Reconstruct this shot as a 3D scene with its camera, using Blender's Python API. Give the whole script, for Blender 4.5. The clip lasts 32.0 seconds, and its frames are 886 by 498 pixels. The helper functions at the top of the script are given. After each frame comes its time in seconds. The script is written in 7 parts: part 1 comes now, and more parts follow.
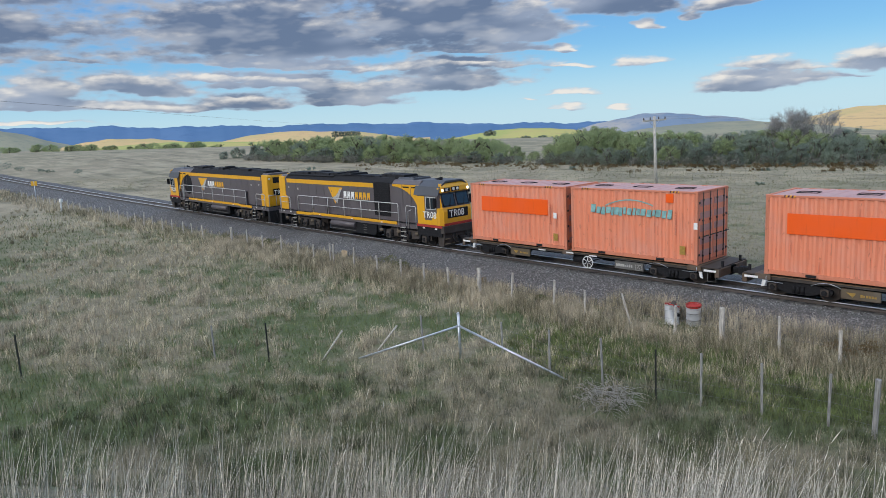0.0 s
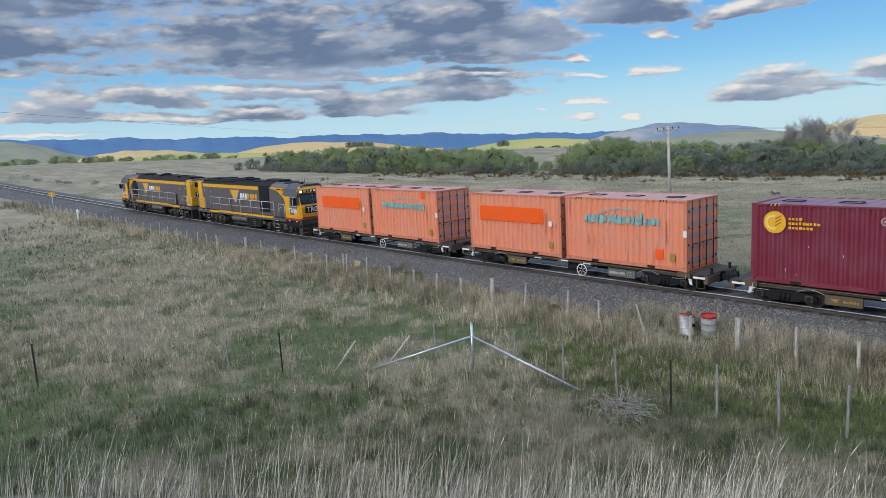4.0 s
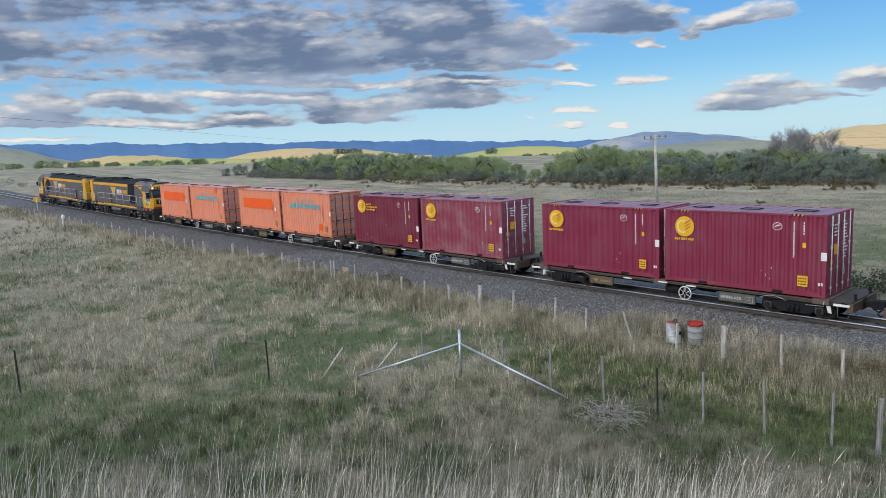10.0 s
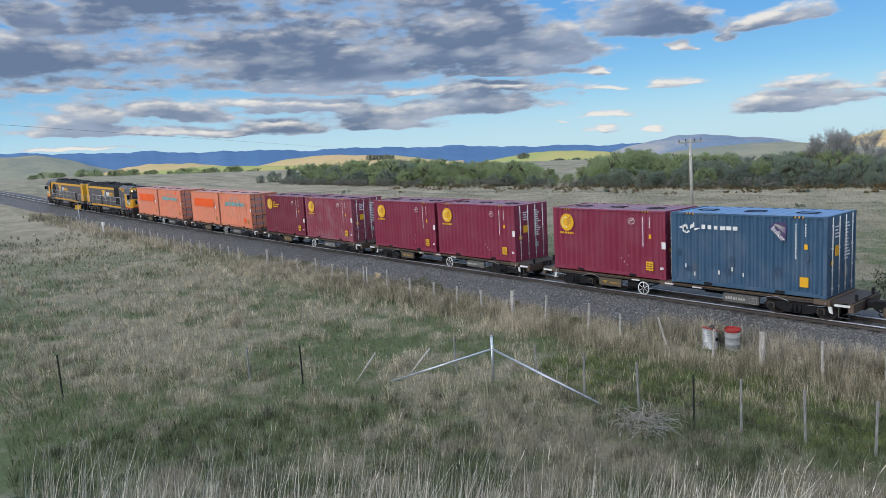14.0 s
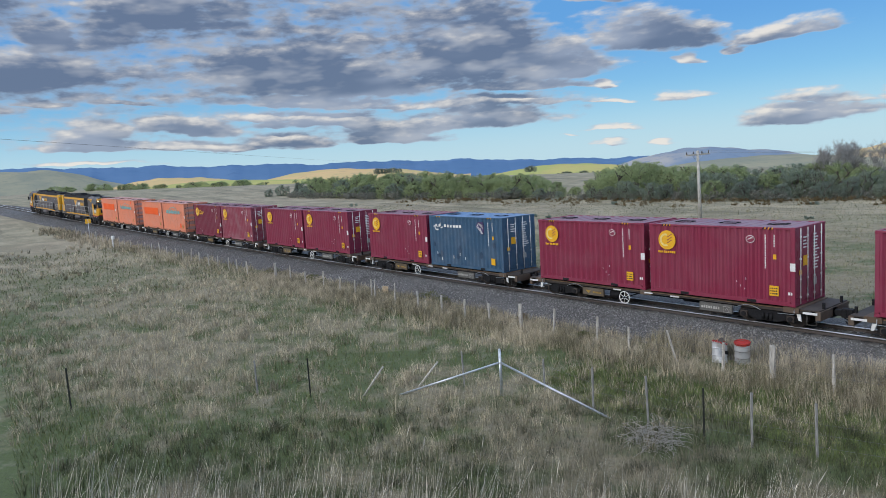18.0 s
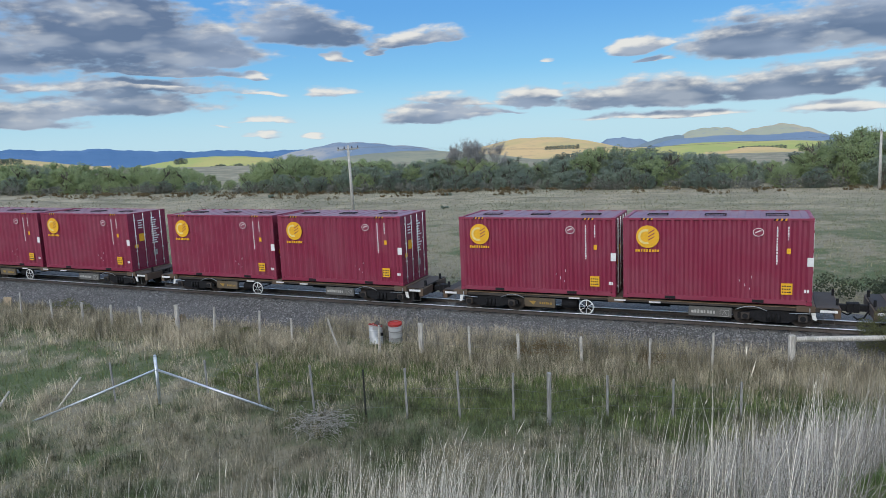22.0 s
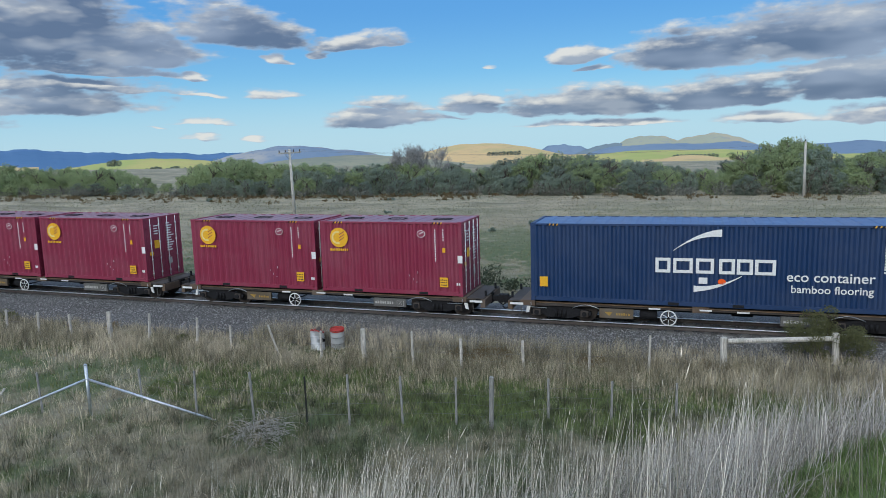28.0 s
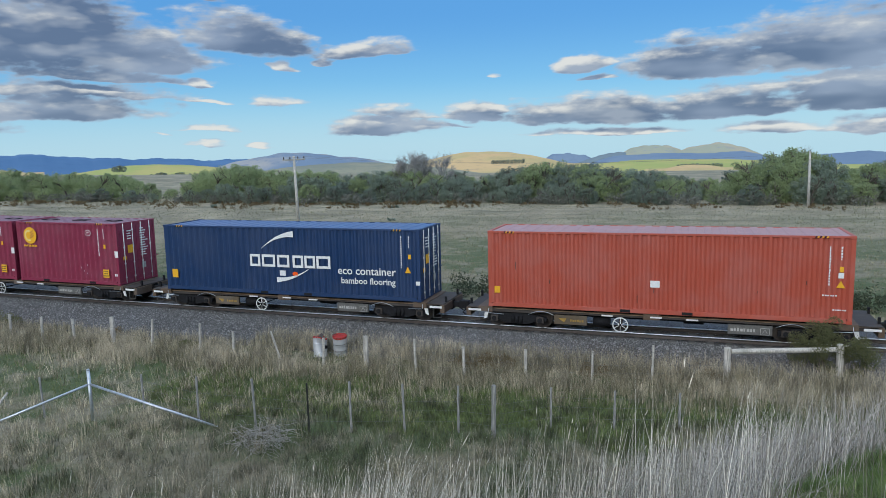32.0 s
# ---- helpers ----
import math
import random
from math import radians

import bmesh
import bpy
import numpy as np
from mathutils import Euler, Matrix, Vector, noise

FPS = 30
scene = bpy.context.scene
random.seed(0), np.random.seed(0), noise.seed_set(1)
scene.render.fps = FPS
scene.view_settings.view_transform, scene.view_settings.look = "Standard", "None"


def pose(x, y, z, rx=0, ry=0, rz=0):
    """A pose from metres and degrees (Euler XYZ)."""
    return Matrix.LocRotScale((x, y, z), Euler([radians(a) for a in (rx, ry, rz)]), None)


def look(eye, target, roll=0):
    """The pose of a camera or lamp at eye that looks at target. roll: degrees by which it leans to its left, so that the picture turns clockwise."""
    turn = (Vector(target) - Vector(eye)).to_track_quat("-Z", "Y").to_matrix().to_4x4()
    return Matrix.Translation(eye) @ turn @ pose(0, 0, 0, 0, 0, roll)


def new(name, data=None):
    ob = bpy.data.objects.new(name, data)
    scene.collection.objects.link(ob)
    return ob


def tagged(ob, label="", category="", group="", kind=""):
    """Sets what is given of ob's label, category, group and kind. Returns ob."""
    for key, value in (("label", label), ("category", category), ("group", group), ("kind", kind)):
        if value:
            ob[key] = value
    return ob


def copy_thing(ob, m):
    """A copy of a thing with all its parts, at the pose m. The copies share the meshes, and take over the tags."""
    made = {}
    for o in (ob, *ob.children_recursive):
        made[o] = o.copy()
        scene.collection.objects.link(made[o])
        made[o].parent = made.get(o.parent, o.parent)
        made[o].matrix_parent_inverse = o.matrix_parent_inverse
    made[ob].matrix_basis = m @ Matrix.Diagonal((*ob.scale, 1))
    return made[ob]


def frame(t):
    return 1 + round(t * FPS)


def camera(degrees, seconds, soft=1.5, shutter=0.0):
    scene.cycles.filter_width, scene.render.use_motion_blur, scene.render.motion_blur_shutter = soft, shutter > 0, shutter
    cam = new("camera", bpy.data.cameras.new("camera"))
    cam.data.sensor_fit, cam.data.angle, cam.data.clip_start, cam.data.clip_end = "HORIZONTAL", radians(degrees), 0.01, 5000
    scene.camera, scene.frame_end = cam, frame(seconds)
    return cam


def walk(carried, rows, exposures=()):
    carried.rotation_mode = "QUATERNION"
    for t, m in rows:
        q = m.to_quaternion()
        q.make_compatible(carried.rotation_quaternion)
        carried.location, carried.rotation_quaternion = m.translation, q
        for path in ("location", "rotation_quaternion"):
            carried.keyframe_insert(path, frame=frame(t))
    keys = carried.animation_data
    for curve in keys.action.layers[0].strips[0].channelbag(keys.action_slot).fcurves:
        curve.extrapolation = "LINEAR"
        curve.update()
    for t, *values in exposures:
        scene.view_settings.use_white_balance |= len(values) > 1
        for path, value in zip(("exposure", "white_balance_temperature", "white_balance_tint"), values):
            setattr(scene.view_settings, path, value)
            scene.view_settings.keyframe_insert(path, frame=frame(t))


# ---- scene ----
# camera: hand-held on the road bank, turning to follow the train
CAM_Z = 7.4
cam = camera(64.33, 32.0, soft=0.5)
PATH = [
    (0, pose(0, 0, CAM_Z, 80.28, 3.31, 0.23)),
    (0.5, pose(0, 0, CAM_Z, 80.35, 3.25, 0.43)),
    (1, pose(0, 0, CAM_Z, 80.44, 3.27, 0.65)),
    (1.5, pose(0, 0, CAM_Z, 80.60, 3.31, 0.99)),
    (2, pose(0, 0, CAM_Z, 80.75, 3.47, 1.34)),
    (2.5, pose(0, 0, CAM_Z, 80.87, 3.57, 1.61)),
    (4.5, pose(0, 0, CAM_Z, 81.23, 3.42, 1.12)),
    (5, pose(0, 0, CAM_Z, 81.29, 3.29, 0.99)),
    (5.5, pose(0, 0, CAM_Z, 81.42, 3.24, 0.86)),
    (6, pose(0, 0, CAM_Z, 81.49, 3.12, 0.74)),
    (6.5, pose(0, 0, CAM_Z, 81.53, 3.00, 0.64)),
    (7, pose(0, 0, CAM_Z, 81.53, 2.92, 0.52)),
    (7.5, pose(0, 0, CAM_Z, 81.52, 2.83, 0.40)),
    (8, pose(0, 0, CAM_Z, 81.52, 2.82, 0.30)),
    (8.5, pose(0, 0, CAM_Z, 81.52, 2.77, 0.26)),
    (9, pose(0, 0, CAM_Z, 81.57, 2.88, 0.19)),
    (9.5, pose(0, 0, CAM_Z, 81.63, 2.98, 0.26)),
    (10, pose(0, 0, CAM_Z, 81.69, 3.13, 0.35)),
    (10.5, pose(0, 0, CAM_Z, 81.75, 3.24, 0.53)),
    (11, pose(0, 0, CAM_Z, 81.77, 3.26, 0.81)),
    (11.5, pose(0, 0, CAM_Z, 81.79, 3.27, 1.17)),
    (12, pose(0, 0, CAM_Z, 81.82, 3.28, 1.55)),
    (12.5, pose(0, 0, CAM_Z, 81.88, 3.35, 1.93)),
    (13, pose(0, 0, CAM_Z, 81.96, 3.44, 2.31)),
    (13.5, pose(0, 0, CAM_Z, 82.11, 3.55, 2.64)),
    (14, pose(0, 0, CAM_Z, 82.28, 3.67, 2.91)),
    (14.5, pose(0, 0, CAM_Z, 82.47, 3.78, 3.09)),
    (16.5, pose(0, 0, CAM_Z, 82.99, 4.01, 3.28)),
    (17, pose(0, 0, CAM_Z, 83.14, 4.01, 3.34)),
    (17.5, pose(0, 0, CAM_Z, 83.29, 3.96, 3.47)),
    (18, pose(0, 0, CAM_Z, 83.39, 3.85, 3.51)),
    (18.5, pose(0, 0, CAM_Z, 83.35, 3.82, 2.98)),
    (19, pose(0, 0, CAM_Z, 83.16, 3.79, 1.46)),
    (19.5, pose(0, 0, CAM_Z, 82.85, 3.70, -1.32)),
    (20, pose(0, 0, CAM_Z, 82.44, 3.68, -5.26)),
    (20.5, pose(0, 0, CAM_Z, 81.93, 3.53, -10.06)),
    (21, pose(0, 0, CAM_Z, 81.50, 3.24, -15.15)),
    (21.5, pose(0, 0, CAM_Z, 81.26, 3.03, -19.86)),
    (22, pose(0, 0, CAM_Z, 81.23, 2.81, -23.85)),
    (22.5, pose(0, 0, CAM_Z, 81.40, 2.59, -26.72)),
    (23, pose(0, 0, CAM_Z, 81.56, 2.43, -28.56)),
    (23.5, pose(0, 0, CAM_Z, 81.63, 2.29, -29.62)),
    (24, pose(0, 0, CAM_Z, 81.58, 2.18, -30.09)),
    (24.5, pose(0, 0, CAM_Z, 81.45, 2.10, -30.15)),
    (25, pose(0, 0, CAM_Z, 81.32, 2.08, -29.97)),
    (25.5, pose(0, 0, CAM_Z, 81.21, 2.03, -29.68)),
    (27.5, pose(0, 0, CAM_Z, 81.25, 1.98, -28.49)),
    (28, pose(0, 0, CAM_Z, 81.44, 2.08, -28.43)),
    (28.5, pose(0, 0, CAM_Z, 81.62, 2.20, -28.35)),
    (29, pose(0, 0, CAM_Z, 81.75, 2.20, -28.17)),
    (29.5, pose(0, 0, CAM_Z, 81.82, 2.12, -27.97)),
    (30, pose(0, 0, CAM_Z, 81.86, 1.97, -27.83)),
    (30.5, pose(0, 0, CAM_Z, 81.88, 1.91, -27.81)),
    (31, pose(0, 0, CAM_Z, 81.92, 1.80, -27.90)),
    (31.5, pose(0, 0, CAM_Z, 81.98, 1.77, -28.03)),
    (32, pose(0, 0, CAM_Z, 82.08, 1.70, -28.10)),
]
# exposure and white balance: brighter at first, cooler once the view swings north-east
walk(cam, PATH, [(0, 0.09, 6520, 9), (6, 0.10, 6520, 9), (12, 0.13, 6480, 9), (18, 0.03, 6500, 9), (22, 0.07, 6350, 7), (24, -0.02, 6150, 6), (32, -0.02, 6150, 5)])

# light: bright broken cloud in the late afternoon, the low sun veiled behind the viewer
SUN_EL, SUN_AZ = radians(26), radians(232)
sun = new("sun", bpy.data.lights.new("sun", "SUN"))
sun.data.energy, sun.data.angle, sun.data.color = 1.55, radians(22), (1.0, 0.94, 0.88)
sun.matrix_world = look((0, 0, 60), (-math.sin(SUN_AZ) * math.cos(SUN_EL), -math.cos(SUN_AZ) * math.cos(SUN_EL), 60 - math.sin(SUN_EL)))
scene.view_settings.exposure = 0.0


class Graph:
    """Short hand for building node trees."""

    def __init__(self, tree):
        self.t = tree
        tree.nodes.clear()

    def add(self, kind, values=None, **props):
        n = self.t.nodes.new(kind)
        for k, v in props.items():
            if k == "operation":
                n.operation = v
            elif k == "data_type":
                n.data_type = v
            elif k == "blend_type":
                n.blend_type = v
            elif k == "noise_dimensions":
                n.noise_dimensions = v
            elif k == "feature":
                n.feature = v
        for k, v in (values or {}).items():
            self.put(n.inputs[k], v)
        return n

    def put(self, socket, v):
        if isinstance(v, bpy.types.NodeSocket):
            self.t.links.new(v, socket)
        else:
            socket.default_value = v

    def m(self, op, a, b=0.0, c=0.0):
        return self.add("ShaderNodeMath", {0: a, 1: b, 2: c}, operation=op).outputs[0]

    def mix(self, fac, a, b, blend="MIX"):
        n = self.add("ShaderNodeMix", {0: fac, 6: a, 7: b}, data_type="RGBA", blend_type=blend)
        return n.outputs[2]

    def noise(self, vec, scale, detail=3.0, rough=0.55, out=0):
        n = self.add("ShaderNodeTexNoise", {"Scale": scale, "Detail": detail, "Roughness": rough})
        if vec is not None:
            self.put(n.inputs["Vector"], vec)
        return n.outputs[out]

    def scaled(self, vec, x, y, z):
        return self.add("ShaderNodeVectorMath", {0: vec, 1: (x, y, z)}, operation="MULTIPLY").outputs[0]

    def ramp(self, v, a, b, lo=0.0, hi=1.0):
        return self.add("ShaderNodeMapRange", {0: v, 1: a, 2: b, 3: lo, 4: hi}).outputs[0]

    def smooth(self, v, a, b):
        n = self.add("ShaderNodeMapRange", {0: v, 1: a, 2: b, 3: 0.0, 4: 1.0})
        n.interpolation_type = "SMOOTHSTEP"
        return n.outputs[0]


# sky: clear blue with a broken stratocumulus deck, thicker to the west
def make_sky():
    world = bpy.data.worlds.new("world")
    scene.world = world
    world.use_nodes = True
    g = Graph(world.node_tree)
    sky = g.add("ShaderNodeTexSky")
    sky.sky_type, sky.sun_disc, sky.sun_elevation, sky.sun_rotation = "NISHITA", False, SUN_EL, SUN_AZ
    sky.air_density, sky.dust_density, sky.ozone_density = 1.0, 0.4, 2.5
    d = g.add("ShaderNodeTexCoord").outputs["Generated"]
    xyz = g.add("ShaderNodeSeparateXYZ", {0: d})
    x, y, z = xyz.outputs[0], xyz.outputs[1], xyz.outputs[2]
    az = g.m("MULTIPLY", g.m("ARCTAN2", x, y), 57.2958)
    el = g.m("MULTIPLY", g.m("ARCSINE", z), 57.2958)
    up = g.m("ADD", g.m("MAXIMUM", z, 0.0), 0.035)
    plane = g.add("ShaderNodeCombineXYZ", {0: g.m("DIVIDE", x, up), 1: g.m("DIVIDE", y, up), 2: 0.0}).outputs[0]
    far = g.noise(plane, 0.42, 4.0, 0.55)

    def density(a, e):
        """Thickness of the broken cloud at (azimuth, elevation): flat-based banks with heaped, wind-drawn tops."""
        p = g.add("ShaderNodeCombineXYZ", {0: a, 1: e, 2: 0.0}).outputs[0]
        drift = g.noise(g.scaled(p, 0.50, 1.6, 1.0), 0.50, 3.0, 0.55, 1)
        fine = g.noise(g.scaled(p, 0.8, 2.0, 1.0), 0.85, 3.0, 0.52)
        broad = g.noise(g.scaled(p, 0.34, 1.75, 1.0), 0.45, 3.0, 0.5)
        q = g.add("ShaderNodeVectorMath", {0: g.add("ShaderNodeVectorMath", {0: drift, 1: (0.5, 0.5, 0.5)}, operation="SUBTRACT").outputs[0], 1: (4.2, 1.1, 0.0), 2: p}, operation="MULTIPLY_ADD").outputs[0]
        q = g.add("ShaderNodeVectorMath", {0: q, 1: (0.0, 0.0, 1.0)}, operation="ADD").outputs[0]
        shape = g.m("MULTIPLY_ADD", g.m("MULTIPLY", g.smooth(a, 7.0, -4.0), g.m("ADD", g.smooth(e, 1.6, 3.2), g.m("MULTIPLY", g.smooth(e, 5.9, 6.6), 0.16))), 1.62, -1.6)
        for az0, base, wide, high, tilt in CLOUDS_WEST + CLOUDS_NORTH + CLOUDS_EAST:
            u = g.add("ShaderNodeVectorMath", {0: q, 1: (1 / wide, 0.0, -az0 / wide)}, operation="DOT_PRODUCT").outputs["Value"]
            v = g.add("ShaderNodeVectorMath", {0: q, 1: (-tilt / high, 1 / high, (tilt * az0 - base - 0.18 * high) / high)}, operation="DOT_PRODUCT").outputs["Value"]
            v = g.m("MAXIMUM", v, g.m("MULTIPLY", v, -3.2))
            d = g.m("MULTIPLY_ADD", v, v, g.m("MULTIPLY", u, u))
            shape = g.m("SMOOTH_MAX", g.m("SUBTRACT", min(0.96, 0.50 + 0.40 * high), d), shape, 0.22)
        n = g.m("ADD", g.m("MULTIPLY", g.m("SUBTRACT", broad, 0.5), 1.55), g.m("MULTIPLY", g.m("SUBTRACT", fine, 0.5), 1.15))
        return g.m("ADD", g.m("MINIMUM", shape, 0.9), n)

    cover = density(az, el)
    over_it = density(g.m("SUBTRACT", az, 0.35), g.m("ADD", el, 0.62))
    here = g.add("ShaderNodeCombineXYZ", {0: az, 1: el, 2: 0.0}).outputs[0]
    mask = g.smooth(cover, -0.22, 0.48)
    # bodies lit where little cloud stands above them, grey-blue where they shade themselves
    deep = g.m("ADD", g.noise(g.scaled(here, 0.26, 0.95, 1.0), 0.30, 3.0, 0.5), g.m("MULTIPLY", g.m("MULTIPLY", g.smooth(az, 9.0, 1.0), g.smooth(el, 5.8, 6.8)), 0.10))
    dark = g.mix(g.smooth(deep, 0.38, 0.60), (0.300, 0.352, 0.465, 1), (0.132, 0.176, 0.276, 1))
    heap = g.noise(g.scaled(here, 0.36, 1.1, 1.0), 0.50, 3.0, 0.5)
    shade = g.m("MULTIPLY", g.smooth(over_it, -0.42, 0.66), g.ramp(heap, 0.36, 0.50, 0.40, 1.0))
    light = g.mix(g.smooth(g.m("SUBTRACT", cover, over_it), 0.05, 1.0), (0.47, 0.495, 0.555, 1), (0.80, 0.76, 0.715, 1))
    cloud = g.mix(shade, light, dark)
    thin = g.smooth(cover, 0.56, -0.05)
    cloud = g.mix(g.m("MULTIPLY", thin, 0.72), cloud, (0.46, 0.53, 0.64, 1))
    haze = g.smooth(el, 6.0, 0.0)
    blue = g.mix(g.smooth(el, 2.0, 11.0), (0.28, 0.58, 0.83, 1), (0.125, 0.355, 0.74, 1))
    blue = g.mix(0.2, blue, g.mix(1.0, sky.outputs[0], (SKY_GAIN * 0.5, SKY_GAIN * 0.8, SKY_GAIN, 1), "MULTIPLY"))
    clear = g.mix(g.m("MULTIPLY", haze, 0.62), blue, (0.62, 0.765, 0.80, 1))
    seen = g.mix(g.m("MULTIPLY", mask, 0.94), clear, cloud)
    # the deck goes on overhead, unseen and brightened to light the ground
    over = g.smooth(el, 14.0, 30.0)
    seen = g.mix(over, seen, g.mix(g.smooth(far, 0.40, 0.62), (0.42, 0.62, 1.00, 1), (1.16, 1.22, 1.36, 1)))
    bg = g.add("ShaderNodeBackground", {"Color": seen, "Strength": 1.0})
    out = g.add("ShaderNodeOutputWorld")
    g.t.links.new(bg.outputs[0], out.inputs[0])


SKY_GAIN = 0.115
# cloud banks: azimuth, elevation of the base, half width, height in degrees, and tilt of the base
CLOUDS_WEST = ((-24.3, 11.3, 7.6, 3.6, 0.0), (-13.7, 6.5, 10.6, 4.9, -0.05), (-11.4, 6.1, 8.8, 3.4, -0.05), (-32.5, 7.3, 6.0, 2.9, 0.05), (-31.8, 10.3, 2.2, 2.0, 0.0),
               (-27.1, 6.0, 3.8, 0.5, -0.09), (-29.2, 3.8, 3.0, 1.5, -0.04), (-22.7, 3.8, 4.3, 1.6, -0.10), (-29.8, 3.3, 3.6, 0.9, -0.07), (-12.7, 5.3, 10.4, 0.9, -0.07),
               (-15.5, 4.5, 8.0, 0.7, -0.06), (-11.4, 3.7, 9.0, 0.9, -0.06), (-7.6, 2.3, 5.0, 1.4, -0.06), (-36.5, 5.6, 4.6, 1.0, 0.0), (-15.5, 2.5, 4.5, 1.1, -0.06),
               (-23.5, 2.6, 8.6, 0.8, -0.05), (-30.4, 2.9, 5.2, 0.7, -0.05), (-32.8, 6.2, 2.0, 0.6, -0.09), (-28.8, 1.75, 5.4, 0.32, -0.05), (-44.0, 9.0, 9.0, 3.0, 0.0), (-45.0, 4.0, 8.0, 1.4, 0.0))
CLOUDS_NORTH = ((-0.9, 6.7, 7.2, 6.5, -0.04), (5.6, 6.5, 5.6, 3.0, 0.0), (12.7, 8.0, 5.6, 2.6, -0.12), (22.0, 7.5, 4.6, 1.1, 0.08), (16.0, 6.5, 1.2, 0.8, -0.08), (19.3, 6.8, 1.0, 0.7, -0.1),
                (2.6, 5.8, 8.2, 0.8, -0.05), (9.7, 5.4, 1.0, 0.6, -0.08), (1.4, 4.6, 7.4, 1.0, -0.03), (-0.8, 3.0, 8.0, 1.7, 0.02), (9.8, 4.2, 2.6, 0.36, -0.08), (15.4, 3.9, 2.6, 0.7, -0.02),
                (24.9, 2.9, 4.4, 0.8, -0.10), (23.1, 1.6, 5.2, 1.4, 0.02), (28.8, 2.0, 2.2, 0.2, -0.05), (9.6, 2.05, 2.5, 0.5, -0.06), (9.9, 0.95, 1.9, 0.45, -0.05), (13.8, 0.7, 1.3, 0.34, -0.05),
                (6.8, 1.9, 1.4, 0.24, -0.07), (9.3, 11.7, 3.0, 1.3, -0.1))
CLOUDS_EAST = ((39.4, 5.9, 2.4, 1.1, 0.08), (47.5, 5.1, 6.3, 2.5, -0.02), (56.5, 5.2, 7.6, 3.8, -0.02), (40.1, 5.25, 1.3, 0.4, 0.0), (31.0, 2.35, 2.8, 1.4, -0.02), (40.2, 1.95, 7.6, 2.0, -0.02),
               (49.6, 2.0, 6.4, 2.2, 0.04), (58.6, 2.15, 5.6, 2.5, -0.04), (41.1, 0.9, 7.2, 0.55, -0.02), (52.6, 0.65, 4.2, 0.8, -0.02), (59.5, 0.45, 4.8, 0.9, 0.0), (32.4, 5.8, 1.0, 0.35, 0.0))
make_sky()


# the railway's heading: U runs along it, N across it
HEAD = radians(-47.62)
UX, UY = math.cos(HEAD), math.sin(HEAD)
NX, NY = -UY, UX


# ---- materials ----
def material(name):
    m = bpy.data.materials.new(name)
    m.use_nodes = True
    g = Graph(m.node_tree)
    shader = g.add("ShaderNodeBsdfPrincipled")
    out = g.add("ShaderNodeOutputMaterial")
    g.t.links.new(shader.outputs[0], out.inputs[0])
    return m, g, shader


def rgba(c, k=1.0):
    return (c[0] * k, c[1] * k, c[2] * k, 1.0)


def bumped(g, shader, height, strength, distance):
    b = g.add("ShaderNodeBump", {"Strength": strength, "Distance": distance, "Height": height})
    g.put(shader.inputs["Normal"], b.outputs[0])


def paint(name, col, rough=0.5, fade=0.25, rust=0.25, rust_col=(0.10, 0.045, 0.02), metal=0.0, streaks=0.5):
    """Weathered paint on steel: faded patches, vertical runs, rust specks and fine grain."""
    m, g, sh = material(name)
    p = g.add("ShaderNodeTexCoord").outputs["Object"]
    rnd = g.add("ShaderNodeObjectInfo").outputs["Random"]
    shift = g.add("ShaderNodeVectorMath", {0: p, 1: g.scaled(g.add("ShaderNodeCombineXYZ", {0: rnd, 1: rnd, 2: rnd}).outputs[0], 31, 17, 23)}, operation="ADD").outputs[0]
    patch = g.noise(shift, 0.9, 4.0, 0.6)
    runs = g.noise(g.scaled(shift, 5.0, 5.0, 0.35), 1.6, 4.0, 0.6)
    grain = g.noise(shift, 55.0, 2.0)
    c = g.mix(g.m("MULTIPLY", g.smooth(patch, 0.40, 0.72), fade), rgba(col), rgba([0.55 * v + 0.20 for v in col]))
    c = g.mix(g.m("MULTIPLY", g.smooth(runs, 0.52, 0.75), streaks * 0.5), c, rgba([v * 0.55 for v in col]))
    spots = g.noise(g.scaled(shift, 1, 1, 0.55), 7.0, 5.0, 0.68)
    c = g.mix(g.m("MULTIPLY", g.smooth(spots, 0.60, 0.72), rust), c, rgba(rust_col))
    c = g.mix(0.10, c, g.mix(grain, (0.5, 0.5, 0.5, 1), (1, 1, 1, 1)), "MULTIPLY")
    g.put(sh.inputs["Base Color"], c)
    g.put(sh.inputs["Roughness"], g.ramp(patch, 0.3, 0.7, rough - 0.08, rough + 0.15))
    sh.inputs["Metallic"].default_value = metal
    bumped(g, sh, g.m("ADD", patch, g.m("MULTIPLY", grain, 0.1)), 0.15, 0.02)
    return m


def plain(name, col, rough=0.6, metal=0.0, scale=12.0, depth=0.25, gloss=0.5):
    """Any small surface: one colour broken by grain at two scales."""
    m, g, sh = material(name)
    p = g.add("ShaderNodeTexCoord").outputs["Object"]
    a, b = g.noise(p, scale, 3.0), g.noise(p, scale * 6.0, 2.0)
    mixv = g.m("ADD", g.m("MULTIPLY", a, 0.65), g.m("MULTIPLY", b, 0.35))
    g.put(sh.inputs["Base Color"], g.mix(g.smooth(mixv, 0.30, 0.70), rgba(col, 1.0 - depth), rgba(col, 1.0 + depth * 0.6)))
    sh.inputs["Roughness"].default_value, sh.inputs["Metallic"].default_value = rough, metal
    sh.inputs["Specular IOR Level"].default_value = gloss
    bumped(g, sh, b, 0.2, 0.01)
    return m


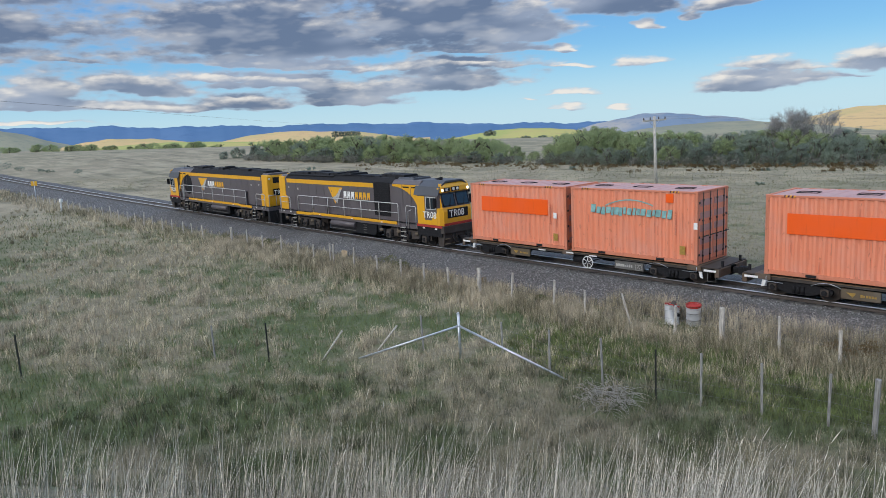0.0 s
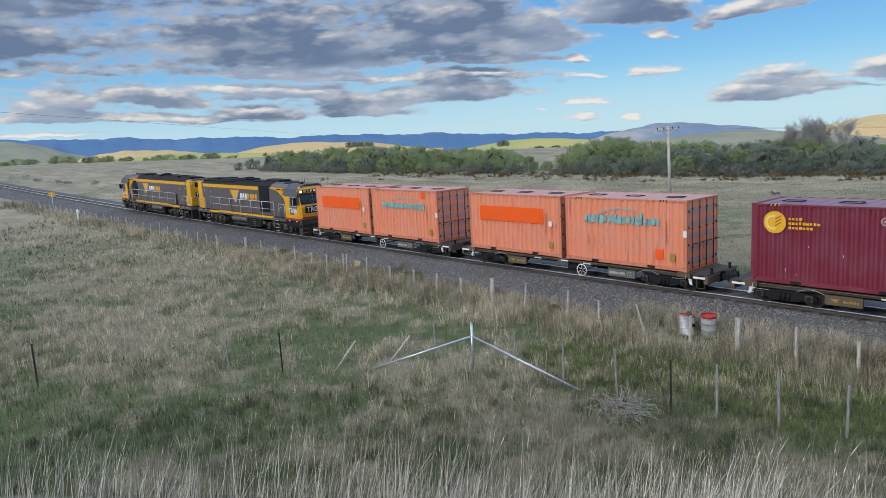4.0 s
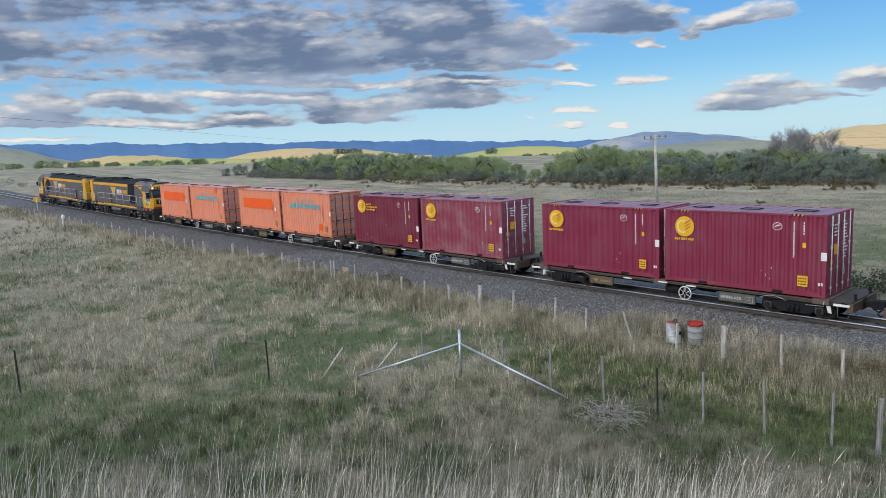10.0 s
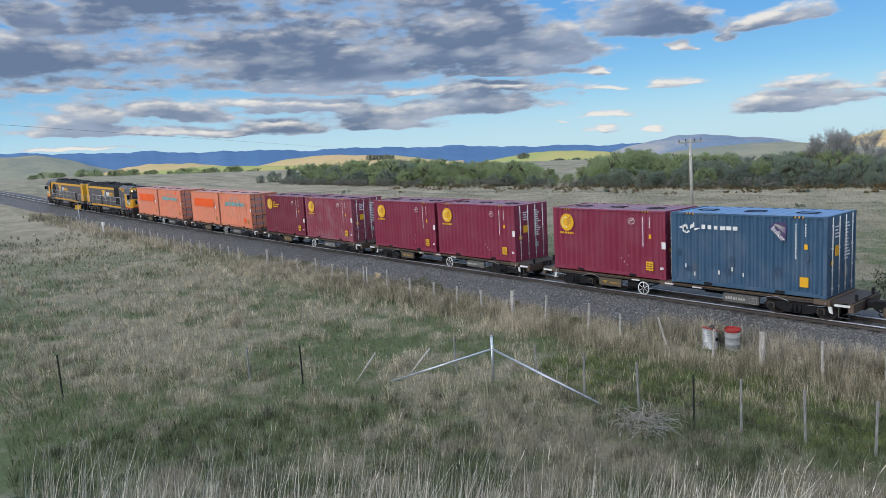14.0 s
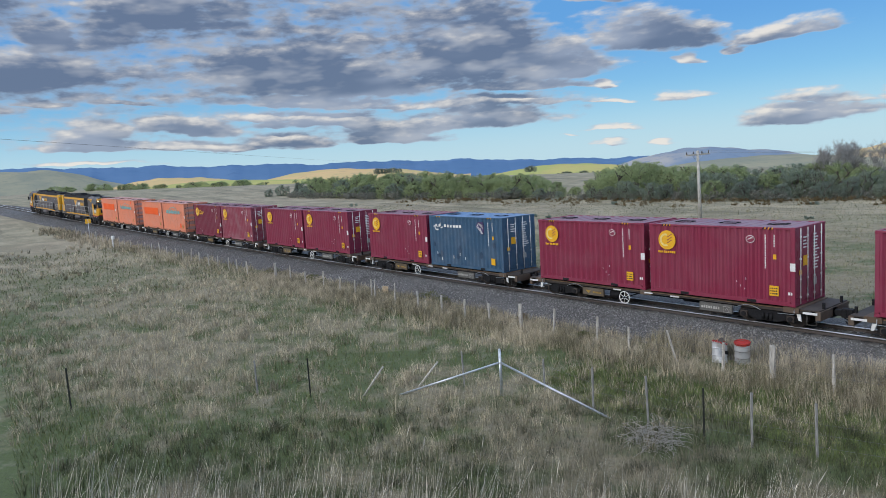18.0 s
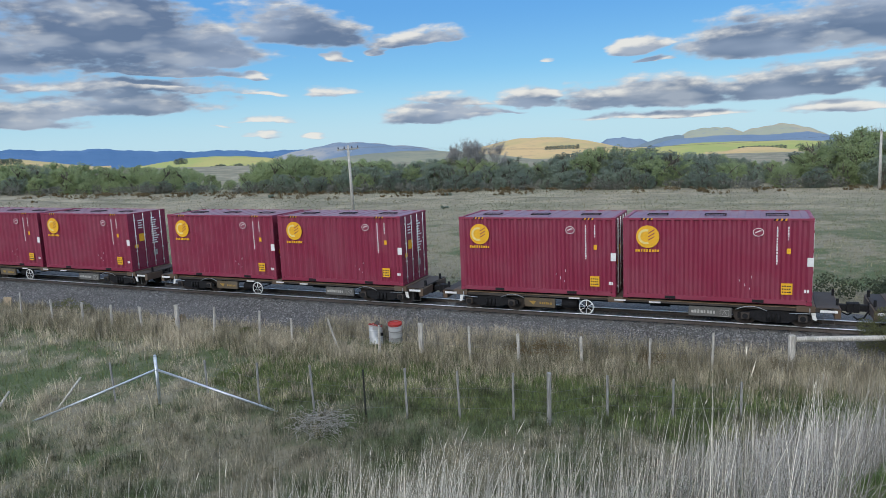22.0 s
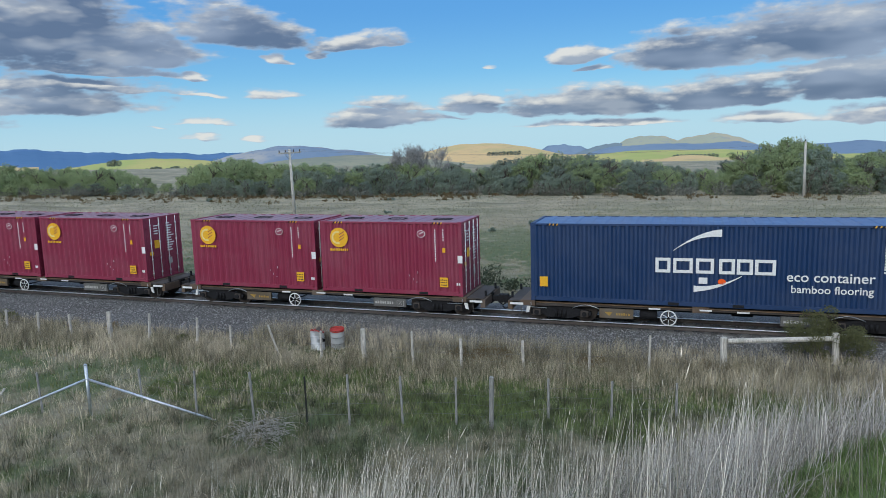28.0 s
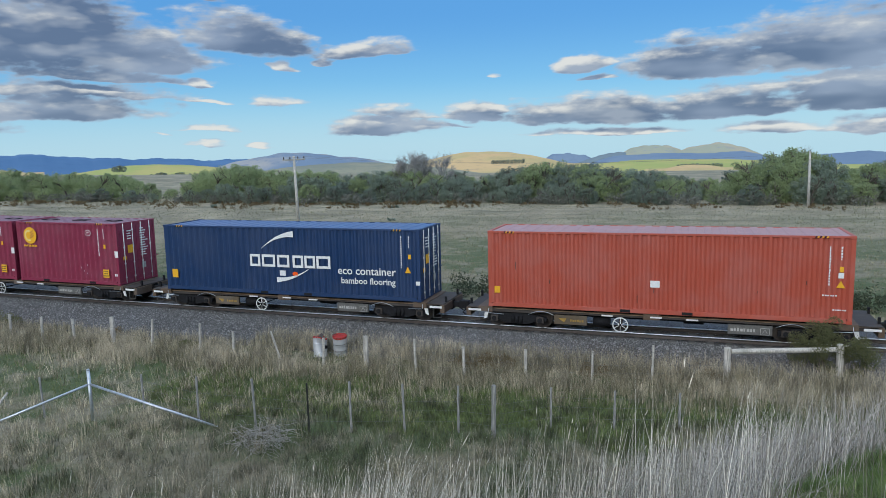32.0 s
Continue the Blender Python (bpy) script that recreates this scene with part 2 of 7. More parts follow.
def lamp_glow():
    """A lamp that is switched on, warm white."""
    m, g, sh = material("lit_lamp")
    g.put(sh.inputs["Base Color"], rgba((0.8, 0.75, 0.6)))
    g.put(sh.inputs["Emission Color"], rgba((1.0, 0.86, 0.6)))
    sh.inputs["Emission Strength"].default_value = 1.4
    return m


def wood(name, col):
    m, g, sh = material(name)
    p = g.add("ShaderNodeTexCoord").outputs["Object"]
    rnd = g.add("ShaderNodeObjectInfo").outputs["Random"]
    line = g.noise(g.scaled(p, 30, 30, 2.0), 1.5, 4.0)
    blot = g.noise(p, 3.0, 3.0)
    c = g.mix(g.smooth(line, 0.35, 0.68), rgba(col, 0.55), rgba(col, 1.25))
    c = g.mix(g.m("MULTIPLY", g.smooth(blot, 0.5, 0.7), 0.5), c, rgba((0.22, 0.23, 0.18)))
    c = g.mix(g.m("MULTIPLY", rnd, 0.35), c, rgba(col, 0.6))
    g.put(sh.inputs["Base Color"], c)
    sh.inputs["Roughness"].default_value = 0.9
    bumped(g, sh, line, 0.5, 0.01)
    return m


def sward_colour(g, pos):
    """Green and straw patches over the paddock; the same field of colour serves soil and blades."""
    a = g.noise(g.scaled(pos, 1, 1, 0), 0.085, 4.0, 0.6)
    b = g.noise(g.scaled(pos, 1, 1, 0), 0.55, 4.0, 0.65)
    v = g.m("ADD", g.m("MULTIPLY", a, 0.6), g.m("MULTIPLY", b, 0.4))
    return g.smooth(v, 0.44, 0.57)


def ground_material():
    m, g, sh = material("paddock")
    pos = g.add("ShaderNodeNewGeometry").outputs["Position"]
    straw = sward_colour(g, pos)
    fine = g.noise(pos, 6.0, 5.0, 0.7)
    mid = g.noise(pos, 1.1, 4.0, 0.65)
    c = g.mix(straw, rgba((0.080, 0.110, 0.038)), rgba((0.235, 0.205, 0.135)))
    c = g.mix(g.m("MULTIPLY", g.smooth(fine, 0.45, 0.7), 0.55), c, rgba((0.050, 0.052, 0.034)))
    c = g.mix(g.m("MULTIPLY", g.smooth(mid, 0.52, 0.7), 0.45), c, rgba((0.26, 0.24, 0.18)))
    # far fields: broad strips of pasture and dry grass
    broad = g.noise(g.scaled(pos, 1.0, 1.0, 0), 0.006, 3.0)
    dist = g.add("ShaderNodeVectorMath", {0: pos}, operation="LENGTH").outputs["Value"]
    mottle = g.noise(g.scaled(pos, 1.0, 1.0, 0), 0.17, 5.0, 0.72)
    farc = g.mix(g.smooth(broad, 0.42, 0.58), rgba((0.262, 0.222, 0.155)), rgba((0.215, 0.196, 0.128)))
    farc = g.mix(g.m("MULTIPLY", g.smooth(mottle, 0.42, 0.64), 0.7), farc, rgba((0.43, 0.375, 0.26)))
    along = g.add("ShaderNodeVectorMath", {0: pos, 1: (UX, UY, 0.0)}, operation="DOT_PRODUCT").outputs["Value"]
    across = g.add("ShaderNodeVectorMath", {0: pos, 1: (NX, NY, 0.0)}, operation="DOT_PRODUCT").outputs["Value"]
    lie = g.add("ShaderNodeCombineXYZ", {0: g.m("MULTIPLY", along, 0.055), 1: g.m("MULTIPLY", across, 0.34), 2: 0.0}).outputs[0]
    streak = g.noise(lie, 1.0, 5.0, 0.68)
    farc = g.mix(g.m("MULTIPLY", g.smooth(streak, 0.52, 0.66), 0.75), farc, rgba((0.115, 0.108, 0.070)))
    farc = g.mix(g.m("MULTIPLY", g.smooth(streak, 0.44, 0.30), 0.6), farc, rgba((0.47, 0.41, 0.29)))
    c = g.mix(g.m("MULTIPLY", g.smooth(dist, 38.0, 90.0), 0.85), c, farc)
    g.put(sh.inputs["Base Color"], c)
    sh.inputs["Roughness"].default_value = 0.95
    bumped(g, sh, g.m("ADD", fine, mid), 0.6, 0.12)
    return m


def blade_material(name, green, straw, bias, dark=0.5):
    m, g, sh = material(name)
    geo = g.add("ShaderNodeNewGeometry")
    pos, rnd = geo.outputs["Position"], geo.outputs["Random Per Island"]
    s = g.m("ADD", sward_colour(g, pos), bias)
    s = g.m("ADD", s, g.m("MULTIPLY", g.m("SUBTRACT", rnd, 0.5), 0.9))
    c = g.mix(g.smooth(s, 0.2, 0.8), rgba(green), rgba(straw))
    c = g.mix(g.m("MULTIPLY", g.m("FRACT", g.m("MULTIPLY", rnd, 7.31)), 0.65), c, g.mix(1.0, c, rgba((dark, dark, dark * 0.95)), "MULTIPLY"))
    clump = g.noise(g.scaled(pos, 1, 1, 0), 1.9, 3.0, 0.6)
    c = g.mix(1.0, c, g.mix(g.smooth(clump, 0.32, 0.66), (0.50, 0.50, 0.48, 1), (1.22, 1.20, 1.12, 1)), "MULTIPLY")
    g.put(sh.inputs["Base Color"], c)
    sh.inputs["Roughness"].default_value = 0.75
    sh.inputs["Specular IOR Level"].default_value = 0.25
    return m


def leaf_material(name, a, b):
    m, g, sh = material(name)
    geo = g.add("ShaderNodeNewGeometry")
    rnd = geo.outputs["Random Per Island"]
    obj = g.add("ShaderNodeObjectInfo").outputs["Random"]
    c = g.mix(rnd, rgba(a), rgba(b))
    c = g.mix(g.m("MULTIPLY", obj, 0.45), c, rgba([0.62 * v for v in a]))
    g.put(sh.inputs["Base Color"], c)
    sh.inputs["Roughness"].default_value = 0.7
    sh.inputs["Specular IOR Level"].default_value = 0.2
    thin = g.add("ShaderNodeBsdfTranslucent", {"Color": c})
    both = g.add("ShaderNodeMixShader", {0: 0.48, 1: sh.outputs[0], 2: thin.outputs[0]})
    out = [n for n in g.t.nodes if n.type == "OUTPUT_MATERIAL"][0]
    g.t.links.new(both.outputs[0], out.inputs[0])
    return m


def ballast_material():
    m, g, sh = material("ballast")
    pos = g.add("ShaderNodeNewGeometry").outputs["Position"]
    vor = g.add("ShaderNodeTexVoronoi", {"Vector": pos, "Scale": 27.0})
    big = g.noise(pos, 0.7, 3.0)
    c = g.mix(g.add("ShaderNodeSeparateColor", {0: vor.outputs["Color"]}).outputs[0], rgba((0.125, 0.125, 0.122)), rgba((0.30, 0.298, 0.29)))
    # shade in the gaps between stones is painted as a darker colour
    c = g.mix(g.smooth(vor.outputs["Distance"], 0.28, 0.6), c, rgba((0.075, 0.073, 0.075)))
    c = g.mix(g.m("MULTIPLY", g.smooth(big, 0.5, 0.7), 0.4), c, rgba((0.10, 0.085, 0.07)))
    g.put(sh.inputs["Base Color"], c)
    sh.inputs["Roughness"].default_value = 0.9
    bumped(g, sh, g.m("SUBTRACT", 1.0, vor.outputs["Distance"]), 0.9, 0.05)
    return m


def stone_material():
    m, g, sh = material("ballast_stone")
    rnd = g.add("ShaderNodeNewGeometry").outputs["Random Per Island"]
    g.put(sh.inputs["Base Color"], g.mix(g.m("POWER", rnd, 1.6), rgba((0.095, 0.095, 0.096)), rgba((0.36, 0.36, 0.355))))
    sh.inputs["Roughness"].default_value = 0.9
    return m


def hill_material(name, low, high, patch, scale, stripes=0.0):
    """A far slope: two grass tones and scrub flecks; sun, shade, haze coloured in."""
    m, g, sh = material(name)
    pos = g.add("ShaderNodeNewGeometry").outputs["Position"]
    a = g.noise(pos, scale, 4.0, 0.6)
    b = g.noise(pos, scale * 9.0, 4.0, 0.7)
    c = g.mix(g.smooth(a, 0.42, 0.60), rgba(low), rgba(high))
    c = g.mix(g.m("MULTIPLY", g.smooth(b, 0.52, 0.68), 0.6), c, rgba(patch))
    g.put(sh.inputs["Base Color"], c)
    sh.inputs["Roughness"].default_value = 1.0
    sh.inputs["Specular IOR Level"].default_value = 0.0
    return m


M = {
    "coral": paint("coral_paint", (0.80, 0.27, 0.15), 0.55, 0.35, 0.45, (0.24, 0.085, 0.04), 0.0, 0.8),
    "coral_frame": paint("rusty_coral_frame", (0.60, 0.20, 0.11), 0.6, 0.25, 0.85, (0.13, 0.06, 0.035), 0.0, 0.9),
    # each container roof paint is paled: reflected sky put into the colour
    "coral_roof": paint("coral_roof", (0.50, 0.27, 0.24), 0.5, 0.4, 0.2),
    "maroon": paint("maroon_paint", (0.240, 0.0245, 0.060), 0.46, 0.10, 0.10),
    "dark_maroon": paint("dark_maroon_paint", (0.190, 0.019, 0.044), 0.45, 0.10, 0.15),
    "chalky": paint("chalky_maroon_paint", (0.275, 0.045, 0.075), 0.5, 0.45, 0.10),
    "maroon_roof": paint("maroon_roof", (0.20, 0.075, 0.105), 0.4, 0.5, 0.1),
    "navy": paint("navy_paint", (0.008, 0.034, 0.108), 0.50, 0.06, 0.05),
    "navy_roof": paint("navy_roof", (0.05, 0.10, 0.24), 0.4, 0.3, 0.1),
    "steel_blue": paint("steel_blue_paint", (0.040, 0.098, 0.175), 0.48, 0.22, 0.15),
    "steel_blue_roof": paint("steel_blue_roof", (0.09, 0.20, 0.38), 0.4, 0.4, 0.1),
    "dull_blue": paint("scuffed_blue_paint", (0.024, 0.060, 0.115), 0.6, 0.3, 0.2),
    "violet": plain("violet_label", (0.07, 0.045, 0.13), 0.5, depth=0.15),
    "rust_orange": paint("rust_orange_paint", (0.425, 0.080, 0.046), 0.5, 0.18, 0.22, (0.16, 0.05, 0.02)),
    "rust_orange_roof": paint("rust_orange_roof", (0.42, 0.22, 0.20), 0.45, 0.4, 0.1),
    "vivid_orange": paint("vivid_orange", (0.90, 0.105, 0.0), 0.45, 0.05, 0.03),
    "teal": plain("worn_teal_paint", (0.22, 0.43, 0.42), 0.6, 0.0, 5.0, 0.35),
    "yellow": paint("yellow_paint", (0.72, 0.36, 0.01), 0.4, 0.08, 0.06),
    "logo_yellow": plain("logo_yellow", (0.80, 0.42, 0.015), 0.5, depth=0.1),
    "pale_yellow": plain("pale_yellow_print", (0.80, 0.62, 0.22), 0.5, depth=0.1),
    "loco_grey": paint("charcoal_paint", (0.098, 0.083, 0.088), 0.45, 0.10, 0.10),
    "roof_grey": paint("grey_roof", (0.060, 0.064, 0.074), 0.55, 0.12, 0.05),
    "black": plain("black_steel", (0.016, 0.016, 0.018), 0.75, depth=0.4, gloss=0.2),
    "brown": paint("dusty_brown_steel", (0.045, 0.035, 0.029), 0.75, 0.2, 0.5, (0.14, 0.08, 0.045)),
    "tan": paint("dusty_tan_steel", (0.105, 0.078, 0.048), 0.75, 0.25, 0.4),
    "beam_brown": paint("worn_brown_steel", (0.105, 0.068, 0.042), 0.7, 0.25, 0.5, (0.20, 0.11, 0.05)),
    "rust_tan": paint("rubbed_tan_steel", (0.21, 0.135, 0.075), 0.7, 0.3, 0.5),
    "plate_grey": plain("plate_grey", (0.12, 0.116, 0.108), 0.6),
    "dull_white": plain("dull_white_paint", (0.42, 0.41, 0.38), 0.6, depth=0.3),
    "dull_yellow": plain("dull_yellow_paint", (0.36, 0.22, 0.04), 0.6, depth=0.3),
    "white": plain("white_paint", (0.78, 0.78, 0.76), 0.5, depth=0.12),
    "silver": plain("galvanised_steel", (0.52, 0.56, 0.60), 0.38, 0.75, 9.0, 0.2),
    "dark_post": plain("painted_star_post", (0.035, 0.040, 0.035), 0.6, 0.3),
    "glass": plain("dark_glass", (0.02, 0.03, 0.04), 0.06, 0.0, depth=0.1),
    "red": plain("red_paint", (0.38, 0.028, 0.02), 0.55),
    "rail_grey": plain("pale_grey_paint", (0.50, 0.50, 0.49), 0.5, depth=0.15),
    "lit_lamp": lamp_glow(),
    "lamp": plain("lamp_lens", (0.85, 0.85, 0.8), 0.2),
    "wood": wood("weathered_wood", (0.56, 0.53, 0.48)),
    "tan_board": wood("tan_plywood", (0.44, 0.34, 0.22)),
    "grey_wood": wood("grey_timber", (0.30, 0.30, 0.29)),
    "rail": plain("rail_steel", (0.075, 0.062, 0.055), 0.6, 0.3),
    # worn steel; the sky's glint is put into the pale colour
    "rail_top": plain("worn_rail_head", (0.80, 0.81, 0.84), 0.30, 0.5, depth=0.05),
    "sleeper": plain("concrete_sleeper", (0.17, 0.165, 0.155), 0.9),
    "wire": plain("fence_wire", (0.20, 0.20, 0.20), 0.5, 0.8),
    "bark": wood("bark", (0.13, 0.11, 0.09)),
    "grey_bark": wood("grey_bark", (0.40, 0.39, 0.385)),
    "twig": plain("dry_twigs", (0.36, 0.34, 0.31), 0.9),
    "drum": paint("silver_drum_paint", (0.56, 0.57, 0.58), 0.4, 0.2, 0.35, (0.30, 0.03, 0.02), 0.4),
    "sign": plain("sign_yellow", (0.75, 0.40, 0.02), 0.5),
    "paddock": ground_material(),
    "ballast": ballast_material(),
    "stone": stone_material(),
    "short_grass": blade_material("short_grass", (0.150, 0.185, 0.075), (0.54, 0.495, 0.365), 0.02, 0.40),
    "far_grass": blade_material("far_paddock_grass", (0.215, 0.225, 0.14), (0.36, 0.33, 0.225), 0.06, 0.75),
    "damp_grass": blade_material("damp_meadow_grass", (0.118, 0.142, 0.080), (0.285, 0.27, 0.21), -0.08, 0.33),
    "tall_grass": blade_material("tall_dry_grass", (0.315, 0.288, 0.205), (0.67, 0.60, 0.48), 0.30, 0.30),
    "bank_grass": blade_material("pale_bank_grass", (0.30, 0.27, 0.23), (0.66, 0.615, 0.605), 0.36, 0.12),
    "pale_stem": blade_material("bleached_stems", (0.55, 0.51, 0.43), (0.90, 0.855, 0.80), 0.45, 0.35),
    "green_grass": blade_material("fresh_grass", (0.175, 0.225, 0.085), (0.33, 0.35, 0.17), -0.18, 0.62),
    "bank_green": blade_material("bank_green_grass", (0.175, 0.255, 0.085), (0.37, 0.39, 0.19), -0.2, 0.45),
    "willow": leaf_material("willow_leaf", (0.315, 0.385, 0.19), (0.43, 0.49, 0.26)),
    # dull and dark leaves are greyed and lifted: distance haze in the colour
    "dull_leaf": leaf_material("dull_leaf", (0.25, 0.305, 0.235), (0.345, 0.395, 0.30)),
    "dark_leaf": leaf_material("dark_leaf", (0.195, 0.24, 0.195), (0.265, 0.31, 0.245)),
    "bush_leaf": leaf_material("bush_leaf", (0.12, 0.13, 0.062), (0.21, 0.215, 0.10)),
    "gorse": leaf_material("gorse", (0.15, 0.125, 0.07), (0.28, 0.19, 0.095)),
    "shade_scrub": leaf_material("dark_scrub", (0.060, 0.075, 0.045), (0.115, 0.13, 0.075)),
    "grey_scrub": leaf_material("grey_scrub", (0.20, 0.20, 0.165), (0.32, 0.31, 0.26)),
    # distance haze over the forest is put into these blues
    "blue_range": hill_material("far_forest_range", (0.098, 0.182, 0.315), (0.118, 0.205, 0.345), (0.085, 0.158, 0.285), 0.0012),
    # paler patches stand for sunlit flanks, the blue for distance haze
    "grey_range": hill_material("bare_range", (0.19, 0.25, 0.33), (0.37, 0.36, 0.345), (0.15, 0.21, 0.30), 0.0016),
    # gold_hill, peak and green_hill: sunshine on far slopes is put into the colour
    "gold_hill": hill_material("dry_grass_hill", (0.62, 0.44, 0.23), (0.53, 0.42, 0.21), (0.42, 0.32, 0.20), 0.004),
    "peak": hill_material("bare_peak", (0.46, 0.40, 0.29), (0.38, 0.385, 0.29), (0.29, 0.32, 0.33), 0.0025),
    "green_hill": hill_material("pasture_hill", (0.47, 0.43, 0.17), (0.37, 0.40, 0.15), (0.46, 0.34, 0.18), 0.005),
    "field_green": hill_material("green_field", (0.17, 0.25, 0.13), (0.20, 0.27, 0.14), (0.22, 0.25, 0.15), 0.01),
    # haze before the lower ranges, likewise painted as pale blue
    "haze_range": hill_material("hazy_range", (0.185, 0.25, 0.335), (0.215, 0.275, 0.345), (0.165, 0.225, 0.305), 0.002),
    # cloud shade at the peaks' shoulder is put into this blue-grey
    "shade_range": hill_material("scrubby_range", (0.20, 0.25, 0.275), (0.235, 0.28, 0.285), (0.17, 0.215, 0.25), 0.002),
    # cloud shade on the hills is put into this darker colour
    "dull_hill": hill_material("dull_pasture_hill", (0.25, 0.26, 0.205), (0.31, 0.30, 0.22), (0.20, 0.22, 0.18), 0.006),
}


# ---- mesh building ----
class Geo:
    """Collects faces of one part."""

    def __init__(self):
        self.v, self.f, self.s = [], [], []

    def face(self, pts, smooth=False):
        n = len(self.v)
        self.v.extend(tuple(p) for p in pts)
        self.f.append(tuple(range(n, n + len(pts))))
        self.s.append(smooth)
        return self

    def mesh_faces(self, verts, faces, smooth=False):
        n = len(self.v)
        self.v.extend(tuple(p) for p in verts)
        for f in faces:
            self.f.append(tuple(i + n for i in f))
            self.s.append(smooth)
        return self

    def box(self, x0, x1, y0, y1, z0, z1):
        v = [(x, y, z) for z in (z0, z1) for y in (y0, y1) for x in (x0, x1)]
        return self.mesh_faces(v, [(0, 2, 3, 1), (4, 5, 7, 6), (0, 1, 5, 4), (2, 6, 7, 3), (0, 4, 6, 2), (1, 3, 7, 5)])

    def prism(self, outline, axis, a, b, smooth=False):
        """An outline in the two other axes (in x, y, z order), drawn out along one axis; counter-clockwise or not."""
        n = len(outline)
        k = "xyz".index(axis)

        def at(p, c):
            q = list(p)
            q.insert(k, c)
            return q

        v = [at(p, a) for p in outline] + [at(p, b) for p in outline]
        area = sum(outline[i][0] * outline[(i + 1) % n][1] - outline[(i + 1) % n][0] * outline[i][1] for i in range(n))
        flip = (area < 0) != (k == 1)
        sides = [(i, (i + 1) % n, n + (i + 1) % n, n + i) for i in range(n)]
        caps = [tuple(range(n - 1, -1, -1)), tuple(range(n, 2 * n))]
        if flip:
            sides, caps = [s[::-1] for s in sides], [c[::-1] for c in caps]
        m = len(self.v)
        self.v.extend(tuple(p) for p in v)
        for f in sides:
            self.f.append(tuple(i + m for i in f))
            self.s.append(smooth)
        for f in caps:
            self.f.append(tuple(i + m for i in f))
            self.s.append(False)
        return self

    def rod(self, p, q, r, r2=None, seg=8, caps=True):
        p, q = Vector(p), Vector(q)
        d = (q - p).normalized()
        a = d.orthogonal().normalized()
        b = d.cross(a)
        r2 = r if r2 is None else r2
        ring = [(math.cos(2 * math.pi * i / seg), math.sin(2 * math.pi * i / seg)) for i in range(seg)]
        v = [p + (a * c + b * s) * r for c, s in ring] + [q + (a * c + b * s) * r2 for c, s in ring]
        n = len(self.v)
        self.v.extend(tuple(w) for w in v)
        for i in range(seg):
            j = (i + 1) % seg
            self.f.append((n + i, n + j, n + seg + j, n + seg + i))
            self.s.append(True)
        if caps:
            self.f.append(tuple(n + i for i in range(seg - 1, -1, -1)))
            self.f.append(tuple(n + seg + i for i in range(seg)))
            self.s += [False, False]
        return self

    def pipe(self, pts, r, seg=6):
        """A bent tube in one piece."""
        pts = [Vector(p) for p in pts]
        n0, n = len(self.v), len(pts)
        a = (pts[1] - pts[0]).normalized().orthogonal().normalized()
        for i, p in enumerate(pts):
            d = (pts[min(i + 1, n - 1)] - pts[max(i - 1, 0)]).normalized()
            a = (a - d * a.dot(d)).normalized() if abs(a.dot(d)) < 0.999 else d.orthogonal().normalized()
            b = d.cross(a)
            for k in range(seg):
                t = 2 * math.pi * k / seg
                self.v.append(tuple(p + (a * math.cos(t) + b * math.sin(t)) * r))
        for i in range(n - 1):
            for k in range(seg):
                l = (k + 1) % seg
                self.f.append((n0 + i * seg + k, n0 + i * seg + l, n0 + (i + 1) * seg + l, n0 + (i + 1) * seg + k))
                self.s.append(True)
        self.f.append(tuple(n0 + k for k in range(seg - 1, -1, -1)))
        self.f.append(tuple(n0 + (n - 1) * seg + k for k in range(seg)))
        self.s += [False, False]
        return self

    def ring(self, c, radius, r, axis="y", seg=24, sides=6):
        """A torus round a centre."""
        n = len(self.v)
        for i in range(seg):
            t = 2 * math.pi * i / seg
            for j in range(sides):
                w = 2 * math.pi * j / sides
                rr, h = radius + r * math.cos(w), r * math.sin(w)
                p = (rr * math.cos(t), h, rr * math.sin(t)) if axis == "y" else (rr * math.cos(t), rr * math.sin(t), h)
                self.v.append((c[0] + p[0], c[1] + p[1], c[2] + p[2]))
        for i in range(seg):
            for j in range(sides):
                k, l = (i + 1) % seg, (j + 1) % sides
                q = (n + i * sides + j, n + k * sides + j, n + k * sides + l, n + i * sides + l)
                self.f.append(q if axis == "z" else q[::-1])
                self.s.append(True)
        return self

    def mesh(self, name, mat, bevel=0.0):
        me = bpy.data.meshes.new(name)
        me.from_pydata(self.v, [], self.f)
        me.polygons.foreach_set("use_smooth", self.s)
        if bevel:
            bm = bmesh.new()
            bm.from_mesh(me)
            bmesh.ops.remove_doubles(bm, verts=bm.verts, dist=1e-5)
            bmesh.ops.bevel(bm, geom=bm.edges, offset=bevel, segments=1, affect="EDGES", clamp_overlap=True)
            bm.to_mesh(me)
            bm.free()
        me.materials.append(mat)
        me.update()
        return me


def part(name, g, mat, parent, label="", bevel=0.0):
    """One mesh object under a thing or a part."""
    ob = new(name, g.mesh(name, M[mat] if isinstance(mat, str) else mat, bevel))
    ob.parent = parent
    if label:
        tagged(ob, label)
    if name in SMALL_PRINT:
        tagged(ob, kind="stuff")
    return ob


SMALL_PRINT = {"serial_mark", "type_mark", "label_print", "wordmark", "plate_character", "plate_mark", "small_print", "scratch", "rust_run", "scuff", "name_lettering", "name_block", "warning_stripe", "door_swage", "plate_symbol", "lift_mark", "emblem_stroke", "radiator_louvre", "spring_nest"}


def thing(name, label, category, group="", m=None):
    ob = tagged(new(name), label, category, group)
    ob.empty_display_size = 0.2
    if m is not None:
        ob.matrix_basis = m
    return ob


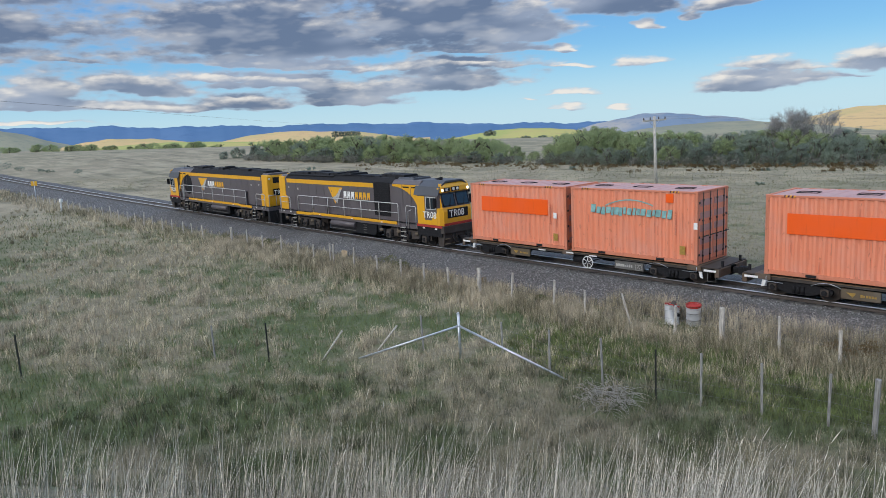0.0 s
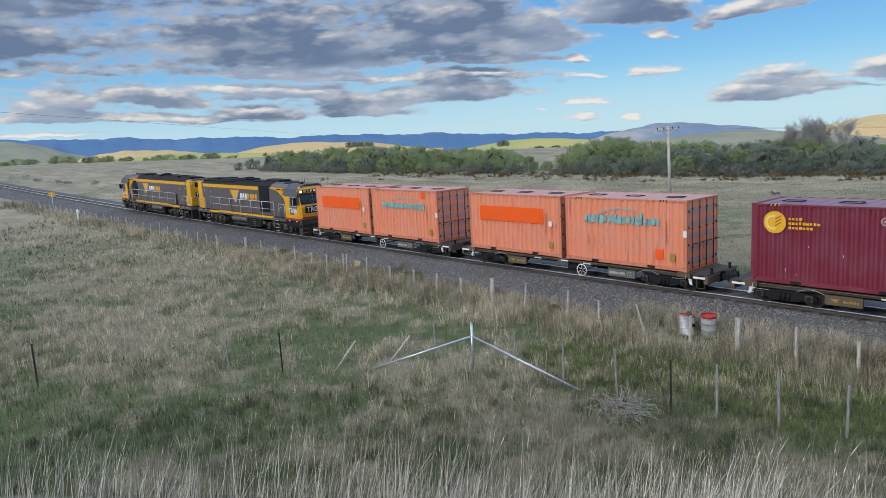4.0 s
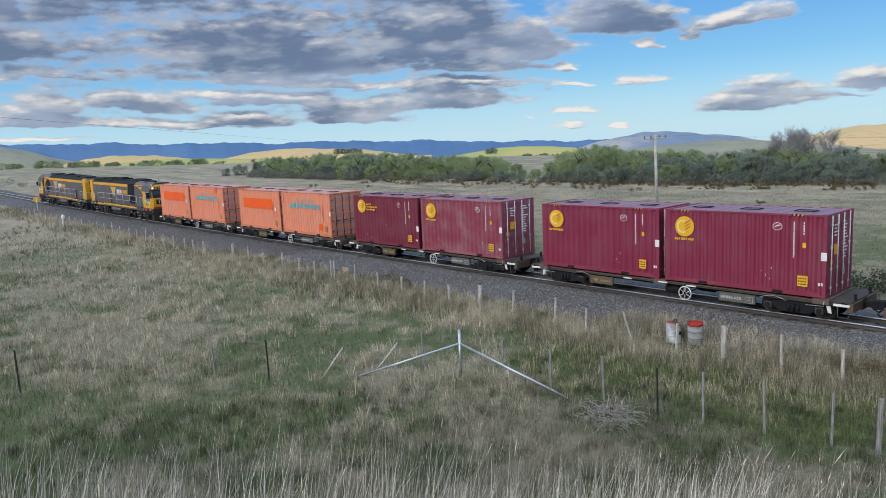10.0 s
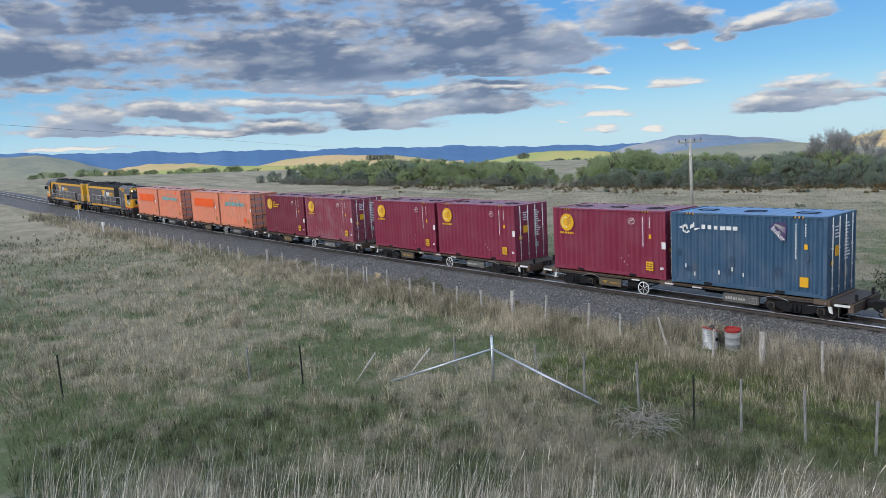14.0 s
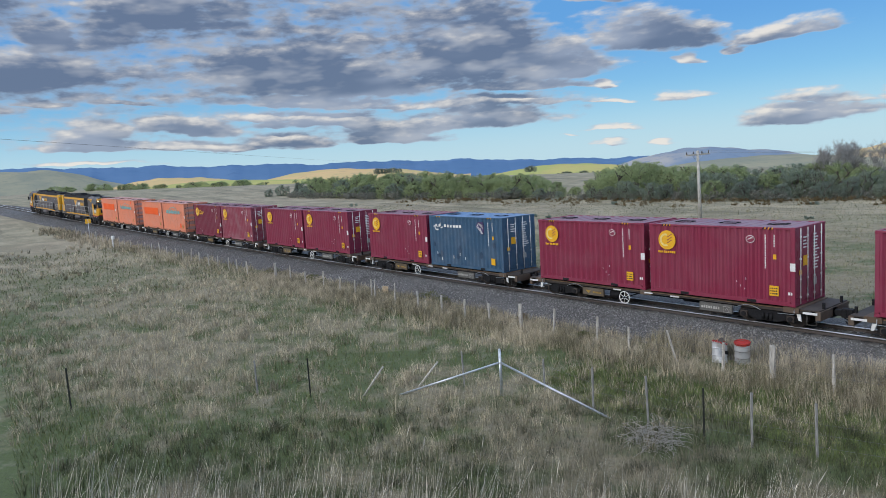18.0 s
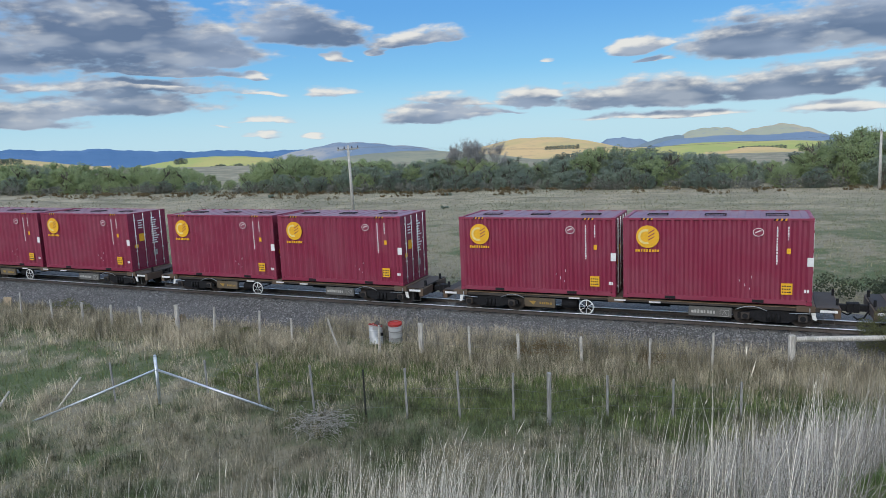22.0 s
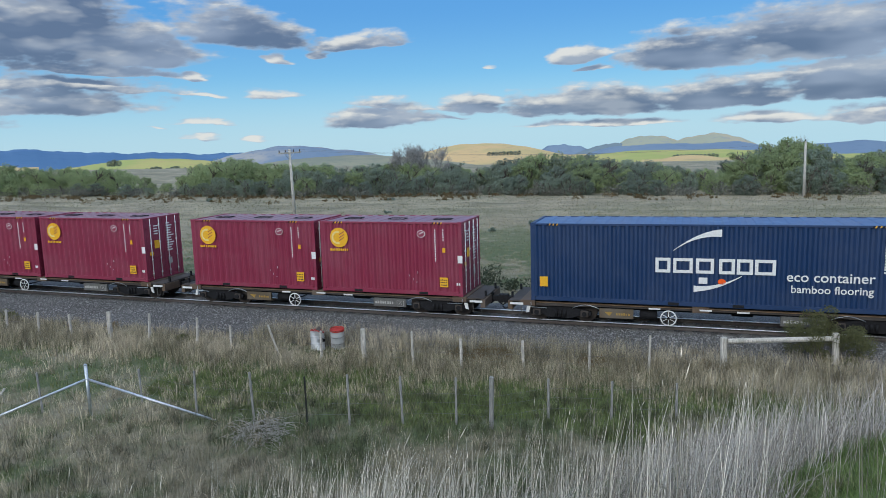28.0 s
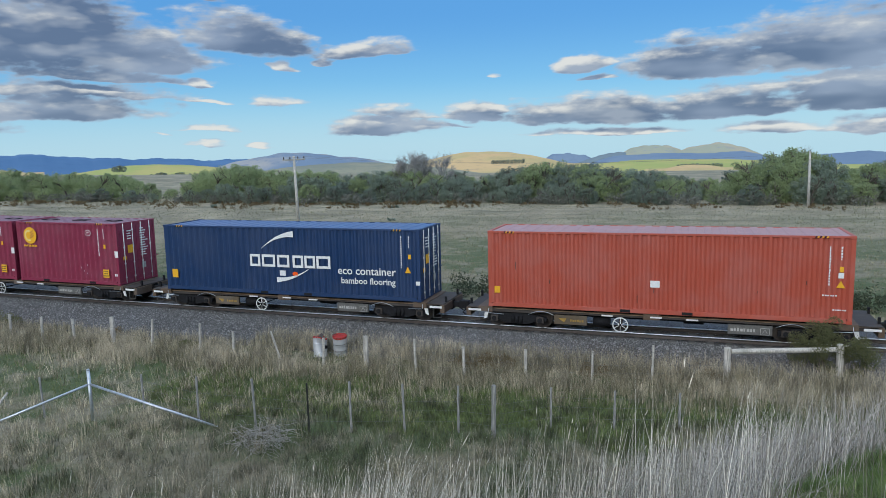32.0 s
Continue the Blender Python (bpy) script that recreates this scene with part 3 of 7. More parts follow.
def solid(name, g, mat, label, category, group="", kind="", m=None, bevel=0.0):
    """A thing of one mesh."""
    ob = tagged(new(name, g.mesh(name, M[mat] if isinstance(mat, str) else mat, bevel)), label, category, group, kind)
    if m is not None:
        ob.matrix_basis = m
    return ob


def soup(name, verts, tris_quads, mat, smooth=False):
    """A large mesh straight from arrays: verts (n, 3) and a list of (count, 3 or 4) index arrays."""
    me = bpy.data.meshes.new(name)
    loops = np.concatenate([a.ravel() for a in tris_quads]).astype(np.int32)
    sizes = np.concatenate([np.full(len(a), a.shape[1], np.int32) for a in tris_quads])
    starts = np.concatenate([[0], np.cumsum(sizes)[:-1]]).astype(np.int32)
    me.vertices.add(len(verts))
    me.vertices.foreach_set("co", np.asarray(verts, np.float32).ravel())
    me.loops.add(len(loops))
    me.loops.foreach_set("vertex_index", loops)
    me.polygons.add(len(sizes))
    me.polygons.foreach_set("loop_start", starts)
    me.polygons.foreach_set("loop_total", sizes)
    if smooth:
        me.polygons.foreach_set("use_smooth", np.ones(len(sizes), bool))
    me.materials.append(M[mat])
    me.update(calc_edges=True)
    return me


# ---- the lie of the land ----
# s runs along the railway towards the train's tail, l across it away from the viewer
FACE = 25.29            # l of the containers' near side
MID = FACE + 1.25       # l of the track's middle
RAIL = 0.59             # rail head over the paddock
CURVE = 2.73e-4


def to_world(s, l):
    return s * UX + l * NX, s * UY + l * NY


def rise(s):
    """The paddock climbs towards the line's far end, shaped to fit the camera's view."""
    s = np.asarray(s, float)
    q = np.clip(-s, 0, 150)
    z = -0.0041 * np.maximum(s, -150) + 1.72e-4 * q * q
    return z + np.where(s < -150, 2.55 * (1 - np.exp(np.minimum(s + 150, 0) * 0.0557 / 2.55)), 0)


def bend(s):
    s = np.asarray(s, float)
    q = np.clip(-s, 0, 330)
    return -CURVE * q * q - np.where(s < -330, 2 * CURVE * 330 * (-s - 330), 0)


BANK_X, BANK_Y, TOE, TOP = math.sin(radians(10)), math.cos(radians(10)), 12.9, 5.68


def sm(a, b, x):
    t = np.clip((np.asarray(x, float) - a) / (b - a), 0, 1)
    return t * t * (3 - 2 * t)


def ground_z(x, y):
    x, y = np.asarray(x, float), np.asarray(y, float)
    s, l = x * UX + y * UY, x * NX + y * NY
    z = rise(s) + 0.05 * np.sin(x * 0.35 + 1.0) * np.sin(y * 0.31) * sm(1, 6, np.abs(l - MID - bend(s)) - 3)
    # beyond the trees the ground falls north-eastward, shaped to fit the camera's view
    r = np.hypot(x, y)
    az = np.degrees(np.arctan2(x, y))
    far = CAM_Z + r * np.tan(np.radians(np.interp(az, [-180, -60, -30, -17, 0, 30, 60, 120, 180], [-0.6, 0.0, 0.1, -0.62, -1.5, -2.1, -2.4, -1.5, -0.6])))
    z = z + (far - z) * sm(140, 330, r) * sm(-200, -60, -np.abs(az))
    b = x * BANK_X + y * BANK_Y
    bank = TOP * np.clip((TOE - b) / (TOE - 1.2), 0, 1)
    bank = bank + 0.12 * np.sin(x * 1.3) * np.sin(y * 0.9 + x * 0.4) * sm(0, 2, TOE - b)
    return np.where(b < TOE + 1, np.maximum(z, bank), z)


def make_ground():
    radii = np.concatenate([np.linspace(0.3, 30, 75), np.geomspace(30.6, 4700, 85)])
    turns = np.linspace(0, 2 * math.pi, 289)[:-1]
    n = len(turns)
    r, t = np.meshgrid(radii, turns, indexing="ij")
    x, y = r * np.sin(t), r * np.cos(t)
    v = np.stack([x, y, ground_z(x, y)], 2).reshape(-1, 3)
    v = np.concatenate([v, [[0, 0, float(ground_z(0, 0))]]])
    i, j = np.meshgrid(np.arange(len(radii) - 1), np.arange(n), indexing="ij")
    k = (j + 1) % n
    quads = np.stack([i * n + j, i * n + k, (i + 1) * n + k, (i + 1) * n + j], 2).reshape(-1, 4)
    fan = np.stack([np.full(n, len(v) - 1), (np.arange(n) + 1) % n, np.arange(n)], 1)
    tagged(new("ground", soup("ground", v, [quads, fan], "paddock", True)), "rough grass paddock and road bank, green and straw coloured", "ground", kind="structure")


make_ground()


def hill(name, az, dist, half, height, base, mat, label, depth=0.30, lean=0.0, seed=0, rough=0.06):
    """A far ridge: a mound that is long across the view, its crest broken by spurs. Angles in degrees."""
    nu, nv = 90, 26
    rng = np.random.RandomState(seed)
    u = np.linspace(-1, 1, nu)
    v = np.linspace(-1, 1, nv)
    uu, vv = np.meshgrid(u, v, indexing="ij")
    crest = np.cos(uu * math.pi / 2) ** 1.2
    for k in range(5):
        f = rng.uniform(3, 17)
        crest = crest + rough * (1.4 if f < 8 else 0.7) * np.sin(uu * f + rng.uniform(0, 6)) * np.cos(uu * math.pi / 2)
    crest = crest * (1 + lean * uu)
    z = np.maximum(crest, 0) * np.cos(vv * math.pi / 2) ** 1.3
    z = z + rough * 0.6 * np.sin(uu * 31 + vv * 7) * np.cos(vv * math.pi / 2) * np.cos(uu * math.pi / 2)
    a = np.radians(az + uu * half)
    r = dist * (1 + vv * depth)
    zz = base + height * z
    vert = np.stack([r * np.sin(a), r * np.cos(a), zz], 2).reshape(-1, 3)
    i, j = np.meshgrid(np.arange(nu - 1), np.arange(nv - 1), indexing="ij")
    quads = np.stack([i * nv + j, (i + 1) * nv + j, (i + 1) * nv + j + 1, i * nv + j + 1], 2).reshape(-1, 4)
    return tagged(new(name, soup(name, vert, [quads], mat, True)), label, "hill", kind="structure")


def el(deg, dist):
    return CAM_Z + dist * math.tan(radians(deg))


def ridge(name, az, dist, half, top, foot, mat, label, **kw):
    """The same by the elevations of crest and foot."""
    return hill(name, az, dist, half, el(top, dist) - el(foot, dist), el(foot, dist), mat, label, **kw)


def long_range(name, azs, tops, dist, foot, mat, label, seed, bump=0.05):
    """A far skyline whose crest follows a few elevations, broken by shoulders and side spurs."""
    rng = np.random.RandomState(seed)
    nu, nv = 420, 14
    a, v = np.linspace(azs[0], azs[-1], nu), np.linspace(0, 1, nv)
    top = np.interp(a, azs, tops)
    for f in (0.35, 0.62, 1.1, 2.3, 4.1):
        top = top + bump * (0.35 / f) ** 0.55 * np.sin(a * f * 2.2 + rng.uniform(0, 6))
    aa, vv = np.meshgrid(a, v, indexing="ij")
    fall = np.cos(vv * math.pi / 2) ** 1.1 + 0.012 * np.sin(aa * 1.9 + vv * 5) * np.sin(vv * math.pi)
    r = dist * (1 - 0.22 * vv)
    z = el(foot, dist) + (CAM_Z + dist * np.tan(np.radians(top))[:, None] - el(foot, dist)) * fall
    x = np.stack([r * np.sin(np.radians(aa)), r * np.cos(np.radians(aa)), z], 2).reshape(-1, 3)
    i, j = np.meshgrid(np.arange(nu - 1), np.arange(nv - 1), indexing="ij")
    quads = np.stack([i * nv + j, i * nv + j + 1, (i + 1) * nv + j + 1, (i + 1) * nv + j], 2).reshape(-1, 4)
    return tagged(new(name, soup(name, x, [quads], mat, True)), label, "hill", kind="structure")


BLUE = "forested range, distance haze painted into its blue"
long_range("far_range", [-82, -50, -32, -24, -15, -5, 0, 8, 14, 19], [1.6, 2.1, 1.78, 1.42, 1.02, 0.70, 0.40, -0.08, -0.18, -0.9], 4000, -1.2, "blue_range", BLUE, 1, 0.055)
ridge("bare_range", 16.6, 3500, 9.0, 0.16, -1.2, "grey_range", "bare grey range, its sunlit flanks painted paler", seed=4, depth=0.12, rough=0.04)
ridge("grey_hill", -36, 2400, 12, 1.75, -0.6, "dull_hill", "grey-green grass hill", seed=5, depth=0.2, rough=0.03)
GOLD = "rounded hill of dry golden grass, sunshine painted in its colour"
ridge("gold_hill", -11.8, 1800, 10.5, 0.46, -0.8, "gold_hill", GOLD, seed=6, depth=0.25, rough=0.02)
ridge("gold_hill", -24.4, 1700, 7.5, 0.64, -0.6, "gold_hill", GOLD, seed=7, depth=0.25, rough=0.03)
ridge("pasture_hill", 5.6, 1700, 10, -0.37, -1.6, "green_hill", "pasture hill of yellow-green grass, sunlight painted in its colour", seed=8, depth=0.25, rough=0.02)
ridge("pasture_hill", -22, 1400, 14, 0.10, -0.6, "green_hill", "low yellow-green pasture, sunlight painted in its colour", seed=9, depth=0.2, rough=0.02)
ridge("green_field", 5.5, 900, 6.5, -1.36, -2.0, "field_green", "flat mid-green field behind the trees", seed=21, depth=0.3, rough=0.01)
ridge("dull_hill", 20, 1500, 12, -0.70, -1.9, "dull_hill", "green hill behind the trees, cloud shade painted in its colour", seed=10, depth=0.25, rough=0.02)
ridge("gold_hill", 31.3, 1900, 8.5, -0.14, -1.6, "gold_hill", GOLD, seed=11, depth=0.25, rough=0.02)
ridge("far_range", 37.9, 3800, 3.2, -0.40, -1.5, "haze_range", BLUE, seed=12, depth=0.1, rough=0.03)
PEAK = "bare rounded peak, its sunlit crown painted in the colour"
ridge("bare_peak", 44.5, 3300, 4.5, 0.0, -1.5, "peak", PEAK, seed=13, depth=0.15, rough=0.03)
ridge("bare_peak", 41.8, 3200, 3.6, -0.50, -1.5, "shade_range", "shoulder of the bare peak, cloud shade painted blue-grey", seed=18, depth=0.1, rough=0.03)
ridge("bare_peak", 48.9, 3300, 4.8, -0.01, -1.5, "peak", PEAK, seed=14, depth=0.15, rough=0.03)
# an added range stands in for the peaks' cloud-shaded blue foot
long_range("low_range", [39, 41.5, 45, 48, 51, 53.5], [-1.4, -0.80, -0.66, -0.72, -0.66, -1.3], 3000, -1.9, "haze_range", "added blue-grey range as the cloud-shaded foot of the peaks", 15, 0.02)
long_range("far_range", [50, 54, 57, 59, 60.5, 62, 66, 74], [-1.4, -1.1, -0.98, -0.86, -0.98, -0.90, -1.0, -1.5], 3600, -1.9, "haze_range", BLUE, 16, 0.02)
ridge("pasture_hill", 46, 1700, 16, -1.18, -2.2, "green_hill", "yellow-green pasture beyond the trees, sunlight painted in its colour", seed=17, depth=0.25, rough=0.02)
ridge("gold_field", 47.6, 900, 3.6, -1.62, -2.3, "gold_hill", "strip of golden field beyond the trees, sunshine painted in its colour", seed=22, depth=0.25, rough=0.01)


# ---- railway ----
def track_pose(s, up=0.0):
    """The frame of a vehicle whose middle stands at s: x towards the tail, y away from the viewer."""
    e = 2.0
    l0, l1 = MID + float(bend(s - e)), MID + float(bend(s + e))
    z0, z1 = float(rise(s - e)), float(rise(s + e))
    x, y = to_world(s, MID + float(bend(s)))
    turn = math.degrees(HEAD + math.atan2(l1 - l0, 2 * e))
    return pose(x, y, float(rise(s)) + RAIL + up, 0, -math.degrees(math.atan2(z1 - z0, 2 * e)), turn)


def sweep(name, outline, s_list, mat, smooth=False, closed=True, wave=0.0, seed=0):
    """An outline of (l offset, height over rail head) drawn along the line."""
    s = np.asarray(s_list, float)
    l, z = MID + bend(s), rise(s) + RAIL
    n = len(outline)
    o = np.asarray(outline, float)
    rng = np.random.RandomState(seed)
    ll = l[:, None] + o[None, :, 0] + wave * rng.uniform(-1, 1, (len(s), n))
    x, y = to_world(np.repeat(s[:, None], n, 1), ll)
    v = np.stack([x, y, z[:, None] + o[None, :, 1] + 0.25 * wave * rng.uniform(-1, 1, (len(s), n))], 2).reshape(-1, 3)
    m = n if closed else n - 1
    i, j = np.meshgrid(np.arange(len(s) - 1), np.arange(m), indexing="ij")
    k = (j + 1) % n
    quads = np.stack([i * n + j, i * n + k, (i + 1) * n + k, (i + 1) * n + j], 2).reshape(-1, 4)
    faces = [quads]
    return soup(name, v, faces, mat, smooth)


LINE = np.concatenate([np.arange(-900, -200, 10.0), np.arange(-200, 60, 1.0), np.arange(60, 200, 10.0)])
tagged(new("ballast_bed", sweep("ballast_bed", [(-4.3, -0.70), (-3.7, -0.50), (-1.75, -0.20), (0, -0.17), (1.75, -0.20), (3.7, -0.50), (4.3, -0.70)], LINE, "ballast", False, False, 0.07)),
       "grey crushed-rock ballast bed of the railway", "ballast", kind="structure")
track = thing("railway_track", "single narrow-gauge railway track on concrete sleepers", "railway track")
tagged(track, kind="structure")
for side in (-0.57, 0.57):
    web = [(-0.065, -0.15), (0.065, -0.15), (0.065, -0.135), (0.012, -0.12), (0.012, -0.035), (0.033, -0.02), (0.033, -0.004), (-0.033, -0.004), (-0.033, -0.02), (-0.012, -0.035), (-0.012, -0.12), (-0.065, -0.135)]
    rail = new("rail", sweep("rail", [(a + side, b) for a, b in web], LINE, "rail"))
    rail.parent = track
    head = new("rail_head", sweep("rail_head", [(side - 0.037, -0.022), (side + 0.037, -0.022), (side + 0.033, 0.002), (side - 0.033, 0.002)], LINE, "rail_top"))
    head.parent = rail
    tagged(head, "worn running surface, painted bright as sky glint")


def make_stones():
    """Loose ballast stones on the near shoulder and between the rails."""
    rng = np.random.RandomState(4)
    n = 52000
    s = np.where(rng.rand(n) < 0.72, rng.uniform(-42, 16, n), rng.uniform(-110, 16, n))
    o = np.where(rng.rand(n) < 0.86, rng.uniform(-4.2, -0.75, n), rng.uniform(-0.5, 1.6, n))
    z = np.interp(np.abs(o), [0, 1.75, 3.7, 4.3], [-0.17, -0.20, -0.50, -0.70])
    size = rng.uniform(0.016, 0.042, n)
    x, y = to_world(s, MID + bend(s) + o)
    c = np.stack([x, y, rise(s) + RAIL + z + size * 0.25], 1)
    base = np.array([(1, 0, 0), (-1, 0, 0), (0, 1, 0), (0, -1, 0), (0, 0, 0.8), (0, 0, -0.8)])
    v = base[None] * size[:, None, None] * rng.uniform(0.6, 1.3, (n, 6, 1))
    t = rng.uniform(0, 2 * math.pi, n)
    ct, st = np.cos(t)[:, None], np.sin(t)[:, None]
    v = np.stack([v[..., 0] * ct - v[..., 1] * st, v[..., 0] * st + v[..., 1] * ct, v[..., 2] + 0.35 * v[..., 0] * rng.uniform(-1, 1, (n, 1))], 2) + c[:, None]
    f = np.array([(0, 2, 4), (2, 1, 4), (1, 3, 4), (3, 0, 4), (2, 0, 5), (1, 2, 5), (3, 1, 5), (0, 3, 5)])
    tri = (f[None] + 6 * np.arange(n)[:, None, None]).reshape(-1, 3)
    tagged(new("ballast_stones", soup("ballast_stones", v.reshape(-1, 3), [tri], "stone")), "loose grey ballast stones beside the rails", "stones", kind="stuff")


make_stones()


# ---- the train ----
def corrugated(x0, x1, y_out, depth, pitch=0.30):
    """Outline (x, y) of a trapezoid sheet that faces -y when depth is positive, with its flat back."""
    n = max(2, round((x1 - x0) / pitch))
    p = (x1 - x0) / n
    out = []
    for i in range(n):
        a = x0 + i * p
        out += [(a, y_out), (a + p * 0.24, y_out), (a + p * 0.48, y_out + depth), (a + p * 0.76, y_out + depth)]
    out += [(x1, y_out), (x1, y_out + depth * 1.6), (x0, y_out + depth * 1.6)]
    return out


def bars(g, x, z, w, h, n, across, rng, y=-1.262, t=0.006):
    """Unreadable lettering: a row of small marks, along x or downwards."""
    step = (w if across else h) / n
    for i in range(n):
        k = 0.55 + 0.3 * rng.random()
        if across:
            g.box(x + i * step, x + i * step + step * k, y, y + t, z, z + h * (0.75 + 0.25 * rng.random()))
        else:
            g.box(x, x + w * (0.7 + 0.3 * rng.random()), y, y + t, z - i * step - step * k, z - i * step)
    return g


def disc(g, x, z, rx, rz, y=-1.262, t=0.006, seg=28):
    return g.prism([(x + rx * math.cos(2 * math.pi * i / seg), z + rz * math.sin(2 * math.pi * i / seg)) for i in range(seg)], "y", y, y + t)


def container(length, paint_mat, roof_mat, label, frame_mat=None, hatches=True):
    """A steel freight container, door end towards +x, near side at -y, standing on z = 0."""
    W, H = 1.25, 2.896
    a, b = -length / 2, length / 2
    frame_mat = frame_mat or paint_mat
    c = thing("freight_container", label, "container", "containers on the train")
    for x in (a, b):
        for y in (-W, W):
            sx, sy = (1 if x < 0 else -1), (1 if y < 0 else -1)
            for z in (0.0, H - 0.118):
                part("corner_casting", Geo().box(*sorted((x, x + sx * 0.178)), *sorted((y, y + sy * 0.162)), z, z + 0.118), frame_mat, c, bevel=0.012)
            part("corner_post", Geo().box(*sorted((x + sx * 0.008, x + sx * 0.15)), *sorted((y + sy * 0.008, y + sy * 0.13)), 0.118, H - 0.118), frame_mat, c, bevel=0.012)
    for y in (-W, W):
        sy = 1 if y < 0 else -1
        part("bottom_rail", Geo().box(a + 0.178, b - 0.178, *sorted((y + sy * 0.012, y + sy * 0.09)), 0.02, 0.175), frame_mat, c, bevel=0.006)
        part("top_rail", Geo().box(a + 0.178, b - 0.178, *sorted((y + sy * 0.008, y + sy * 0.07)), H - 0.085, H - 0.012), frame_mat, c, bevel=0.006)
        o = corrugated(a + 0.15, b - 0.15, y + sy * 0.012, sy * 0.058)
        part("side_panel", Geo().prism(o, "z", 0.175, H - 0.085), paint_mat, c)
        # flat black plates stand in for the shade inside the pockets
        for x in ((-1.05, 1.05) if length > 7 else (a + 1.62, b - 1.62)):
            part("fork_pocket", Geo().box(x - 0.18, x + 0.18, *sorted((y + sy * 0.006, y + sy * 0.02)), 0.035, 0.14), "black", c)
    part("floor", Geo().box(a + 0.15, b - 0.15, -W + 0.1, W - 0.1, 0.06, 0.17), "black", c)
    ribs = []
    n = round(length / 0.52)
    p = (length - 0.2) / n
    for i in range(n):
        x = a + 0.1 + i * p
        ribs += [(x, H - 0.035), (x + p * 0.44, H - 0.035), (x + p * 0.52, H - 0.015), (x + p * 0.92, H - 0.015)]
    ribs += [(b - 0.1, H - 0.035), (b - 0.1, H - 0.06), (a + 0.1, H - 0.06)]
    # same paint as the sides, but with the sky's sheen coloured in
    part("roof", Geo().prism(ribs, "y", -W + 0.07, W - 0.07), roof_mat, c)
    part("roof_header", Geo().box(a + 0.01, a + 0.12, -W + 0.16, W - 0.16, H - 0.11, H - 0.008), frame_mat, c)
    part("door_header", Geo().box(b - 0.12, b - 0.01, -W + 0.16, W - 0.16, H - 0.13, H - 0.008), frame_mat, c)
    part("front_sill", Geo().box(a + 0.01, a + 0.12, -W + 0.16, W - 0.16, 0.02, 0.15), frame_mat, c)
    part("door_sill", Geo().box(b - 0.12, b - 0.01, -W + 0.16, W - 0.16, 0.02, 0.15), frame_mat, c)
    o = [(y, x) for x, y in corrugated(-W + 0.13, W - 0.13, a + 0.03, 0.04, 0.25)]
    part("front_wall", Geo().prism(o, "z", 0.15, H - 0.11), paint_mat, c)
    for y0, y1 in ((-W + 0.135, -0.008), (0.008, W - 0.135)):
        d = part("door", Geo().box(b - 0.06, b - 0.022, y0, y1, 0.155, H - 0.135), paint_mat, c, bevel=0.006)
        g = Geo()
        for k in range(5):
            z = 0.30 + k * 0.5
            g.box(b - 0.024, b - 0.010, y0 + 0.08, y1 - 0.08, z, z + 0.26)
        part("door_swage", g, paint_mat if paint_mat != "coral" else "coral_roof", d)
        for y in (y0 + 0.28, y1 - 0.26):
            g = Geo().rod((b + 0.012, y, 0.08), (b + 0.012, y, H - 0.06), 0.019)
            for z in (0.3, 0.95, 1.7, 2.5):
                g.box(b - 0.022, b + 0.034, y - 0.035, y + 0.035, z, z + 0.06)
            part("locking_bar", g, "white" if paint_mat != "coral" else "brown", d)
            part("door_handle", Geo().box(b + 0.02, b + 0.04, y, y + 0.42, 1.08, 1.12), frame_mat if paint_mat != "coral" else "brown", d)
        for z in (0.35, 1.05, 1.75, 2.4):
            y = y0 if y0 < -0.5 else y1
            part("hinge", Geo().box(b - 0.03, b + 0.01, y - 0.05, y + 0.05, z, z + 0.09), frame_mat if paint_mat != "coral" else "brown", d)
    if hatches:
        for x in ((-1.95, 0.0, 1.95) if length < 7 else ()):
            g = Geo()
            for i, j in (((-0.34, -0.17), (0.34, -0.17)), ((0.34, -0.17), (0.34, 0.17)), ((0.34, 0.17), (-0.34, 0.17)), ((-0.34, 0.17), (-0.34, -0.17))):
                g.rod((x + i[0], -0.2 + i[1] * 1.3, H + 0.008), (x + j[0], -0.2 + j[1] * 1.3, H + 0.008), 0.016, seg=6)
            part("roof_hatch", g, "black", c, "raised hatch outlined in black")
    for x in (a + 0.82, b - 1.0):
        g, k = Geo(), Geo()
        for i in range(6):
            u = x - 0.2 + i * 0.068
            (g if i % 2 else k).prism([(u, H - 0.082), (u + 0.045, H - 0.082), (u + 0.075, H - 0.012), (u + 0.03, H - 0.012)], "y", -W + 0.002, -W + 0.006)
        part("warning_stripe", g, "logo_yellow", c)
        part("warning_stripe", k, "black", c)
    return c


def serial_marks(c, x, rng, top=2.62, n=11, col="white"):
    part("serial_mark", bars(Geo(), x, top, 0.05, 1.30, 14, False, rng), col, c)
    part("type_mark", bars(Geo(), x + 0.33, top, 0.05, 0.48, 5, False, rng), col, c)
    part("data_plate", Geo().box(x + 0.31, x + 0.43, -1.262, -1.256, 1.72, 1.90), "logo_yellow", c)


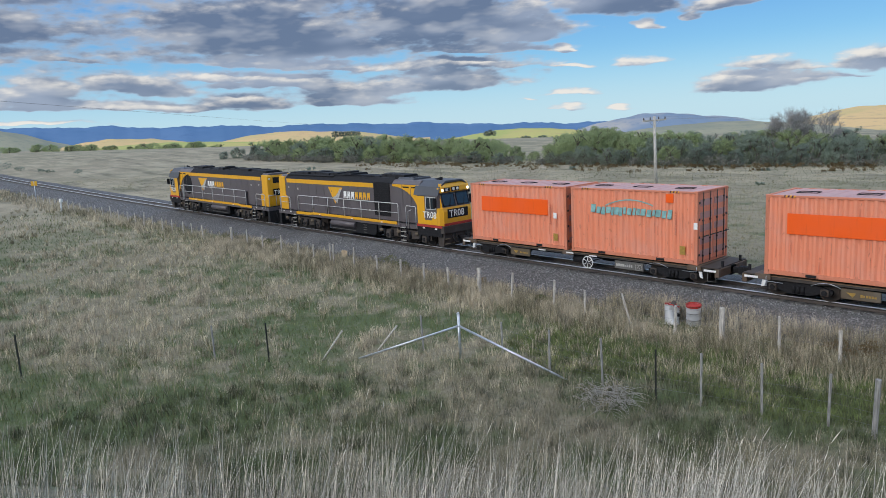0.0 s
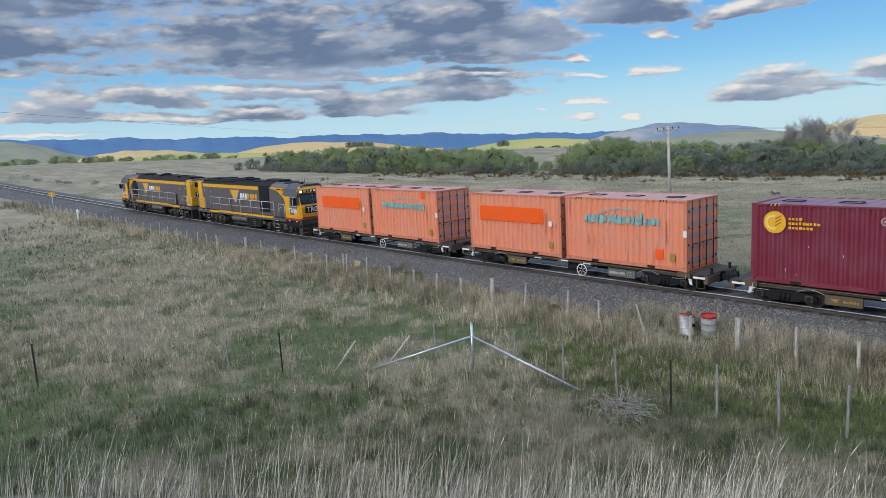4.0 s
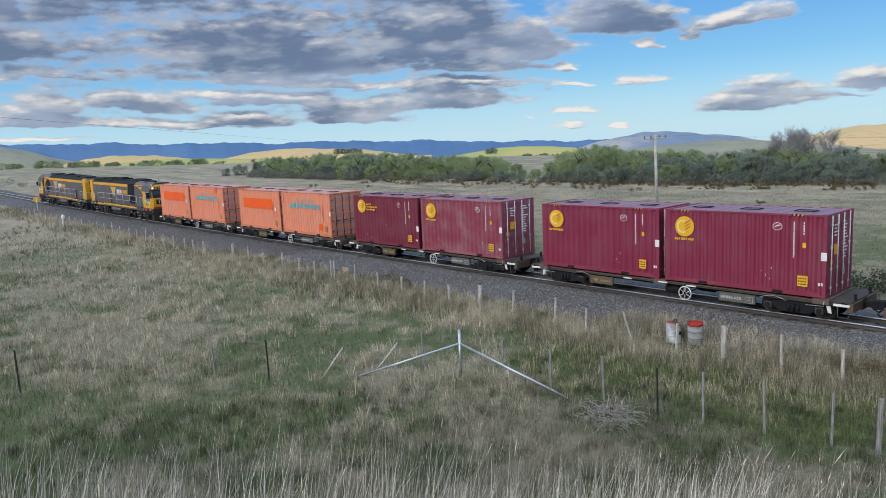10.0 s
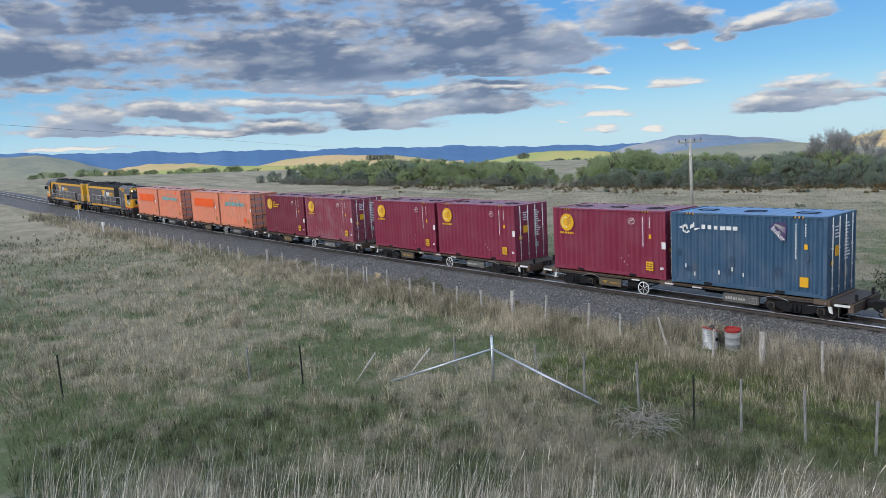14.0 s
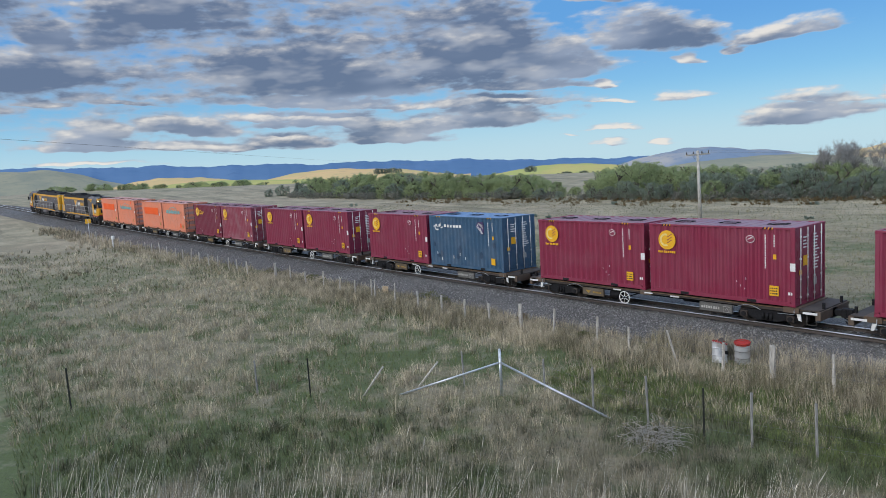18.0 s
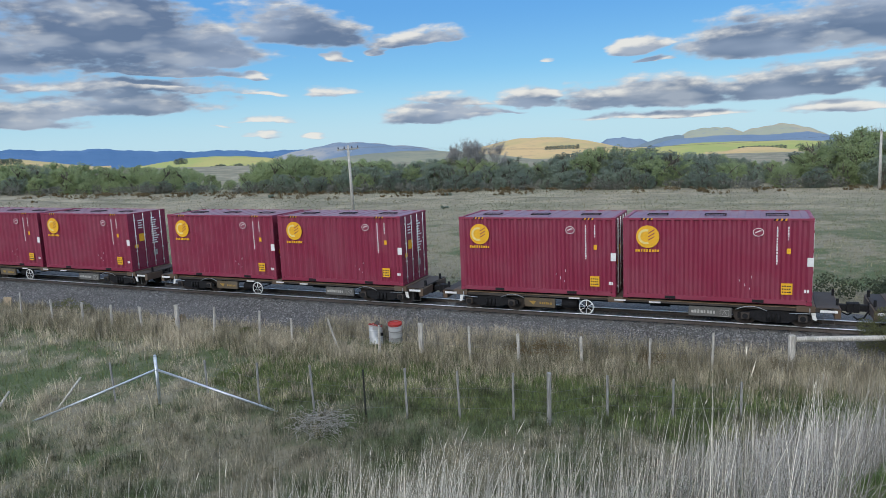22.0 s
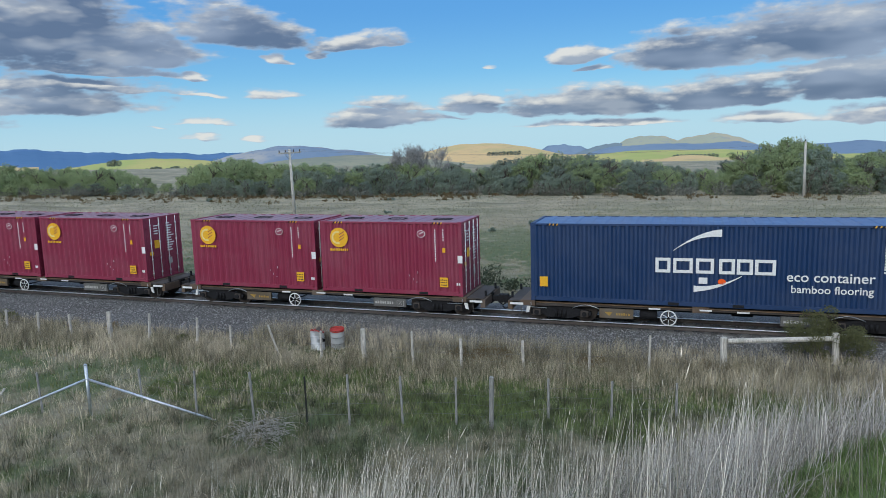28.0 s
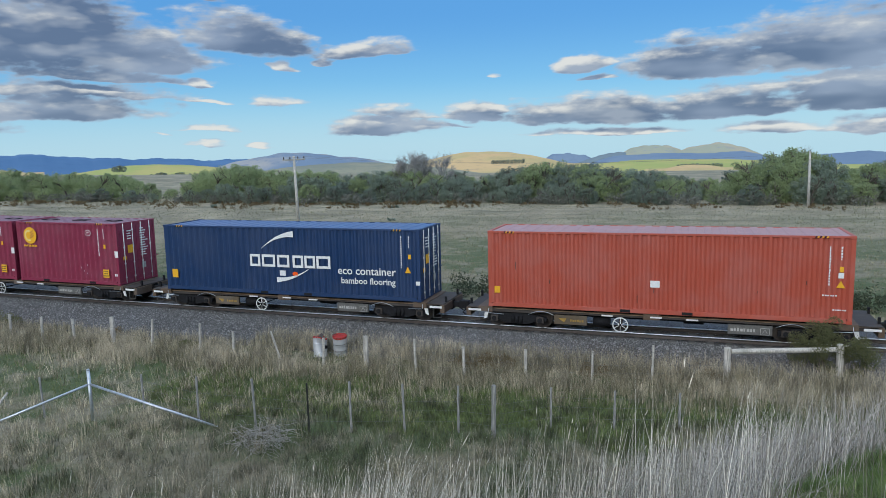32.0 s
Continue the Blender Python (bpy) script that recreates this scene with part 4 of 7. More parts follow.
def door_marks(c, b, rng):
    g = Geo()
    for k in range(12):
        z = 2.50 - 0.115 * k
        g.box(b + 0.001, b + 0.006, 0.20, 0.20 + rng.uniform(0.22, 0.52), z, z + 0.05)
    for k in range(4):
        g.box(b + 0.001, b + 0.006, -0.62, -0.62 + rng.uniform(0.2, 0.4), 2.46 - 0.12 * k, 2.51 - 0.12 * k)
    part("small_print", g, "white", c, "white rows of door markings")
    part("door_plate", Geo().box(b + 0.002, b + 0.008, 0.22, 0.48, 0.62, 0.90), "dull_white", c)
    part("door_label", Geo().box(b + 0.002, b + 0.008, -0.62, -0.25, 1.45, 1.82), "logo_yellow", c)
    part("door_label", Geo().box(b + 0.002, b + 0.008, -0.95, -0.72, 1.15, 1.32), "logo_yellow", c)


def leased_container(paint_mat, label, wordy=False, seed=1, tag=(2.85, 1.32)):
    """Dark red container with the yellow disc of a leasing firm."""
    rng = random.Random(seed)
    c = container(6.058, paint_mat, "maroon_roof", label)
    x = -3.03 + 0.86
    logo = part("leasing_logo", disc(Geo(), x, 2.23, 0.40, 0.40), "logo_yellow", c, "round yellow emblem")
    g = Geo()
    for k in range(3):
        u, w = x + 0.02 + 0.0 * k, 2.09 + 0.12 * k
        g.prism([(u, w), (u + 0.21, w + 0.13), (u + 0.21, w + 0.165), (u, w + 0.035)], "y", -1.267, -1.263)
    part("emblem_stroke", g, paint_mat, logo)
    ring = [(x - 0.06 + r * math.cos(t), 2.23 + r * math.sin(t)) for r, ts in ((0.27, range(13)), (0.19, range(12, -1, -1))) for t in (math.radians(70 + 18.5 * k) for k in ts)]
    part("emblem_stroke", Geo().prism(ring, "y", -1.267, -1.263), "pale_yellow", logo)
    if wordy:
        g = Geo()
        for k, n in enumerate((4, 9, 7)):
            bars(g, x + 0.48, 2.33 - 0.16 * k, 0.12 * n, 0.10, n, True, rng)
        part("wordmark", g, "logo_yellow", c)
    else:
        part("wordmark", bars(Geo(), x - 0.42, 1.69, 0.84, 0.10, 9, True, rng), "logo_yellow", c)
    badge = part("badge", disc(Geo(), 1.38, 2.43, 0.17, 0.14), "white", c, "small oval badge")
    part("badge_face", disc(Geo(), 1.38, 2.43, 0.15, 0.12, -1.266, 0.004), paint_mat, badge)
    part("badge_stroke", Geo().prism([(1.29, 2.40), (1.42, 2.46), (1.47, 2.46), (1.47, 2.49), (1.40, 2.49), (1.29, 2.43)], "y", -1.269, -1.266), "white", badge)
    serial_marks(c, 1.93, rng)
    part("yellow_label", Geo().box(2.10, 2.44, -1.262, -1.256, 0.36, 0.74), "logo_yellow", c)
    part("label_print", bars(bars(bars(Geo(), 2.13, 0.62, 0.28, 0.05, 4, True, rng, -1.265, 0.003), 2.13, 0.52, 0.28, 0.05, 4, True, rng, -1.265, 0.003), 2.13, 0.42, 0.28, 0.05, 4, True, rng, -1.265, 0.003), "brown", c)
    part("paper_label", Geo().box(tag[0], tag[0] + 0.19, -1.262, -1.256, tag[1], tag[1] + 0.29), "white", c)
    part("lift_mark", bars(Geo(), 2.78, 0.44, 0.18, 0.11, 2, True, rng), "white", c)
    g = Geo()
    for k in range(4):
        u, w = rng.uniform(-2, 2), rng.uniform(0.3, 1.4)
        g.box(u, u + 0.018, -1.2575, -1.2555, w, w + rng.uniform(0.05, 0.13))
    part("scratch", g, "white", c, "bright scrape in the paint")
    door_marks(c, 3.029, rng)
    return c


def coral_container(second, seed, patch_low=False):
    rng = random.Random(seed)
    c = container(6.058, "coral", "coral_roof", "faded coral-orange container with worn teal lettering" if second else "faded coral-orange container with a vivid orange panel painted over its name", "coral_frame")
    if not second:
        part("painted_panel", Geo().box(-2.25, 1.98, -1.262, -1.256, 1.53, 2.26), "vivid_orange", c, "vivid orange overpainted panel")
    else:
        g = Geo()
        pts = [(-1.2 + 2.3 * i / 20, 2.15 + 0.30 * (1 - ((i - 11) / 11) ** 2), 0.05) for i in range(21)]
        band(g, pts)
        part("name_swoosh", g, "teal", c)
        g, x = Geo(), -1.95
        while x < 1.75:
            w, lo, hi = rng.uniform(0.11, 0.24), 1.80 + rng.uniform(-0.05, 0.04), 2.07 + rng.uniform(0.0, 0.08) + (0.12 if rng.random() < 0.15 else 0.0)
            g.prism([(x, lo), (x + w, lo), (x + w + 0.05, hi), (x + 0.05, hi)], "y", -1.262, -1.257)
            x += w + rng.uniform(0.015, 0.06)
        part("name_lettering", g, "teal", c, "worn unreadable teal lettering")
        if patch_low:
            part("painted_patch", Geo().box(1.62, 2.0, -1.262, -1.256, 0.42, 0.86), "vivid_orange", c)
        else:
            part("painted_patch", Geo().box(1.66, 2.0, -1.262, -1.256, 2.42, 2.76), "vivid_orange", c)
    part("serial_mark", bars(Geo(), 2.06, 2.05, 0.07, 0.95, 9, False, rng), "coral_frame", c)
    part("yellow_label", Geo().box(2.28, 2.52, -1.262, -1.256, 0.38, 0.72), "dull_yellow", c, "half-worn yellow label")
    part("paper_label", Geo().box(2.3 if not second else 2.86, 2.48 if not second else 3.02, -1.262, -1.256, 1.42, 1.68), "white", c)
    g = Geo()
    for k in range(26):
        u = rng.uniform(-2.8, 2.8)
        w = rng.uniform(0.2, 2.2)
        g.box(u, u + rng.uniform(0.012, 0.03), -1.2405, -1.2375, w, w + rng.uniform(0.1, 0.6))
    part("rust_run", g, "coral_frame", c, "brown rust run")
    return c


def horse_container():
    rng = random.Random(8)
    c = container(6.058, "steel_blue", "steel_blue_roof", "faded steel-blue container with white emblem and dull patches")
    g = Geo()
    x, z = -3.03 + 0.45, 2.28
    for i in range(14):
        t = i * 0.42
        r = 0.05 + 0.011 * i
        g.prism([(x + 0.24 + r * math.cos(t) - 0.045, z + r * math.sin(t) - 0.045), (x + 0.24 + r * math.cos(t) + 0.045, z + r * math.sin(t) - 0.045), (x + 0.24 + r * math.cos(t), z + r * math.sin(t) + 0.06)], "y", -1.262, -1.256)
    g.prism([(x - 0.1, z), (x + 0.1, z + 0.08), (x + 0.06, z - 0.03)], "y", -1.262, -1.256)
    g.prism([(x + 0.42, z - 0.05), (x + 0.62, z + 0.05), (x + 0.60, z + 0.26), (x + 0.52, z + 0.14), (x + 0.44, z + 0.12)], "y", -1.262, -1.256)
    g.prism([(x + 0.6, z - 0.02), (x + 0.84, z + 0.02), (x + 0.84, z - 0.02), (x + 0.62, z - 0.1)], "y", -1.262, -1.256)
    part("emblem_stroke", g, "white", c, "white swirl emblem")
    part("wordmark", bars(Geo(), x + 0.92, z - 0.02, 1.55, 0.17, 6, True, rng), "white", c)
    for u, w, p, q in ((-2.62, 1.25, 0.10, 0.16), (-2.28, 0.62, 0.16, 0.12), (-1.98, 0.72, 0.11, 0.20), (-0.42, 0.95, 0.10, 0.34), (-0.58, 0.66, 0.14, 0.14), (1.35, 0.82, 0.13, 0.20), (2.35, 1.42, 0.09, 0.16)):
        part("dull_patch", disc(Geo(), u, w, p, q, -1.26, 0.004, 9), "dull_blue", c, "dark scuffed patch")
    serial_marks(c, 1.95, rng)
    part("yellow_label", Geo().box(2.12, 2.42, -1.262, -1.256, 0.36, 0.72), "logo_yellow", c)
    part("diamond_label", Geo().prism([(1.02, 2.44), (1.18, 2.62), (1.58, 2.66), (1.66, 2.42), (1.60, 2.02), (1.46, 1.96)], "y", -1.262, -1.256), "violet", c, "violet label with white border")
    lettering("bulker", 0.25, 0, 0, c, "white").matrix_basis = pose(1.07, -1.264, 2.40) @ pose(0, 0, 0, 0, 46, 0) @ pose(0, 0, 0, 90, 0, 0)
    for k in range(3):
        part("label_line", Geo().prism([(1.20 + 0.05 * k, 2.56 - 0.01 * k), (1.23 + 0.05 * k, 2.585 - 0.01 * k), (1.60, 2.27 + 0.09 * k), (1.60, 2.24 + 0.09 * k)], "y", -1.265, -1.262), "dull_white", c)
    g = Geo()
    for k in range(5):
        u, w = rng.uniform(-2.6, 0.5), rng.uniform(0.3, 0.7)
        g.box(u, u + 0.05, -1.2605, -1.2565, w, w + 0.16)
    part("scuff", g, "white", c)
    door_marks(c, 3.029, rng)
    return c


def lettering(word, size, x, z, parent, mat, y=-1.263, face=1):
    """Readable words cut from the built-in font, laid upright on the near side."""
    cu = bpy.data.curves.new("lettering", "FONT")
    cu.body, cu.size, cu.extrude, cu.align_x = word, size, 0.002, "LEFT"
    cu.resolution_u = 3
    cu.offset = size * 0.010
    tmp = bpy.data.objects.new("lettering", cu)
    me = bpy.data.meshes.new_from_object(tmp)
    bpy.data.objects.remove(tmp)
    me.materials.clear()
    me.materials.append(M[mat])
    ob = new("lettering", me)
    ob.parent = parent
    tagged(ob, kind="stuff")
    ob.matrix_basis = pose(x, y, z, 90, 0, 0) if face > 0 else pose(x, -y, z, 90, 0, 180)
    return ob


def band(g, pts, y=-1.262, t=0.006):
    """A swoosh: (x, z, thickness) along its length."""
    return g.prism([(p[0], p[1] - p[2] / 2) for p in pts] + [(p[0], p[1] + p[2] / 2) for p in pts[::-1]], "y", y, y + t)


def navy_container():
    rng = random.Random(12)
    c = container(12.192, "navy", "navy_roof", "clean navy blue forty-foot container with white shipping-line emblem")
    x0 = -6.096
    # the line's name as plain white blocks of its letters' size
    for x, w in ((4.43, 0.50), (5.02, 0.64), (5.76, 0.58), (6.50, 0.50), (7.06, 0.50), (7.62, 0.64)):
        a, b, q = x0 + x, x0 + x + w, 0.105
        o = [(a, 1.46), (a, 1.20), (b, 1.20), (b, 1.72), (a, 1.72), (a, 1.462), (a + q, 1.462), (a + q, 1.72 - q), (b - q, 1.72 - q), (b - q, 1.20 + q), (a + q, 1.20 + q), (a + q, 1.46)]
        part("wordmark_block", Geo().prism(o, "y", -1.262, -1.256), "white", c, "white emblem block")
    arc = [(x0 + 5.02 + 1.55 * i / 14, 1.98 + 0.62 * (1 - (1 - i / 14) ** 2.0), 0.02 + 0.24 * (i / 14) ** 1.3) for i in range(15)]
    part("emblem_swoosh", band(Geo(), arc), "white", c, "white swoosh over the name")
    arc = [(x0 + 5.70 + 1.55 * i / 14, 0.66 + 0.50 * (i / 14) ** 2.0, 0.22 - 0.20 * (i / 14) ** 0.8) for i in range(15)]
    part("emblem_swoosh", band(Geo(), arc), "white", c, "white swoosh under the name")
    part("emblem_mark", Geo().box(x0 + 5.86, x0 + 6.14, -1.262, -1.256, 0.84, 1.06), "white", c)
    part("emblem_mark", disc(Geo(), x0 + 6.6, 0.93, 0.13, 0.10, seg=12), "vivid_orange", c)
    lettering("eco container", 0.46, x0 + 8.58, 1.02, c, "white")
    lettering("bamboo flooring", 0.36, x0 + 8.72, 0.64, c, "white")
    part("yellow_label", Geo().box(x0 + 0.34, x0 + 0.64, -1.262, -1.256, 0.55, 0.92), "logo_yellow", c)
    serial_marks(c, x0 + 11.38, rng)
    part("warning_triangle", Geo().prism([(x0 + 11.54, 1.16), (x0 + 11.80, 1.16), (x0 + 11.67, 1.42)], "y", -1.262, -1.256), "logo_yellow", c)
    part("paper_label", Geo().box(x0 + 12.0, x0 + 12.17, -1.262, -1.256, 0.68, 0.84), "white", c)
    door_marks(c, 6.096, rng)
    return c


def rust_container():
    rng = random.Random(15)
    c = container(12.192, "rust_orange", "rust_orange_roof", "rust-orange forty-foot container with small white markings")
    x0 = -6.096
    part("paper_label", Geo().box(x0 + 5.90, x0 + 6.22, -1.262, -1.256, 0.98, 1.22), "white", c)
    part("yellow_label", Geo().box(x0 + 0.25, x0 + 0.47, -1.262, -1.256, 0.55, 0.80), "logo_yellow", c)
    serial_marks(c, x0 + 11.44, rng, 2.55)
    part("data_plate", Geo().box(x0 + 11.72, x0 + 11.88, -1.262, -1.256, 1.52, 1.70), "white", c)
    part("warning_triangle", Geo().prism([(x0 + 11.67, 1.20), (x0 + 11.93, 1.20), (x0 + 11.80, 1.44)], "y", -1.262, -1.256), "logo_yellow", c)
    part("small_print", bars(Geo(), x0 + 11.28, 0.92, 0.45, 0.05, 6, True, rng), "white", c)
    part("small_print", bars(Geo(), x0 + 11.6, 0.45, 0.4, 0.05, 6, True, rng), "white", c)
    g = Geo()
    for k in range(6):
        u, w = rng.uniform(-5.5, 5.5), rng.uniform(0.3, 1.6)
        g.box(u, u + 0.02, -1.2385, -1.2370, w, w + rng.uniform(0.05, 0.30))
    part("rust_run", g, "brown", c, "brown rust run")
    return c


def wheelset(parent, x, r=0.40):
    """Two wheels on an axle, turning as one; its own poses are in the thing's space."""
    g = Geo().rod((0, -0.72, 0), (0, 0.72, 0), 0.07, seg=10)
    for y in (-0.60, 0.60):
        s = 1 if y < 0 else -1
        g.rod((0, y - 0.03, 0), (0, y + 0.07, 0), r, seg=28)
        g.rod((0, y + s * 0.07, 0), (0, y + s * 0.10, 0), r + 0.028, seg=28)
        g.rod((0, y - s * 0.05, 0), (0, y - s * 0.02, 0), r * 0.82, seg=20)
        for k in range(4):
            t = k * math.pi / 2
            cx, cz = 0.22 * math.cos(t), 0.22 * math.sin(t)
            g.rod((cx, y - s * 0.056, cz), (cx, y - s * 0.05, cz), 0.05, seg=8)
    w = part("wheelset", g, "brown", parent)
    w.matrix_basis = pose(x, 0, r)
    return w


def bogie(wagon, x):
    for y in (-1.0, 1.0):
        s = 1 if y < 0 else -1
        o = [(x - 1.12, 0.30), (x - 0.72, 0.34), (x - 0.42, 0.22), (x + 0.42, 0.22), (x + 0.72, 0.34), (x + 1.12, 0.34), (x + 1.12, 0.48), (x + 0.80, 0.56), (x + 0.36, 0.62), (x - 0.36, 0.62), (x - 0.80, 0.56), (x - 1.12, 0.48)]
        f = part("bogie_side_frame", Geo().prism(o, "y", y - 0.05, y + 0.07), "black", wagon)
        g = Geo()
        for k in (-0.16, 0, 0.16):
            g.rod((x + k, y - s * 0.07, 0.27), (x + k, y - s * 0.07, 0.52), 0.06, seg=8)
        part("spring_nest", g, "black", f)
        for k in (-0.88, 0.88):
            part("axle_box", Geo().box(x + k - 0.14, x + k + 0.14, *sorted((y - s * 0.13, y - s * 0.02)), 0.28, 0.52), "brown", f, bevel=0.02)
            part("axle_cap", Geo().rod((x + k, y - s * 0.12, 0.40), (x + k, y - s * 0.17, 0.40), 0.09, seg=12), "black", f)
    part("bolster", Geo().box(x - 0.2, x + 0.2, -0.9, 0.9, 0.42, 0.70), "black", wagon)
    for k in (-0.88, 0.88):
        wheelset(wagon, x + k)


def container_wagon(label, wheel_x, seed):
    """A skeletal container flat; x = 0 at its middle, rail head at z = 0, deck for containers at 0.87."""
    rng = random.Random(seed)
    w = thing("container_wagon", label, "wagon", "container wagons")
    e = 7.02
    part("centre_sill", Geo().box(-e, e, -0.20, 0.20, 0.42, 0.80), "black", w)
    for y in (-1.12, 1.04):
        part("side_sill", Geo().prism([(-e + 0.4, 0.66), (-4.4, 0.66), (-4.0, 0.70), (4.0, 0.70), (4.4, 0.66), (e - 0.4, 0.66), (e - 0.4, 0.78), (-e + 0.4, 0.78)], "y", y, y + 0.08), "brown", w)
        part("sill_flange", Geo().box(-e + 0.4, e - 0.4, y - 0.04, y + 0.12, 0.78, 0.80), "rust_tan", w, "lighter tan sill edge")
    for x in (-6.25, -0.16, 6.0):
        part("container_beam", Geo().box(x - 0.28, x + 0.28, -1.22, 1.22, 0.66, 0.868), "beam_brown", w, bevel=0.01)
    for x in (-3.1, 3.1):
        part("cross_beam", Geo().box(x - 0.1, x + 0.1, -1.05, 1.05, 0.60, 0.80), "black", w)
    for s in (-1, 1):
        part("headstock", Geo().box(*sorted((s * (e - 0.18), s * e)), -1.2, 1.2, 0.48, 0.80), "beam_brown", w, bevel=0.01)
        part("end_platform", Geo().box(*sorted((s * (e - 0.72), s * (e - 0.05))), -1.2, 1.2, 0.80, 0.84), "brown", w)
        for y in (-1.12, 1.05):
            part("end_step", Geo().pipe([(s * (e - 0.5), y, 0.66), (s * (e - 0.5), y, 0.28), (s * (e - 0.16), y, 0.28), (s * (e - 0.16), y, 0.66)], 0.014), "plate_grey", w, "pale shunter's step")
        part("coupler", Geo().box(*sorted((s * e, s * (e + 0.36))), -0.09, 0.09, 0.50, 0.72).box(*sorted((s * (e + 0.26), s * (e + 0.455))), -0.15, 0.15, 0.46, 0.78), "black", w, bevel=0.02)
        pts = [(s * (e + 0.02), 0.35 * s, 0.62), (s * (e + 0.16), 0.36 * s, 0.36), (s * (e + 0.34), 0.30 * s, 0.28), (s * (e + 0.45), 0.24 * s, 0.36)]
        part("brake_hose", Geo().pipe(pts, 0.028), "black", w)
        part("buffer_plate", Geo().box(*sorted((s * (e - 0.6), s * (e - 0.1))), -1.243, -1.222, 0.68, 0.76), "white", w, "white end marker")
        part("brake_hanger", Geo().prism([(s * 6.16, 0.62), (s * 6.30, 0.62), (s * 6.34, 0.36), (s * 6.22, 0.40)], "y", -1.14, -1.10), "white", w, "white brake hanger by the outer wheel")
        part("end_lever", Geo().pipe([(s * (e - 0.9), -1.23, 0.80), (s * (e - 0.9), -1.25, 0.62), (s * (e - 1.5), -1.25, 0.60)], 0.013, 5), "silver", w)
        for y in (-0.75, 0.75):
            part("end_stanchion", Geo().box(*sorted((s * (e - 0.12), s * (e - 0.04))), y - 0.04, y + 0.04, 0.84, 1.06), "black", w)
    bogie(w, -5.05)
    bogie(w, 5.05)
    box = part("equipment_plate", Geo().box(-3.62, -2.42, -1.20, -1.10, 0.32, 0.66), "tan", w, "dusty tan side plate", 0.01)
    part("plate_mark", Geo().prism([(-3.45, 0.55), (-3.15, 0.55), (-3.25, 0.40)], "y", -1.206, -1.201), "dull_yellow", box)
    part("plate_mark", bars(Geo(), -3.02, 0.44, 0.5, 0.09, 6, True, rng, -1.206, 0.005), "dull_yellow", box)
    box = part("number_plate", Geo().box(2.35, 3.75, -1.20, -1.10, 0.33, 0.66), "plate_grey", w, "dark plate with worn white characters", 0.01)
    part("plate_character", bars(Geo(), 2.44, 0.44, 0.82, 0.12, 8, True, rng, -1.206, 0.005), "dull_white", box)
    g = Geo()
    for i in range(4):
        a, b = [((3.38, 0.36), (3.66, 0.36)), ((3.66, 0.36), (3.66, 0.58)), ((3.66, 0.58), (3.38, 0.58)), ((3.38, 0.58), (3.38, 0.36))][i]
        g.rod((a[0], -1.204, a[1]), (b[0], -1.204, b[1]), 0.009, seg=4)
    for a, b in (((3.44, 0.40), (3.52, 0.54)), ((3.52, 0.54), (3.60, 0.40))):
        g.rod((a[0], -1.204, a[1]), (b[0], -1.204, b[1]), 0.008, seg=4)
    part("plate_symbol", g, "dull_white", box)
    hx = wheel_x
    hw = part("handbrake_wheel", Geo().ring((hx, -1.27, 0.44), 0.26, 0.022), "white", w, "white spoked handbrake wheel")
    for k in range(3):
        t = math.pi * k / 3 + 0.5
        part("spoke", Geo().rod((hx - 0.25 * math.cos(t), -1.27, 0.44 - 0.25 * math.sin(t)), (hx + 0.25 * math.cos(t), -1.27, 0.44 + 0.25 * math.sin(t)), 0.014, seg=6), "white", hw)
    part("wheel_hub", Geo().rod((hx, -1.30, 0.44), (hx, -1.22, 0.44), 0.045, seg=10), "black", hw)
    part("brake_shaft", Geo().rod((hx, -1.22, 0.44), (hx, -0.3, 0.44), 0.025), "black", w)
    part("brake_bracket", Geo().box(hx - 0.06, hx + 0.06, -1.14, -1.06, 0.40, 0.66), "brown", w)
    part("air_tank", Geo().rod((hx - 1.0, -0.85, 0.44), (hx - 0.40, -0.85, 0.44), 0.17, seg=16), "black", w, "dark air tank")
    for x, y in ((-1.7, 0.70), (1.2, 0.70), (-6.7, 0.70), (0.0, 0.74)):
        part("reflector", Geo().box(x - 0.2, x + 0.2, -1.246 if x in (0.0, -6.7) else -1.166, -1.223 if x in (0.0, -6.7) else -1.121, y, y + 0.05), "white", w, "white reflector strip")
    for x in (-4.1, 4.35):
        g = Geo()
        pts = [(x - 0.5 + i * 0.1, -1.16, 0.62 + 0.14 * math.sin(math.pi * i / 10)) for i in range(11)]
        part("air_pipe", Geo().pipe(pts, 0.012, 5), "silver", w)
    part("brake_rod", Geo().rod((-4.2, 0.3, 0.38), (4.2, 0.3, 0.38), 0.025), "black", w)
    part("brake_cylinder", Geo().rod((0.9, 0.1, 0.45), (1.6, 0.1, 0.45), 0.16, seg=14), "black", w)
    return w


